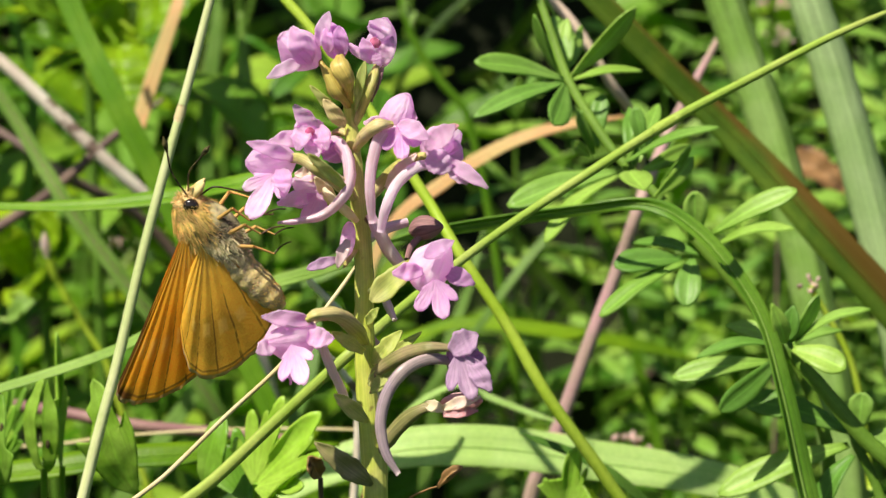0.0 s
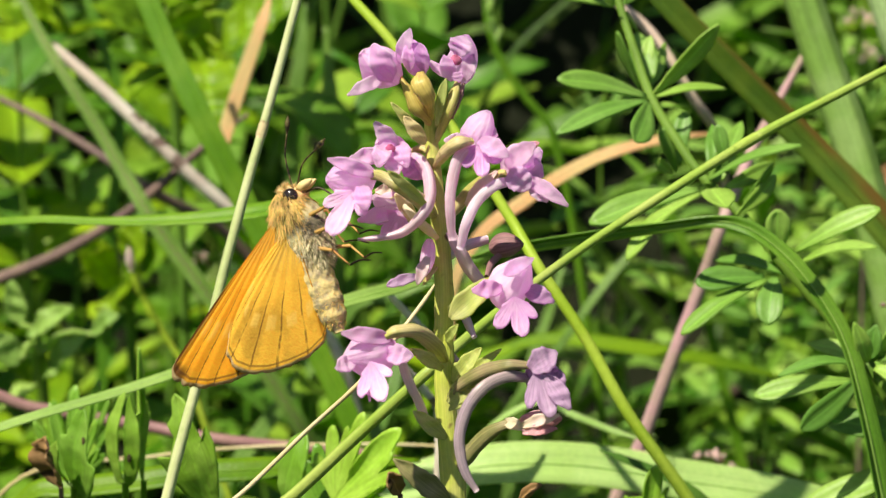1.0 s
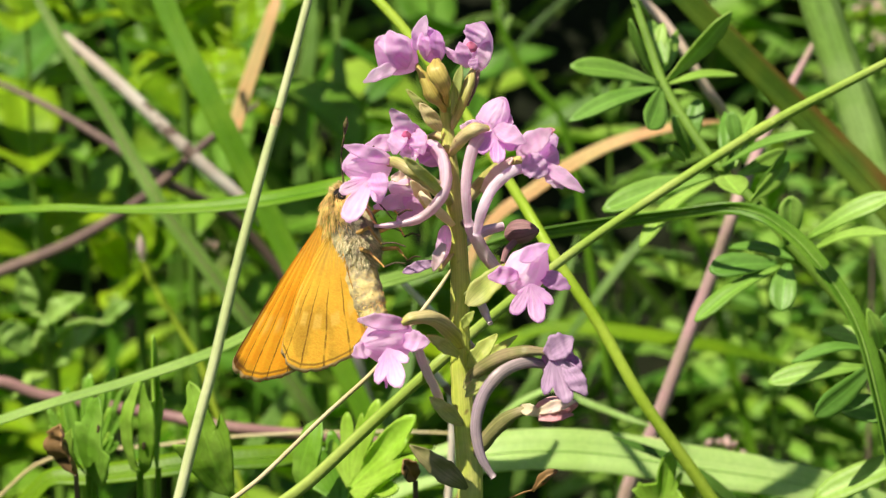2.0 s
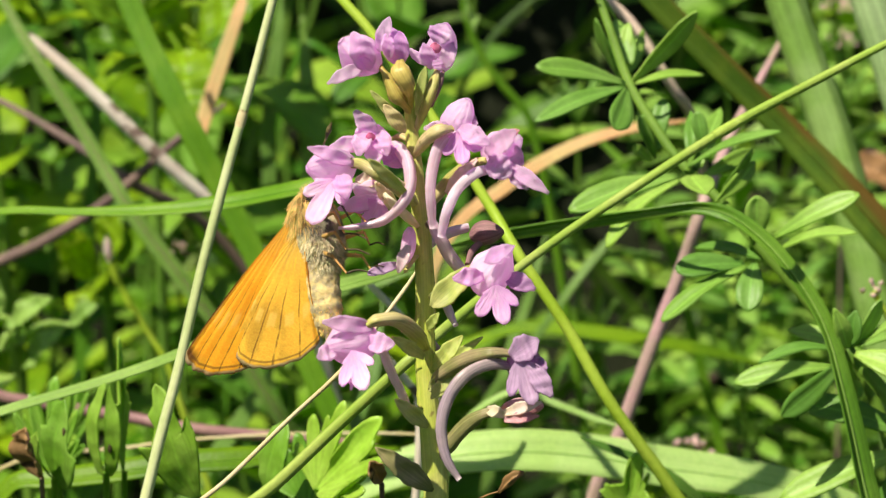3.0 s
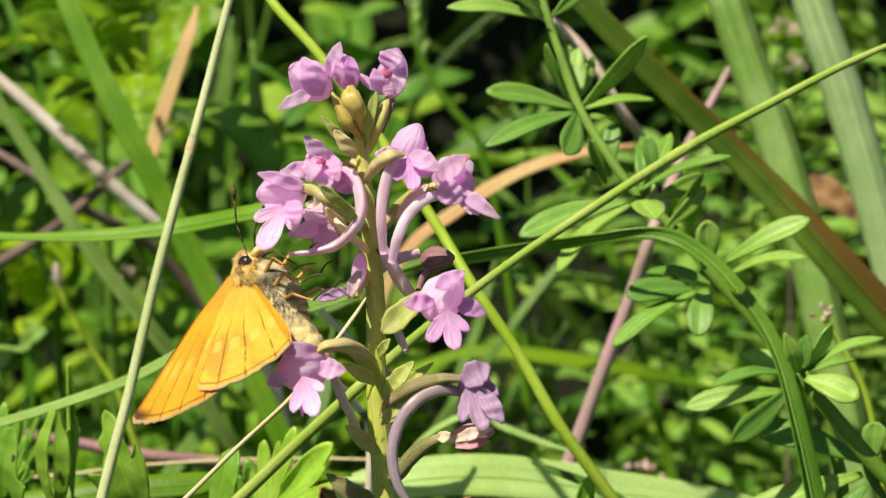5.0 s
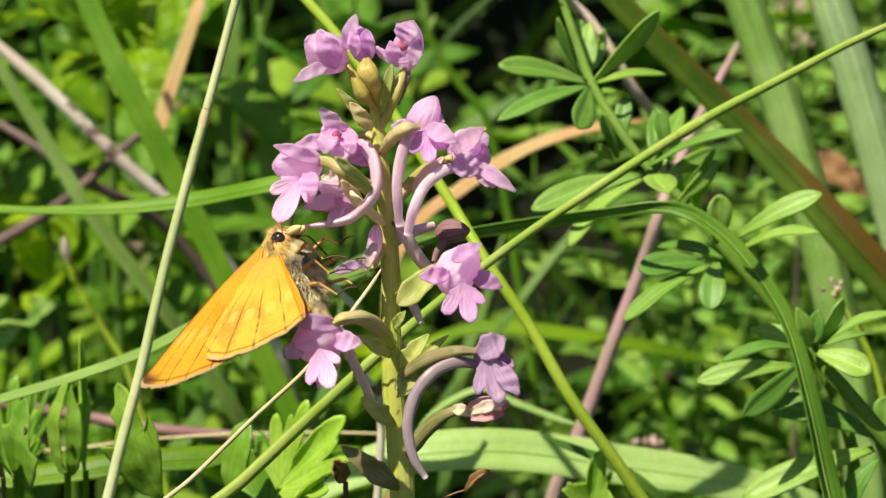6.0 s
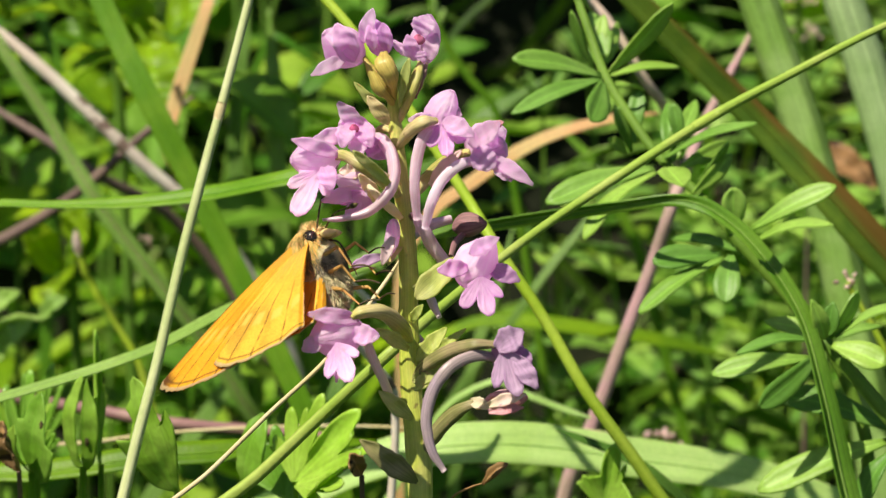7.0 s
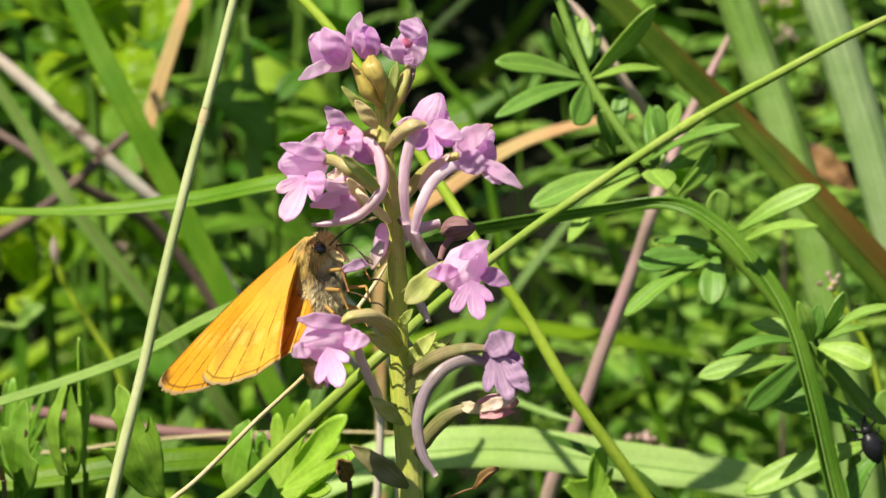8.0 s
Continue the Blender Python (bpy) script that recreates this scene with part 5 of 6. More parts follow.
bedstraw("fresh green bedstraw with a tight leaf tip",
         [(58.0, 42.3, -3.0), (52.1, 42.0, 244.0), (47.0, 43.0, 249.5), (42.9, 44.0, 254.3), (39.9, 45.0, 257.7), (39.8, 45.5, 258.9)], [0.8, 0.85, 0.82, 0.75, 0.6, 0.35], [
             ((38.7, 43.5, 258.6), (30.3, 41.5, 257.8), 1.5, LANCE, FLAT), ((38.3, 46.0, 256.2), (28.3, 45.0, 254.8), 1.9, SPOON, UPW), ((38.9, 44.0, 257.1), (32.6, 40.0, 252.7), 2.0, SPOON, DOWNW),
             ((39.3, 43.0, 258.8), (37.7, 42.0, 263.1), 1.4, OVAL, DOWNW), ((39.6, 44.0, 258.8), (40.1, 44.0, 262.4), 1.5, OVAL, UPW), ((40.0, 44.5, 258.5), (42.6, 44.0, 263.5), 1.4, LANCE, RIG),
             ((40.4, 44.4, 258.7), (47.6, 43.0, 262.4), 1.4, LANCE, FLAT), ((40.0, 43.0, 258.3), (44.9, 40.0, 257.0), 2.3, SPOON, UPW), ((39.4, 49.0, 257.9), (34.1, 51.0, 258.8), 1.6, OVAL, UPW),
             ((40.8, 48.0, 257.8), (46.0, 50.0, 258.5), 1.4, OVAL, LEF)])
bedstraw("fresh green bedstraw, its lower whorl lit",
         [(60.5, 42.3, -3.0), (51.3, 42.5, 235.6), (49.1, 44.0, 243.4), (47.0, 45.0, 247.8), (46.4, 45.5, 249.0)], [0.6, 0.6, 0.5, 0.5, 0.3], [
             ((46.5, 46.0, 248.9), (35.2, 47.0, 252.1), 2.5, SPOON, UPW), ((46.2, 45.0, 247.8), (33.0, 44.0, 242.9), 2.5, SPOON, UPW), ((47.1, 46.0, 247.0), (51.6, 46.0, 248.2), 2.2, SPOON, UPW),
             ((46.5, 44.0, 247.0), (43.3, 43.0, 241.9), 2.2, SPOON, LEF), ((47.3, 46.0, 248.8), (47.6, 46.0, 252.9), 2.0, SPOON, UPW)])


# ---- herbs with cut leaves ----
def lobed(plant, foot, base, tip, lobes, hint, material=None, seed=1):
    """A cut leaf on its stalk; few lobes stay joined to a broad blade."""
    b = Vector(base)
    bm = bmesh.new()
    fan(bm, base, tip, lobes, hint, 0.18, 0.14, seed, n=14, m=81, ragged=0.012, core=0.54 if len(lobes) < 5 else 0.38, sharp=0.5, ruffle=0.035, fold=0.32)
    blade = part("leaf", bm, material or LOBED, plant)
    bm = bmesh.new()
    tube(bm, [foot, Vector(foot).lerp(b, 0.6) + Vector((0, 1.5, 2)), b.lerp(Vector(tip), 0.05)], [0.5, 0.42, 0.3], n=16, seg=8)
    part("leaf_stalk", bm, LOBED, plant)
    return blade


def cut_leaf(plant, foot, base, tip, left, right, hint, spot=None):
    """A broad leaf with cut edges: left and right run from the foot of the blade towards its tip and back, in shares of its length (along, out)."""
    b, t, h = Vector(base), Vector(tip), Vector(hint).normalized()
    size = (t - b).length
    way = (t - b).normalized()
    side = way.cross(h).normalized()
    nor = side.cross(way)

    def put(x, y):
        lift = 0.20 * abs(x) + 0.10 * math.sin(math.pi * min(max(y, 0), 1)) + 0.025 * noise.noise(Vector((x * 6, y * 6, size)))
        return (b + way * (y * size) + side * (x * size) + nor * (lift * size)) * 0.001

    def edge(points, s):
        x = s * (len(points) - 1)
        q = min(int(x), len(points) - 2)
        e = x - q
        return points[q][0] * (1 - e) + points[q + 1][0] * e, points[q][1] * (1 - e) + points[q + 1][1] * e
    near = [(0.0, 0.0)] + list(left) + [(1.0, 0.0)]
    far = [(0.0, 0.0)] + list(right)[::-1] + [(1.0, 0.0)]
    bm = bmesh.new()
    rows = []
    for i in range(45):
        s = i / 44
        (la, lo), (ra, ro) = edge(near, s), edge(far, s)
        row = []
        for q in range(13):
            u = q / 6 - 1
            a, o = (la, lo) if u < 0 else (ra, ro)
            # the blade's ribs run forward from the middle line to the edge
            mid = s * 0.9
            e = abs(u)
            row.append(put(o * e, mid * (1 - e) + a * e))
        rows.append(row)
    skin(bm, rows, thick=0.00012)
    blade = part("leaf", bm, LOBED, plant)
    if spot:
        # flat black dot laid on the blade in place of a real hole
        bm = bmesh.new()
        at = put(spot[1], spot[0]) + nor * 0.0001
        turn = Matrix((side, way, nor)).transposed().to_4x4()
        bmesh.ops.create_uvsphere(bm, u_segments=12, v_segments=6, radius=0.0004, matrix=Matrix.Translation(at) @ turn @ Matrix.Diagonal((0.6, 1.3, 0.3, 1)))
        part("withered_spot", bm, ANTENNA, blade, "black dot standing in for a hole through the leaf")
    bm = bmesh.new()
    tube(bm, [foot, Vector(foot).lerp(b, 0.6) + Vector((0, 1.5, 2)), b.lerp(t, 0.05)], [0.5, 0.42, 0.3], n=16, seg=8)
    part("leaf_stalk", bm, LOBED, plant)


def cut_herb(label, at, leaves):
    plant = thing("cut_leaved_herb", at, label, "herb", "herbs with cut leaves")
    for k, (base, tip, lobes, hint) in enumerate(leaves):
        lobed(plant, at, base, tip, lobes, hint, seed=k + 3)
    return plant


FIVE = ((0, 1.0, 11), (9, 0.82, 9), (24, 0.90, 10), (-22, 0.90, 10), (-32, 0.72, 8), (43, 0.76, 11), (-46, 0.7, 11), (62, 0.48, 12), (-64, 0.46, 12))
FINE = ((0, 1.0, 6), (13, 0.92, 5), (-14, 0.86, 5), (27, 0.8, 6), (-28, 0.74, 6), (42, 0.6, 6))
HOLED = cut_herb("low herb with lobed green leaves, some holed", (-37.7, 42.3, -3.0), [
    ((-33.4, 48.0, 243.9), (-33.7, 50.0, 258.2), ((0, 1.0, 3), (4, 0.62, 4)), RIG), ((-42.5, 60.0, 239.8), (-42.3, 62.0, 251.1), FINE, CUT)])
SUNNY = cut_herb("low herb with lobed green leaves in the sun", (-27.0, 36.6, -3.0), [])
for plant, foot, base, tip, left, right, hint, spot in (
        (HOLED, (-37.7, 42.3, -3.0), (-39.4, 43.0, 244.3), (-38.4, 41.0, 254.2),
         ((0.11, -0.05), (0.37, -0.13), (0.67, -0.2), (0.7, -0.11), (0.85, -0.1), (0.96, -0.04)), ((0.96, 0.05), (0.86, 0.13), (0.72, 0.17), (0.53, 0.24), (0.54, 0.39), (0.37, 0.36), (0.13, 0.24), (0.02, 0.08)), SUNWARD, (0.72, 0.13)),
        (HOLED, (-37.7, 42.3, -3.0), (-39.7, 42.0, 245.4), (-41.0, 39.0, 251.4),
         ((0.11, -0.16), (0.46, -0.21), (0.79, -0.19)), ((0.91, 0.1), (0.58, 0.11), (0.26, 0.06)), (-0.6, -0.55, 0.6), None),
        (HOLED, (-37.7, 42.3, -3.0), (-35.1, 46.0, 244.6), (-34.8, 45.0, 254.8),
         ((0.03, -0.1), (0.23, -0.15), (0.48, -0.16), (0.7, -0.15), (0.9, -0.09)), ((0.97, 0.04), (0.73, 0.02), (0.48, 0.02), (0.23, 0.01), (0.05, 0.0)), (-0.7, -0.55, 0.45), None),
        (HOLED, (-37.7, 42.3, -3.0), (-34.9, 45.0, 244.9), (-34.1, 43.0, 255.1),
         ((0.13, -0.01), (0.41, -0.01), (0.69, -0.02), (0.9, -0.02)), ((0.87, 0.05), (0.75, 0.12), (0.6, 0.16), (0.39, 0.16), (0.14, 0.12), (0.03, 0.06)), (-0.05, -0.8, 0.6), (0.37, 0.05)),
        (SUNNY, (-27.0, 36.6, -3.0), (-24.8, 38.0, 244.6), (-29.0, 37.0, 256.8),
         ((0.11, -0.14), (0.32, -0.2), (0.48, -0.24), (0.59, -0.26), (0.55, -0.16), (0.69, -0.09), (0.79, -0.12), (0.85, -0.06), (0.96, -0.04)), ((0.94, 0.06), (0.84, 0.11), (0.74, 0.1), (0.61, 0.12), (0.73, 0.2), (0.58, 0.22), (0.42, 0.19), (0.23, 0.11), (0.06, 0.03)), SUNWARD, None)):
    cut_leaf(plant, foot, base, tip, left, right, hint, spot)
DEEP = cut_herb("low herb with deeply cut green leaves", (-14.9, 40.4, -3.0), [
    ((-13.7, 39.6, 245.0), (-7.0, 37.3, 253.3), FIVE, UPW), ((-12.6, 39.3, 243.6), (-6.3, 36.5, 249.9), FIVE, FLAT), ((-14.8, 45.0, 241.8), (-12.5, 46.7, 249.7), FIVE, CUT)])
cut_leaf(DEEP, (-14.9, 40.4, -3.0), (-18.7, 43.0, 243.6), (-16.7, 43.0, 251.5),
         ((0.23, -0.11), (0.49, -0.16), (0.69, -0.13), (0.86, -0.12)), ((0.95, 0.08), (0.86, 0.17), (0.6, 0.26), (0.36, 0.29), (0.09, 0.16)), CUT)
cut_herb("small feathery herb seedling", (-45.1, 80.6, -3.0), [
    ((-45.1, 80.5, 235.6), (-44.7, 80.7, 246.1), FINE, CUT), ((-44.8, 80.5, 235.6), (-41.9, 78.9, 247.3), FINE, CUT), ((-45.3, 80.5, 235.3), (-48.3, 79.8, 241.8), FINE, LEF)])

cut_herb("low cut green herb leaf beside the orchid's foot", (19.1, 51.9, -3.0), [
    ((17.8, 49.0, 239.0), (18.9, 48.0, 246.7), ((0, 1.0, 12), (-36, 0.58, 13), (14, 0.78, 5)), UPW), ((18.1, 50.0, 238.8), (19.9, 50.0, 240.8), ((0, 1.0, 20), (20, 0.7, 14)), RIG)])


def broad_herb(label, at, leaves, material):
    plant = thing("broad_leaved_herb", at, label, "herb", "broad-leaved herbs")
    bm = bmesh.new()
    top = sum((Vector(b) for b, *_ in leaves), Vector((0, 0, 0))) / len(leaves)
    tube(bm, [at, Vector(at).lerp(top, 0.5) + Vector((3, 4, 0)), top], [1.2, 1.0, 0.8], n=24, seg=8)
    part("stem", bm, BEDSTRAW_STEM, plant)
    for base, tip, width, hint in leaves:
        bm = bmesh.new()
        tube(bm, [top, Vector(top).lerp(Vector(base), 0.5) + Vector((0, 0, 1.5)), base], [0.55, 0.45, 0.4], n=10, seg=6)
        leaf(bm, base, tip, width, OVAL, 0.1, hint, 0.14, 0.2, n=28, m=13, wave=0.05, notch=0.12)
        # the blade is quilted between its veins
        for v in bm.verts:
            v.co += Vector(hint).normalized() * 0.0009 * noise.noise(v.co * 420)
        part("leaf", bm, material, plant)
    return plant


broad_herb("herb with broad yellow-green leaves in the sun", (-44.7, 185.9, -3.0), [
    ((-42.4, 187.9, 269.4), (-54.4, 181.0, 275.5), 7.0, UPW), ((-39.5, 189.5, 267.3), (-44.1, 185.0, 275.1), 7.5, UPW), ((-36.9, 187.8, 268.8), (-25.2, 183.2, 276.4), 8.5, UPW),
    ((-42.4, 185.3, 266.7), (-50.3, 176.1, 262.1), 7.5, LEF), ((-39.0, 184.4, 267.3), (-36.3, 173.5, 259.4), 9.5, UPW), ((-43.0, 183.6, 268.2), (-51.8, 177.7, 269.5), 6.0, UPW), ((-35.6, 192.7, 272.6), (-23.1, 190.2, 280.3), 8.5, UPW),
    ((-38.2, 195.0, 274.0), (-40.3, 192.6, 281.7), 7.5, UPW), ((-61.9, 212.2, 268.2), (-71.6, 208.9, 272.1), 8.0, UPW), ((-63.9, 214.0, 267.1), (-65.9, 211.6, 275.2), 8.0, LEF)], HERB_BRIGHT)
broad_herb("herb with broad green leaves in half shade", (-54.2, 209.8, 0.0), [
    ((-54.8, 208.9, 228.6), (-59.9, 203.5, 236.8), 6.0, UPW), ((-53.9, 208.9, 228.6), (-55.5, 198.9, 224.8), 7.5, LEF), ((-51.2, 208.3, 230.5), (-46.3, 203.3, 236.0), 6.5, UPW), ((-52.9, 208.6, 232.2), (-50.8, 206.0, 238.9), 6.0, UPW)], HERB_BRIGHT)

broad_herb("herb with narrow pale green leaves in half shade", (-58.0, 150.0, -3.0), [
    ((-58.7, 152.0, 228.3), (-52.2, 150.0, 235.4), 3.0, UPW), ((-59.9, 150.0, 234.8), (-53.6, 148.0, 239.5), 3.2, UPW), ((-51.8, 152.0, 234.9), (-47.7, 150.0, 237.9), 2.6, UPW), ((-60.8, 150.0, 231.7), (-65.7, 148.0, 235.3), 4.0, LEF),
    ((-59.2, 154.0, 227.5), (-64.1, 150.0, 224.6), 3.5, LEF), ((-61.4, 152.0, 235.9), (-62.3, 152.0, 242.0), 3.0, UPW)], GRASS_LIGHT)


def blossom(at, foot, size, label, material=None):
    """A loose head of small florets on a thin stem."""
    plant = thing("small_pink_flower", foot, label, "flower", "small pink flower heads")
    bm = bmesh.new()
    tube(bm, [foot, Vector(foot).lerp(Vector(at), 0.6) + Vector((2, 0, 0)), at], [0.5, 0.42, 0.36], n=20, seg=6)
    part("stem", bm, material or BEDSTRAW_STEM, plant)
    rng = random.Random(int(at[0] * 10))
    for k in range(11):
        d = Vector((rng.gauss(0, 0.5), rng.gauss(0, 0.4), rng.uniform(-0.4, 0.7))) * size
        out = (d.normalized() if d.length > 0 else Vector((0, 0, 1))) + Vector((0, -0.4, 0.4))
        bm = bmesh.new()
        bulb(bm, Vector(at) + d, Vector(at) + d + out * size * rng.uniform(0.3, 0.55), size * rng.uniform(0.32, 0.5), 0.8, 0.9, 4, 0.2, n=7, seg=8)
        part("floret", bm, BLOSSOM, plant)


blossom((31.5, 140.6, 220.2), (32.6, 142.8, -3.0), 2.4, "faded pink-white flower cluster")
blossom((46.7, 80.0, 256.0), (54.2, 80.0, 232.7), 1.3, "tiny cream-pink flower cluster on a lime stem", STALK_LIME)
blossom((60.0, 232.3, 266.7), (58.7, 216.5, 4.3), 1.8, "tiny pink flower cluster")
blossom((61.1, 231.2, 261.5), (62.8, 220.4, 7.3), 1.6, "tiny pink flower cluster")
blossom((-42.3, 210.7, 232.3), (-42.1, 203.1, -2.6), 1.2, "small withered beige flower head")


# ---- dead leaves and a curled tendril ----
def dead_leaf(label, base, tip, width, hint, foot):
    plant = thing("dead_leaf", foot, label, "leaf", "dead leaves")
    bm = bmesh.new()
    leaf(bm, base, tip, width, OVAL, 0.22, hint, 0.35, 0.15, n=18, m=9, wave=0.08, notch=0.3)
    part("leaf", bm, DEAD_LEAF, plant)
    bm = bmesh.new()
    tube(bm, [foot, Vector(foot).lerp(Vector(base), 0.6) + Vector((1.5, 1, 0)), base], [0.5, 0.4, 0.25], n=18, seg=7)
    part("leaf_stalk", bm, DARK_TWIG, plant)


dead_leaf("withered orange-brown leaf hanging behind the reeds", (58.0, 202.6, 247.4), (67.5, 196.7, 243.4), 5.0, UPW, (55.8, 200.3, -3.0))
dead_leaf("shrivelled brown leaf low in the herbs", (-40.6, 38.9, 246.6), (-42.0, 38.0, 252.0), 3.2, LEF, (-40.1, 38.5, -3.0))
dead_leaf("small shrivelled brown leaf low in the grass", (-6.6, 24.4, 250.4), (-7.6, 22.9, 252.9), 1.6, UPW, (-6.1, 25.1, -3.0))
TENDRIL = thing("dry_tendril", (1.4, 13.6, -3.0), "thin brown curled dry tendril beside the orchid", "tendril")
bm = bmesh.new()
tube(bm, [(1.4, 13.6, -3.0), (0.8, 2.1, 252.0), (1.6, -3.0, 256.6), (3.2, -4.0, 257.8), (4.3, -4.5, 258.3), (5.1, -5.0, 259.0), (5.5, -5.0, 259.4)], [0.2, 0.18, 0.12, 0.09, 0.08, 0.09, 0.06], n=40, seg=7)
part("stalk", bm, DEAD_LEAF, TENDRIL)
bm = bmesh.new()
leaf(bm, (4.0, -4.5, 258.1), (6.1, -5.5, 260.2), 0.75, LANCE, 0.2, UPW, 0.5, 0.12, n=12, m=5, wave=0.1)
part("tip", bm, DEAD_LEAF, TENDRIL)


# ---- undergrowth on the verge and the bank ----
def patch(count, seed, where, size, shape, lean, template=(5, 3)):
    """Joined loose leaves: where gives a place in metres and lean the way a leaf points."""
    rng = random.Random(seed)
    n, m = template
    verts, faces, coords = [], [], []
    for _ in range(count):
        at = where(rng)
        if at is None:
            continue
        way, hint = lean(rng)
        length = size(rng)
        width = length * shape[0] * rng.uniform(0.8, 1.2)
        side = way.cross(hint)
        side = side.normalized() if side.length > 1e-4 else way.orthogonal().normalized()
        nor = side.cross(way)
        bend = rng.uniform(-0.1, 0.35)
        first = len(verts)
        for i in range(n):
            s = i / (n - 1)
            c = at + way * length * s - nor * bend * length * s * s
            w = width * along(shape[1], s)
            for j in range(m):
                k = 2 * j / (m - 1) - 1
                verts.append(c + side * (k * w / 2) + nor * (abs(k) * 0.18 * w))
                coords.append((j / (m - 1), s))
        for i in range(n - 1):
            for j in range(m - 1):
                a = first + i * m + j
                faces.append((a, a + 1, a + m + 1, a + m))
    return verts, faces, coords


def stuff(name, data, material, label, category):
    verts, faces, coords = data
    me = bpy.data.meshes.new(name)
    me.from_pydata(verts, [], faces)
    uv = me.uv_layers.new(name="UVMap")
    index = np.empty(len(me.loops), dtype=np.int32)
    me.loops.foreach_get("vertex_index", index)
    uv.data.foreach_set("uv", np.array(coords, dtype=np.float32)[index].ravel())
    me.polygons.foreach_set("use_smooth", [True] * len(me.polygons))
    me.materials.append(material)
    tagged(new(name, me), label, category, kind="stuff")


def in_zone(x0, x1, y0, y1, low, high):
    """A place over the ground, away from the open air between the camera and the orchid."""
    def where(rng):
        x, y = rng.uniform(x0, x1), rng.uniform(y0, y1)
        z = ground_height(x, y) + rng.uniform(low, high)
        hollow = 1.0 if -0.008 < x < 0.030 and 0.36 < y < 0.47 else 0.7 if -0.024 < x < 0.036 and 0.36 < y < 0.47 else 0.88 if 0.0 < x < 0.036 and 0.20 < y < 0.36 else 0.6 if 0.030 < x < 0.046 and y > 0.30 else 0.0
        if rng.random() < hollow:   # leaves left out of the hollows, where near-black soil stands in for shade
            return None
        return Vector((x, y, z))
    return where


def sprawl(up, toward=0.3):
    def lean(rng):
        a = rng.uniform(0, 2 * math.pi)
        way = Vector((math.cos(a), math.sin(a) - toward * 0.5, up + rng.uniform(-0.4, 0.4))).normalized()
        hint = Vector((rng.gauss(0, 0.35), -toward + rng.gauss(0, 0.3), 1.0)).normalized()
        return way, hint
    return lean


def upright(tilt):
    def lean(rng):
        way = Vector((rng.gauss(0, tilt), rng.gauss(0, tilt), 1.0)).normalized()
        return way, Vector((rng.gauss(0, 0.5), -1.0, 0.3)).normalized()
    return lean


def bank_bedstraw(seed):
    """A thin square stem with whorls of narrow leaves on its upper part; its foot is the origin, its tip 0.2 m up."""
    rng = random.Random(seed)
    plant = thing("bank_bedstraw", (0, 0, 0), "slender light green bedstraw growing on the bank", "bedstraw", "bedstraw on the bank")
    bend = Vector((rng.uniform(-14, 14), rng.uniform(-14, 14), 0))
    pts = [Vector((0, 0, -6)), Vector((0, 0, 80)) + bend * 0.2, Vector((0, 0, 150)) + bend * 0.6, Vector((0, 0, 200)) + bend]
    bm = bmesh.new()
    tube(bm, pts, [0.6, 0.55, 0.45, 0.25], n=24, seg=6)
    part("stem", bm, BEDSTRAW_STEM, plant)
    line, _ = spline(pts, 101)
    for step_up in (100, 93, 85, 76, 67, 57):
        at = line[step_up] * 1000
        turn = rng.uniform(0, 6.28)
        size = 5.0 if step_up == 100 else rng.uniform(10, 15)
        for k in range(6):
            a = turn + k * math.pi / 3 + rng.uniform(-0.25, 0.25)
            tip = at + Vector((math.cos(a), math.sin(a), 1.4 if step_up == 100 else rng.uniform(-0.1, 0.5))) * size
            bm = bmesh.new()
            leaf(bm, at, tip, size * 0.22, SPOON, 0.08, (0, -0.3, 1), 0.18, 0.14, n=6, m=3)
            part("leaf", bm, BEDSTRAW, plant)
    return plant


def bank_herb(seed):
    """A low herb with opposite oval leaves; its foot is the origin, its tip 0.2 m up."""
    rng = random.Random(seed)
    plant = thing("bank_herb", (0, 0, 0), "leafy green herb with oval leaves on the bank, tall ones added for shade", "herb", "leafy herbs on the bank")
    bend = Vector((rng.uniform(-12, 12), rng.uniform(-12, 12), 0))
    pts = [Vector((0, 0, -6)), Vector((0, 0, 80)) + bend * 0.2, Vector((0, 0, 150)) + bend * 0.6, Vector((0, 0, 200)) + bend]
    bm = bmesh.new()
    tube(bm, pts, [0.8, 0.7, 0.55, 0.3], n=24, seg=6)
    part("stem", bm, BEDSTRAW_STEM, plant)
    line, _ = spline(pts, 101)
    for k, step_up in enumerate((100, 95, 88, 80, 70, 60)):
        at = line[step_up] * 1000
        turn = k * 1.57 + rng.uniform(-0.3, 0.3)
        size = rng.uniform(12, 21) if k else 8.0
        for half in (0, math.pi):
            a = turn + half
            tip = at + Vector((math.cos(a), math.sin(a), rng.uniform(-0.2, 0.6))) * size
            bm = bmesh.new()
            leaf(bm, at, tip, size * rng.uniform(0.42, 0.58), OVAL, 0.12, (0, -0.4, 1), 0.2, 0.18, n=8, m=5, wave=0.03)
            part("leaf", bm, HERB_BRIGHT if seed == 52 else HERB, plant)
    return plant


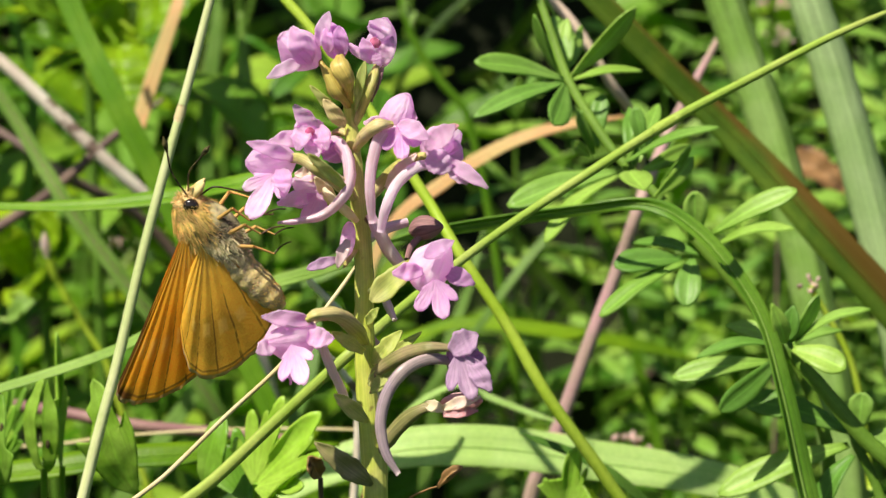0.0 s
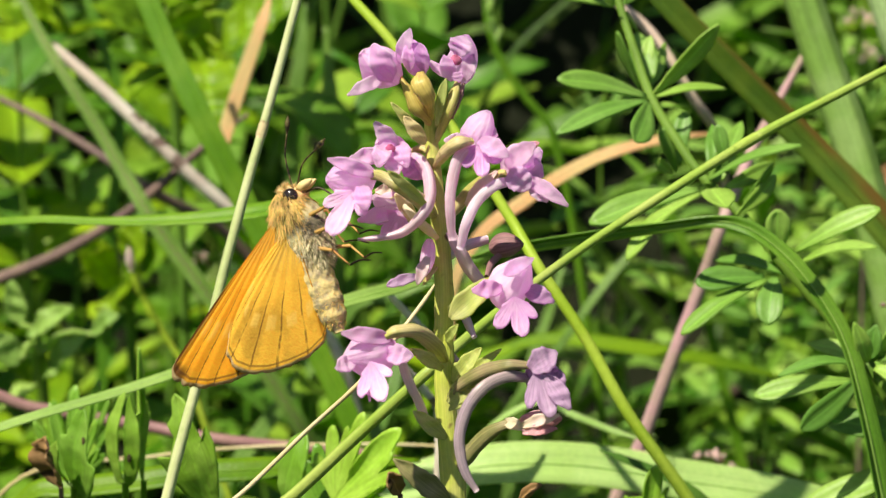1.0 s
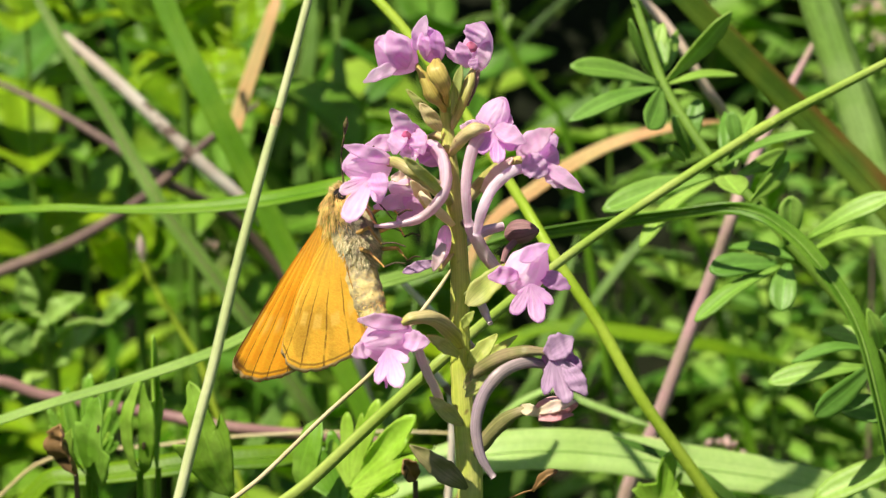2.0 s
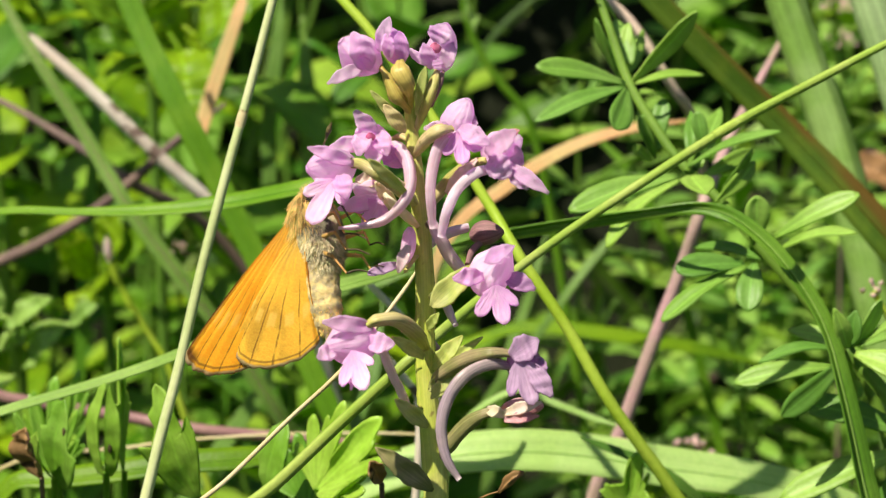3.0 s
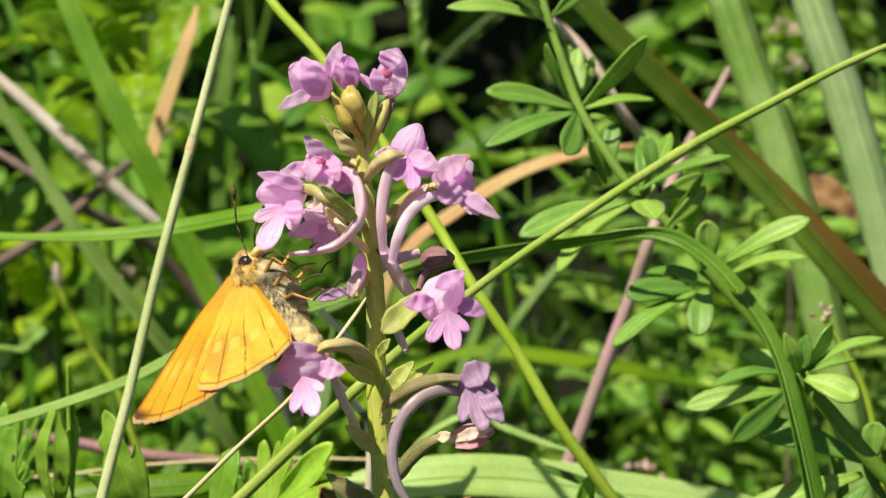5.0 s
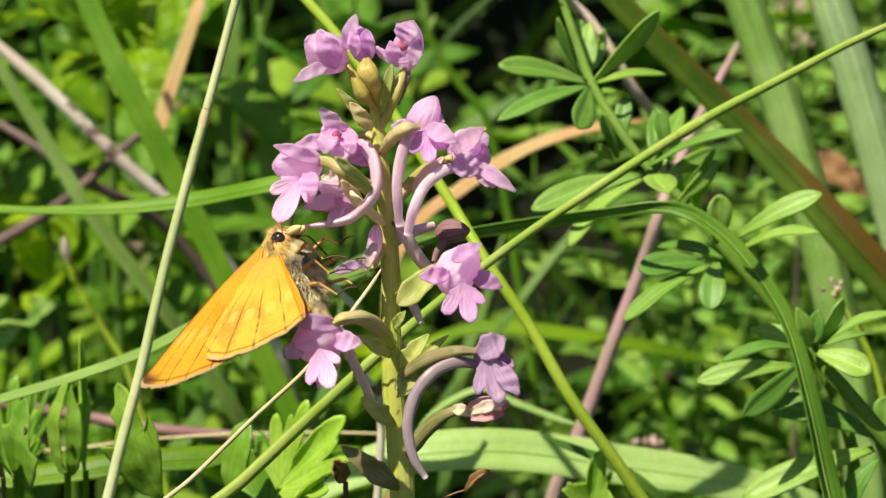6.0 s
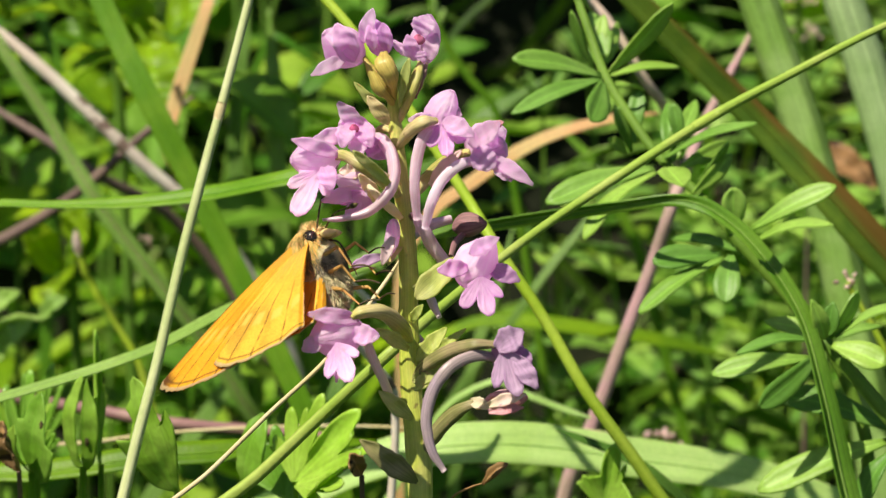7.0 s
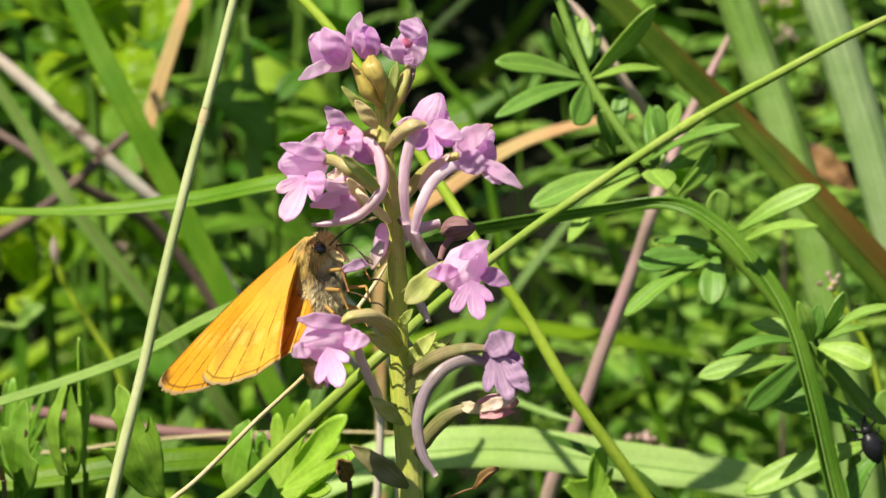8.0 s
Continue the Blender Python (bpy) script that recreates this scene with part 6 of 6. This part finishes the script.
def plant_bank(kinds, count, seed, x0, x1, y0, y1, low, high):
    """Sets count plants on the bank, turned and leaning at random, with their tips between two heights."""
    rng = random.Random(seed)
    done = 0
    while done < count:
        x, y, top = rng.uniform(x0, x1), rng.uniform(y0, y1), rng.uniform(low, high)
        shade = (-0.002 < x < 0.030 or -0.036 < x < -0.022) and 0.225 < top < 0.3
        shade = shade or (-0.002 < x < 0.022 and top < 0.3)
        if shade:   # the dark hollows stay open
            continue
        if 0.022 <= x < 0.044 and top < 0.24:   # low plants leave the hollow beside the orchid free
            x += 0.036
        pick = kinds[done % len(kinds)]
        m = pose(x, y, top - 0.2, rng.uniform(-9, 9), rng.uniform(-9, 9), rng.uniform(0, 360))
        if done < len(kinds):
            pick.matrix_basis = m
        else:
            copy_thing(pick, m)
        done += 1


plant_bank([bank_bedstraw(k) for k in (31, 32, 33)], 22, 41, 0.004, 0.10, 0.19, 0.30, 0.195, 0.275)
plant_bank([bank_herb(k) for k in (51, 52, 53)], 20, 42, -0.10, 0.0, 0.21, 0.30, 0.195, 0.275)
plant_bank([bank_herb(k) for k in (56, 57)], 7, 44, 0.030, 0.10, 0.22, 0.30, 0.18, 0.24)
# tall herbs added with their leaves above the view, to shade the hollow
plant_bank([bank_herb(k) for k in (54, 55)], 18, 43, -0.10, 0.0, 0.35, 0.42, 0.335, 0.42)
stuff("bank_leaves", patch(1600, 3, in_zone(-0.22, 0.22, 0.25, 0.46, 0.0, 0.03), lambda r: 0.009 + 0.018 * r.random() ** 2, (0.42, OVAL), sprawl(0.2)), HERB,
      "low mixed green leaves covering the bank", "leaves")
stuff("bank_bedstraw_tangle", patch(700, 4, in_zone(0.0, 0.14, 0.24, 0.42, 0.0, 0.05), lambda r: r.uniform(0.010, 0.018), (0.28, LANCE), sprawl(0.4)), BEDSTRAW,
      "tangle of narrow light green bedstraw leaves", "leaves")
stuff("shade_leaves", patch(500, 5, in_zone(-0.14, -0.02, 0.22, 0.42, 0.0, 0.05), lambda r: 0.008 + 0.014 * r.random() ** 2, (0.45, OVAL), sprawl(0.25)), HERB,
      "small oval herb leaves in half shade", "leaves")
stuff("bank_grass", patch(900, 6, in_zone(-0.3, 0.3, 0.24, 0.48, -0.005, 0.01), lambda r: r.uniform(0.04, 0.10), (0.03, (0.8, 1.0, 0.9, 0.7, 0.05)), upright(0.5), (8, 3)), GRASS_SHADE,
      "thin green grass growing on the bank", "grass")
def in_hollow(rng):
    x, y = rng.uniform(-0.03, 0.045), rng.uniform(0.34, 0.47)
    return Vector((x, y, ground_height(x, y) - 0.003))


# darkened grass tone imitates the hollow's shade
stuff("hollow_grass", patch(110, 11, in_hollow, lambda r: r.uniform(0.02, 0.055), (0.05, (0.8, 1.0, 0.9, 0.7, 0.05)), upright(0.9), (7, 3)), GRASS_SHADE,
      "sparse grass in the hollow of the bank, its colour darkened for shade", "grass")
stuff("verge_grass", patch(5000, 7, in_zone(-0.7, 0.7, -0.55, 0.2, -0.004, 0.0), lambda r: r.uniform(0.05, 0.14), (0.03, (0.8, 1.0, 0.9, 0.7, 0.05)), upright(0.45), (6, 3)), GRASS,
      "short green grass on the verge", "grass")
stuff("leaf_litter", patch(900, 8, in_zone(-0.3, 0.3, 0.0, 0.46, 0.0, 0.004), lambda r: r.uniform(0.008, 0.02), (0.5, OVAL), sprawl(0.0, 0.1)), LEAF_WASTE,
      "brown dead leaves on the soil", "leaf litter")
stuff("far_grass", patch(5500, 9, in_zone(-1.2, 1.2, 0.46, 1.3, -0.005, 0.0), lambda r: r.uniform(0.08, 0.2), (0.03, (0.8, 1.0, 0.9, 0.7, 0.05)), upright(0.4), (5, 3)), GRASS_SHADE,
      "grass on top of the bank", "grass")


def round_about(rng):
    """A place in the meadow round the verge."""
    x, y = rng.uniform(-4.0, 4.0), rng.uniform(-4.0, 4.0)
    if abs(x) < 0.75 and -0.6 < y < 1.3:
        return None
    return Vector((x, y, ground_height(x, y) - 0.005))


stuff("meadow_grass", patch(24000, 10, round_about, lambda r: r.uniform(0.10, 0.28), (0.035, (0.8, 1.0, 0.9, 0.7, 0.05)), upright(0.35), (5, 3)), GRASS_SHADE,
      "long green meadow grass round the verge", "grass")


# ---- the butterfly; built with its head up, legs to +x, wings folded to -x ----
BUTTERFLY = thing("skipper_butterfly", (0, 0, 0), "orange skipper butterfly with folded wings feeding on the orchid", "butterfly")


def wing(name, root, edge, spread, sway, material, label):
    """edge: the margin from the rear to the leading edge, in the wing's plane; root: where it joins the body."""
    bm = bmesh.new()
    rows = []
    rng = random.Random(int(spread * 100) + 7)
    n, m = 26, 91
    hind = name == "hindwing"
    jag = [1 - 0.03 * abs(noise.noise(Vector((j * 0.23, spread * 3, 1.7)))) + rng.uniform(-0.003, 0.003) for j in range(m)]
    turn, sign = radians(sway), (-1 if spread < 0 else 1)
    for i in range(n):
        s = i / (n - 1)
        row = []
        for j in range(m):
            u = j / (m - 1)
            x = u * (len(edge) - 1)
            k = min(int(x), len(edge) - 2)
            e = x - k
            px, pz = (edge[k][q] * (1 - e) + edge[k + 1][q] * e for q in (0, 1))
            reach = s * (jag[j] if s > 0.97 else 1.0)
            dx, dz = (px - root[0]) * reach, (pz - root[1]) * reach
            dx, dz = dx * math.cos(turn) + dz * math.sin(turn), dz * math.cos(turn) - dx * math.sin(turn)
            # veins stand up as ridges, the sheet sags between them and curls a little at the fringe
            pleat = 0.06 * math.cos(2 * math.pi * u * (8 if hind else 9)) * s * (1 - 0.4 * s) + 0.09 * noise.noise(Vector((u * 5, s * 3, spread))) * s
            # the inner edge of a hindwing folds outward
            pleat += sign * (0.9 * max(0.0, 1 - u / 0.13) - 0.35 * max(0.0, 1 - abs(u - 0.13) / 0.035)) * s if hind else 0.0
            out = spread * s + (-1.5 if spread < 0 else 0.2) * (1 - s) + sign * (0.0 + 0.35 * math.sin(math.pi * s))
            row.append(Vector((root[0] + dx, out + pleat, root[1] + dz)) * 0.001)
        rows.append(row)
    skin(bm, rows, thick=0.00006)
    return part(name, bm, material, BUTTERFLY, label, pivot=Vector((root[0], 0, root[1])) * 0.001)


FORE_EDGE = ((-1.0, -9.2), (-3.2, -11.4), (-5.6, -12.5), (-8.0, -13.0), (-9.8, -12.9), (-10.9, -12.3), (-11.2, -11.7), (-10.9, -11.0), (-10.4, -10.3))
HIND_EDGE = ((2.6, -5.6), (3.1, -7.6), (2.9, -9.0), (1.6, -10.2), (-0.3, -11.1), (-2.2, -11.6), (-3.9, -11.7), (-5.1, -11.2), (-5.8, -10.0), (-5.6, -8.4), (-5.1, -6.6), (-4.3, -4.6), (-3.1, -2.6))


def build_butterfly():
    fore_near = wing("forewing", (-0.6, 1.9), FORE_EDGE, -0.12, 0, FORE, "orange forewing with a dark tip edge")
    near = wing("hindwing", (0.4, 0.9), HIND_EDGE, -0.5, 0, HIND, "tawny orange hindwing with pale spots")
    fore_far = wing("forewing", (-0.6, 1.9), [(x * 0.9, z * 0.9) for x, z in FORE_EDGE], 0.12, 0, FORE, "orange forewing with a dark tip edge")
    far = wing("hindwing", (0.4, 0.9), [(x * 0.96, z * 0.82) for x, z in HIND_EDGE], 0.4, -2, HIND, "tawny orange hindwing with pale spots")
    axis = Vector((0.405, 0, -0.914))
    bm = bmesh.new()
    bulb(bm, Vector((-0.1, 0, 3.4)), Vector((2.6, 0, -3.4)), 4.3, 0.9, 0.9, 2, 0.04, n=18, seg=18)
    chest = part("thorax", bm, CHEST, BUTTERFLY, "olive-grey haired thorax")
    bm = bmesh.new()
    fur(bm, (1.4, 0, -0.2), axis, 6.0, 1.8, 4600, 0.62, 1.25, 21, thin=0.033, tuft=1.1)
    part("fur", bm, FUR_GREY, chest, "grey-yellow hairs")
    bm = bmesh.new()
    fur(bm, (0.1, 0, 1.5), axis, 4.8, 1.9, 4400, 1.0, 1.7, 22, thin=0.035, tuft=0.8)
    part("fur", bm, FUR_TAWNY, chest, "tawny hairs")
    bm = bmesh.new()
    pts = [Vector((1.5, 0, -2.0)) + Vector((0.405, 0, -0.914)) * k for k in (0, 1.8, 3.6, 5.2, 6.6)]
    tube(bm, pts, [1.4, 1.5, 1.4, 1.15, 0.45], n=40, seg=16)
    for v in bm.verts:
        s = (v.co - Vector((0.0015, 0, -0.002))).dot(axis)
        v.co += (v.co - (Vector((0.0015, 0, -0.002)) + axis * s)) * 0.03 * math.sin(s * 5200)
    belly = part("abdomen", bm, BELLY, BUTTERFLY, "banded tawny abdomen", pivot=Vector((0.0015, 0, -0.002)))
    bm = bmesh.new()
    fur(bm, Vector((1.5, 0, -2.0)) + axis * 3.2 - Vector((1.5, 0, -2.0)), axis, 6.0, 1.3, 1300, 0.28, 1.0, 23)
    part("fur", bm, FUR_TAWNY, belly, "short tawny hairs")

    # head, turned about its neck
    neck = Vector((-0.0001, 0, 0.0027))
    bm = bmesh.new()
    bulb(bm, Vector((0.0, 0, 1.9)), Vector((-0.2, 0, 4.3)), 2.7, 1.05, 0.95, 2, 0.03, n=14, seg=16)
    head = part("head", bm, FUR_PALE, BUTTERFLY, "pale tawny furred head", pivot=neck)

    def on_head(name, bm, material, label=""):
        bmesh.ops.translate(bm, verts=bm.verts, vec=-neck)
        return part(name, bm, material, head, label)
    for y in (-1.02, 1.02):
        bm = bmesh.new()
        bmesh.ops.create_uvsphere(bm, u_segments=18, v_segments=12, radius=0.0007, matrix=Matrix.Translation(Vector((0.05, y, 3.3)) * 0.001) @ Matrix.Diagonal((1, 0.7, 1, 1)))
        for f in bm.faces:
            f.smooth = True
        on_head("eye", bm, EYE, "glossy black compound eye")
    bm = bmesh.new()
    fur(bm, (-0.15, 0, 3.2), (0, 0, 1), 2.2, 1.15, 1100, 0.5, 0.4, 24)
    on_head("fur", bm, FUR_PALE)
    for y, tip in ((-0.6, Vector((-0.4, -1.6, 8.6))), (0.6, Vector((2.2, -1.4, 7.4)))):
        root = Vector((0.0, y, 4.1))
        bm = bmesh.new()
        mid = root.lerp(tip, 0.5) + Vector((-0.4, 0, 0.3))
        tube(bm, [root, mid, tip], [0.09, 0.08, 0.085], n=18, seg=6)
        way = (tip - mid).normalized()
        tube(bm, [tip - way * 0.2, tip + way * 0.8, tip + way * 1.5], [0.09, 0.24, 0.06], n=10, seg=8)
        on_head("antenna", bm, ANTENNA, "black clubbed antenna")
    for y in (-0.45, 0.45):
        bm = bmesh.new()
        bulb(bm, Vector((0.4, y, 3.9)), Vector((1.7, y, 4.9)), 0.8, n=8, seg=8)
        on_head("palp", bm, FUR_PALE, "furry palp")
    bm = bmesh.new()
    tube(bm, [(0.9, 0, 3.7), (2.2, -0.2, 4.2), (3.6, -0.2, 3.6), (5.0, 0.3, 2.6)], [0.1, 0.09, 0.08, 0.05], n=16, seg=6)
    on_head("proboscis", bm, LEG_DARK, "thin black proboscis")
    # legs: thigh tawny, shank and foot dark
    for root, knee, ankle, foot in (
            ((1.2, -1.0, 1.4), (3.4, -1.6, 2.4), (4.4, -1.0, 0.8), (6.4, -0.4, 0.6)), ((1.2, 1.0, 1.4), (3.2, 1.6, 2.9), (4.8, 1.2, 2.0), (6.6, 0.6, 2.4)),
            ((1.9, -1.1, 0.1), (4.0, -1.8, 0.8), (5.0, -1.3, -0.5), (7.0, -0.6, -0.6)), ((1.9, 1.1, 0.1), (4.2, 1.9, 1.2), (5.4, 1.4, 0.2), (7.4, 0.7, 0.4)),
            ((2.4, -1.0, -1.0), (4.2, -1.9, -1.2), (5.6, -1.5, -2.4), (7.2, -0.8, -2.0)), ((2.4, 1.0, -1.0), (4.4, 1.9, -0.8), (5.8, 1.5, -1.8), (7.6, 0.8, -1.4))):
        bm = bmesh.new()
        tube(bm, [root, knee], [0.2, 0.15], n=8, seg=8)
        limb = part("leg", bm, LEG, BUTTERFLY, "tawny thigh and dark foot")
        bm = bmesh.new()
        tube(bm, [knee, ankle], [0.12, 0.08], n=8, seg=6)
        part("shank", bm, LEG, limb)
        bm = bmesh.new()
        tube(bm, [ankle, Vector(ankle).lerp(Vector(foot), 0.5) + Vector((0, 0, 0.2)), foot], [0.09, 0.08, 0.06], n=10, seg=6)
        part("foot", bm, LEG_DARK, limb)
    return head, belly, (fore_near, fore_far), (near, far)


HEAD, ABDOMEN, FOREWINGS, HINDWINGS = build_butterfly()

# ---- a small black weevil; built with its snout up ----
WEEVIL = thing("black_weevil", (0, 0, 0), "small glossy black weevil climbing a bedstraw leaf", "beetle")


def build_weevil():
    bm = bmesh.new()
    bulb(bm, Vector((0.1, 0, 1.5)), Vector((0, 0, -2.6)), 2.6, 0.85, 0.85, 6, 0.02, n=16, seg=18)
    part("wing_case", bm, BEETLE, WEEVIL)
    bm = bmesh.new()
    bulb(bm, Vector((0.1, 0, 1.1)), Vector((0.15, 0, 2.6)), 1.5, 0.9, 0.8, 2, 0.03, n=10, seg=12)
    part("thorax", bm, BEETLE, WEEVIL)
    bm = bmesh.new()
    tube(bm, [(0.1, 0, 2.2), (0.2, -0.3, 3.0), (0.5, -0.8, 3.7)], [0.5, 0.3, 0.16], n=10, seg=8)
    part("snout", bm, BEETLE, WEEVIL)
    for x in (-1, 1):
        for z, reach in ((1.8, 1.1), (0.9, 0.4), (0.0, -0.6)):
            bm = bmesh.new()
            tube(bm, [(x * 0.6, 0.2, z), (x * 1.5, -0.2, z + reach * 0.6), (x * 1.7, 0.8, z + reach), (x * 2.0, 1.5, z + reach * 1.4)], [0.16, 0.14, 0.1, 0.06], n=12, seg=6)
            part("leg", bm, BEETLE, WEEVIL)
        bm = bmesh.new()
        tube(bm, [(0.4, -0.5, 3.2), (x * 0.9, -0.9, 3.6), (x * 1.6, -0.8, 4.2)], [0.07, 0.06, 0.1], n=10, seg=6)
        part("antenna", bm, BEETLE, WEEVIL)
    for piece in WEEVIL.children:
        piece.data.transform(Matrix.Scale(0.8, 4))


build_weevil()


# ---- what moves ----
def motions():
    tilt = pose(0, 0, 0, -12)
    walk(BUTTERFLY, [(t, pose(x, y, z) @ tilt @ pose(0, 0, 0, rx, ry, rz)) for t, x, y, z, rx, ry, rz in (
        (0, -0.01575, -0.00250, 0.27920, 20.0, -15.0, -4.0),
        (0.5, -0.01611, -0.00246, 0.27806, 15.8, -12.4, -23.1),
        (0.6, -0.01600, -0.00240, 0.27850, 13.5, -10.5, -23.0),
        (0.72, -0.01500, -0.00195, 0.28060, 1.5, -1.0, -18.0),
        (1, -0.01485, -0.00189, 0.28072, -0.1, -0.2, -17.6),
        (1.1, -0.01480, -0.00189, 0.28070, 0.0, -1.5, -18.5),
        (1.2, -0.01377, -0.00198, 0.28029, 1.5, -12.3, -27.0),
        (2.5, -0.01194, -0.00212, 0.27966, -3.5, 9.5, -34.5),
        (3, -0.01194, -0.00211, 0.27967, -5.7, 7.1, -34.9),
        (3.5, -0.01189, -0.00214, 0.27956, -4.6, 7.2, -34.1),
        (4, -0.01185, -0.00205, 0.27997, -9.4, -4.5, -35.0),
        (4.5, -0.01156, -0.00209, 0.27977, -19.8, -1.3, -35.6),
        (5, -0.01166, -0.00275, 0.27669, -0.1, -23.2, -31.8),
        (5.2, -0.01160, -0.00277, 0.27660, -0.1, -22.5, -31.6),
        (6.3, -0.01068, -0.00288, 0.27606, -1.9, -7.0, -30.3),
        (6.5, -0.01060, -0.00289, 0.27601, -2.0, -5.9, -30.2),
        (7, -0.01029, -0.00293, 0.27584, -3.5, -0.4, -30.0),
        (7.5, -0.01011, -0.00290, 0.27596, -2.7, 3.1, -30.1),
        (8, -0.00958, -0.00292, 0.27587, -0.5, 21.7, -30.0),
    )])
    walk(HEAD, [(t, pose(-0.0001, 0, 0.0027, 0, turn, 0)) for t, turn in ((0.0, 0), (1.2, 5), (2.5, 15), (4.5, 20), (6.3, 25), (7.0, 30), (8.0, 48))])
    walk(ABDOMEN, [(t, pose(0.0015, 0, -0.002, 0, turn, 0)) for t, turn in ((0.0, -6), (0.5, -4), (1.0, 0), (1.2, -20), (1.7, -8), (2.5, 2), (4.0, 0), (5.2, 4), (6.5, 6), (7.5, 6), (8.0, 2))])
    swing = [(t, pose(x, y, z, rx, ry, rz)) for t, x, y, z, rx, ry, rz in (
        (0, 0.00000, 0.00000, 0.00000, 0.0, 0.0, 0.0),
        (0.5, 0.00000, 0.00000, 0.00000, 0.0, 0.0, 0.0),
        (1, 0.00000, 0.00000, 0.00000, 0.0, 0.0, 0.0),
        (1.2, 0.00000, 0.00000, 0.00000, 0.0, 0.0, 0.0),
        (2.5, 0.00000, 0.00000, 0.00000, 0.0, 0.0, 0.0),
        (4.5, 0.00000, 0.00000, 0.00000, 0.0, 0.0, 0.0),
        (5, -0.00088, -0.00080, 0.00065, -42.2, 2.7, 28.6),
        (6.5, 0.00009, -0.00101, 0.00093, -48.4, -10.5, 6.9),
        (7, 0.00044, -0.00095, 0.00111, -41.3, -9.8, -7.4),
        (7.5, 0.00021, -0.00102, 0.00089, -44.8, -16.4, -5.7),
        (8, -0.00037, -0.00070, 0.00069, -24.5, -16.2, -21.1),
    )]
    for forewing in FOREWINGS:
        walk(forewing, [(t, m @ pose(-0.0006, 0, 0.0019)) for t, m in swing])
    slide = {0.0: -7, 0.5: -5, 1.2: -6}
    swivel = {0.0: 8, 0.5: 10, 1.0: 4, 1.2: 6}
    near, far = HINDWINGS
    walk(near, [(t, m @ pose(0.0004, 0, 0.0009, 0, slide.get(t, 0), swivel.get(t, 0))) for t, m in swing])
    walk(far, [(t, m @ pose(0.0004, 0, 0.0009, 0, slide.get(t, 0), 0)) for t, m in swing])
    walk(WEEVIL, [(t, pose(x, y, z) @ tilt @ pose(0, 0, 0, 0, turn, 0)) for t, x, y, z, turn in (
        (0, 0.06222, 0.04073, 0.26000, 60),
        (5.0, 0.05999, 0.04062, 0.25945, 60),
        (6.8, 0.05218, 0.03980, 0.25564, 40),
        (7.4, 0.04683, 0.03899, 0.25182, 15),
        (7.6, 0.04583, 0.03844, 0.24920, 2),
        (7.8, 0.04471, 0.03846, 0.24931, -12),
        (8.0, 0.04471, 0.03848, 0.24942, -22),
    )])


motions()
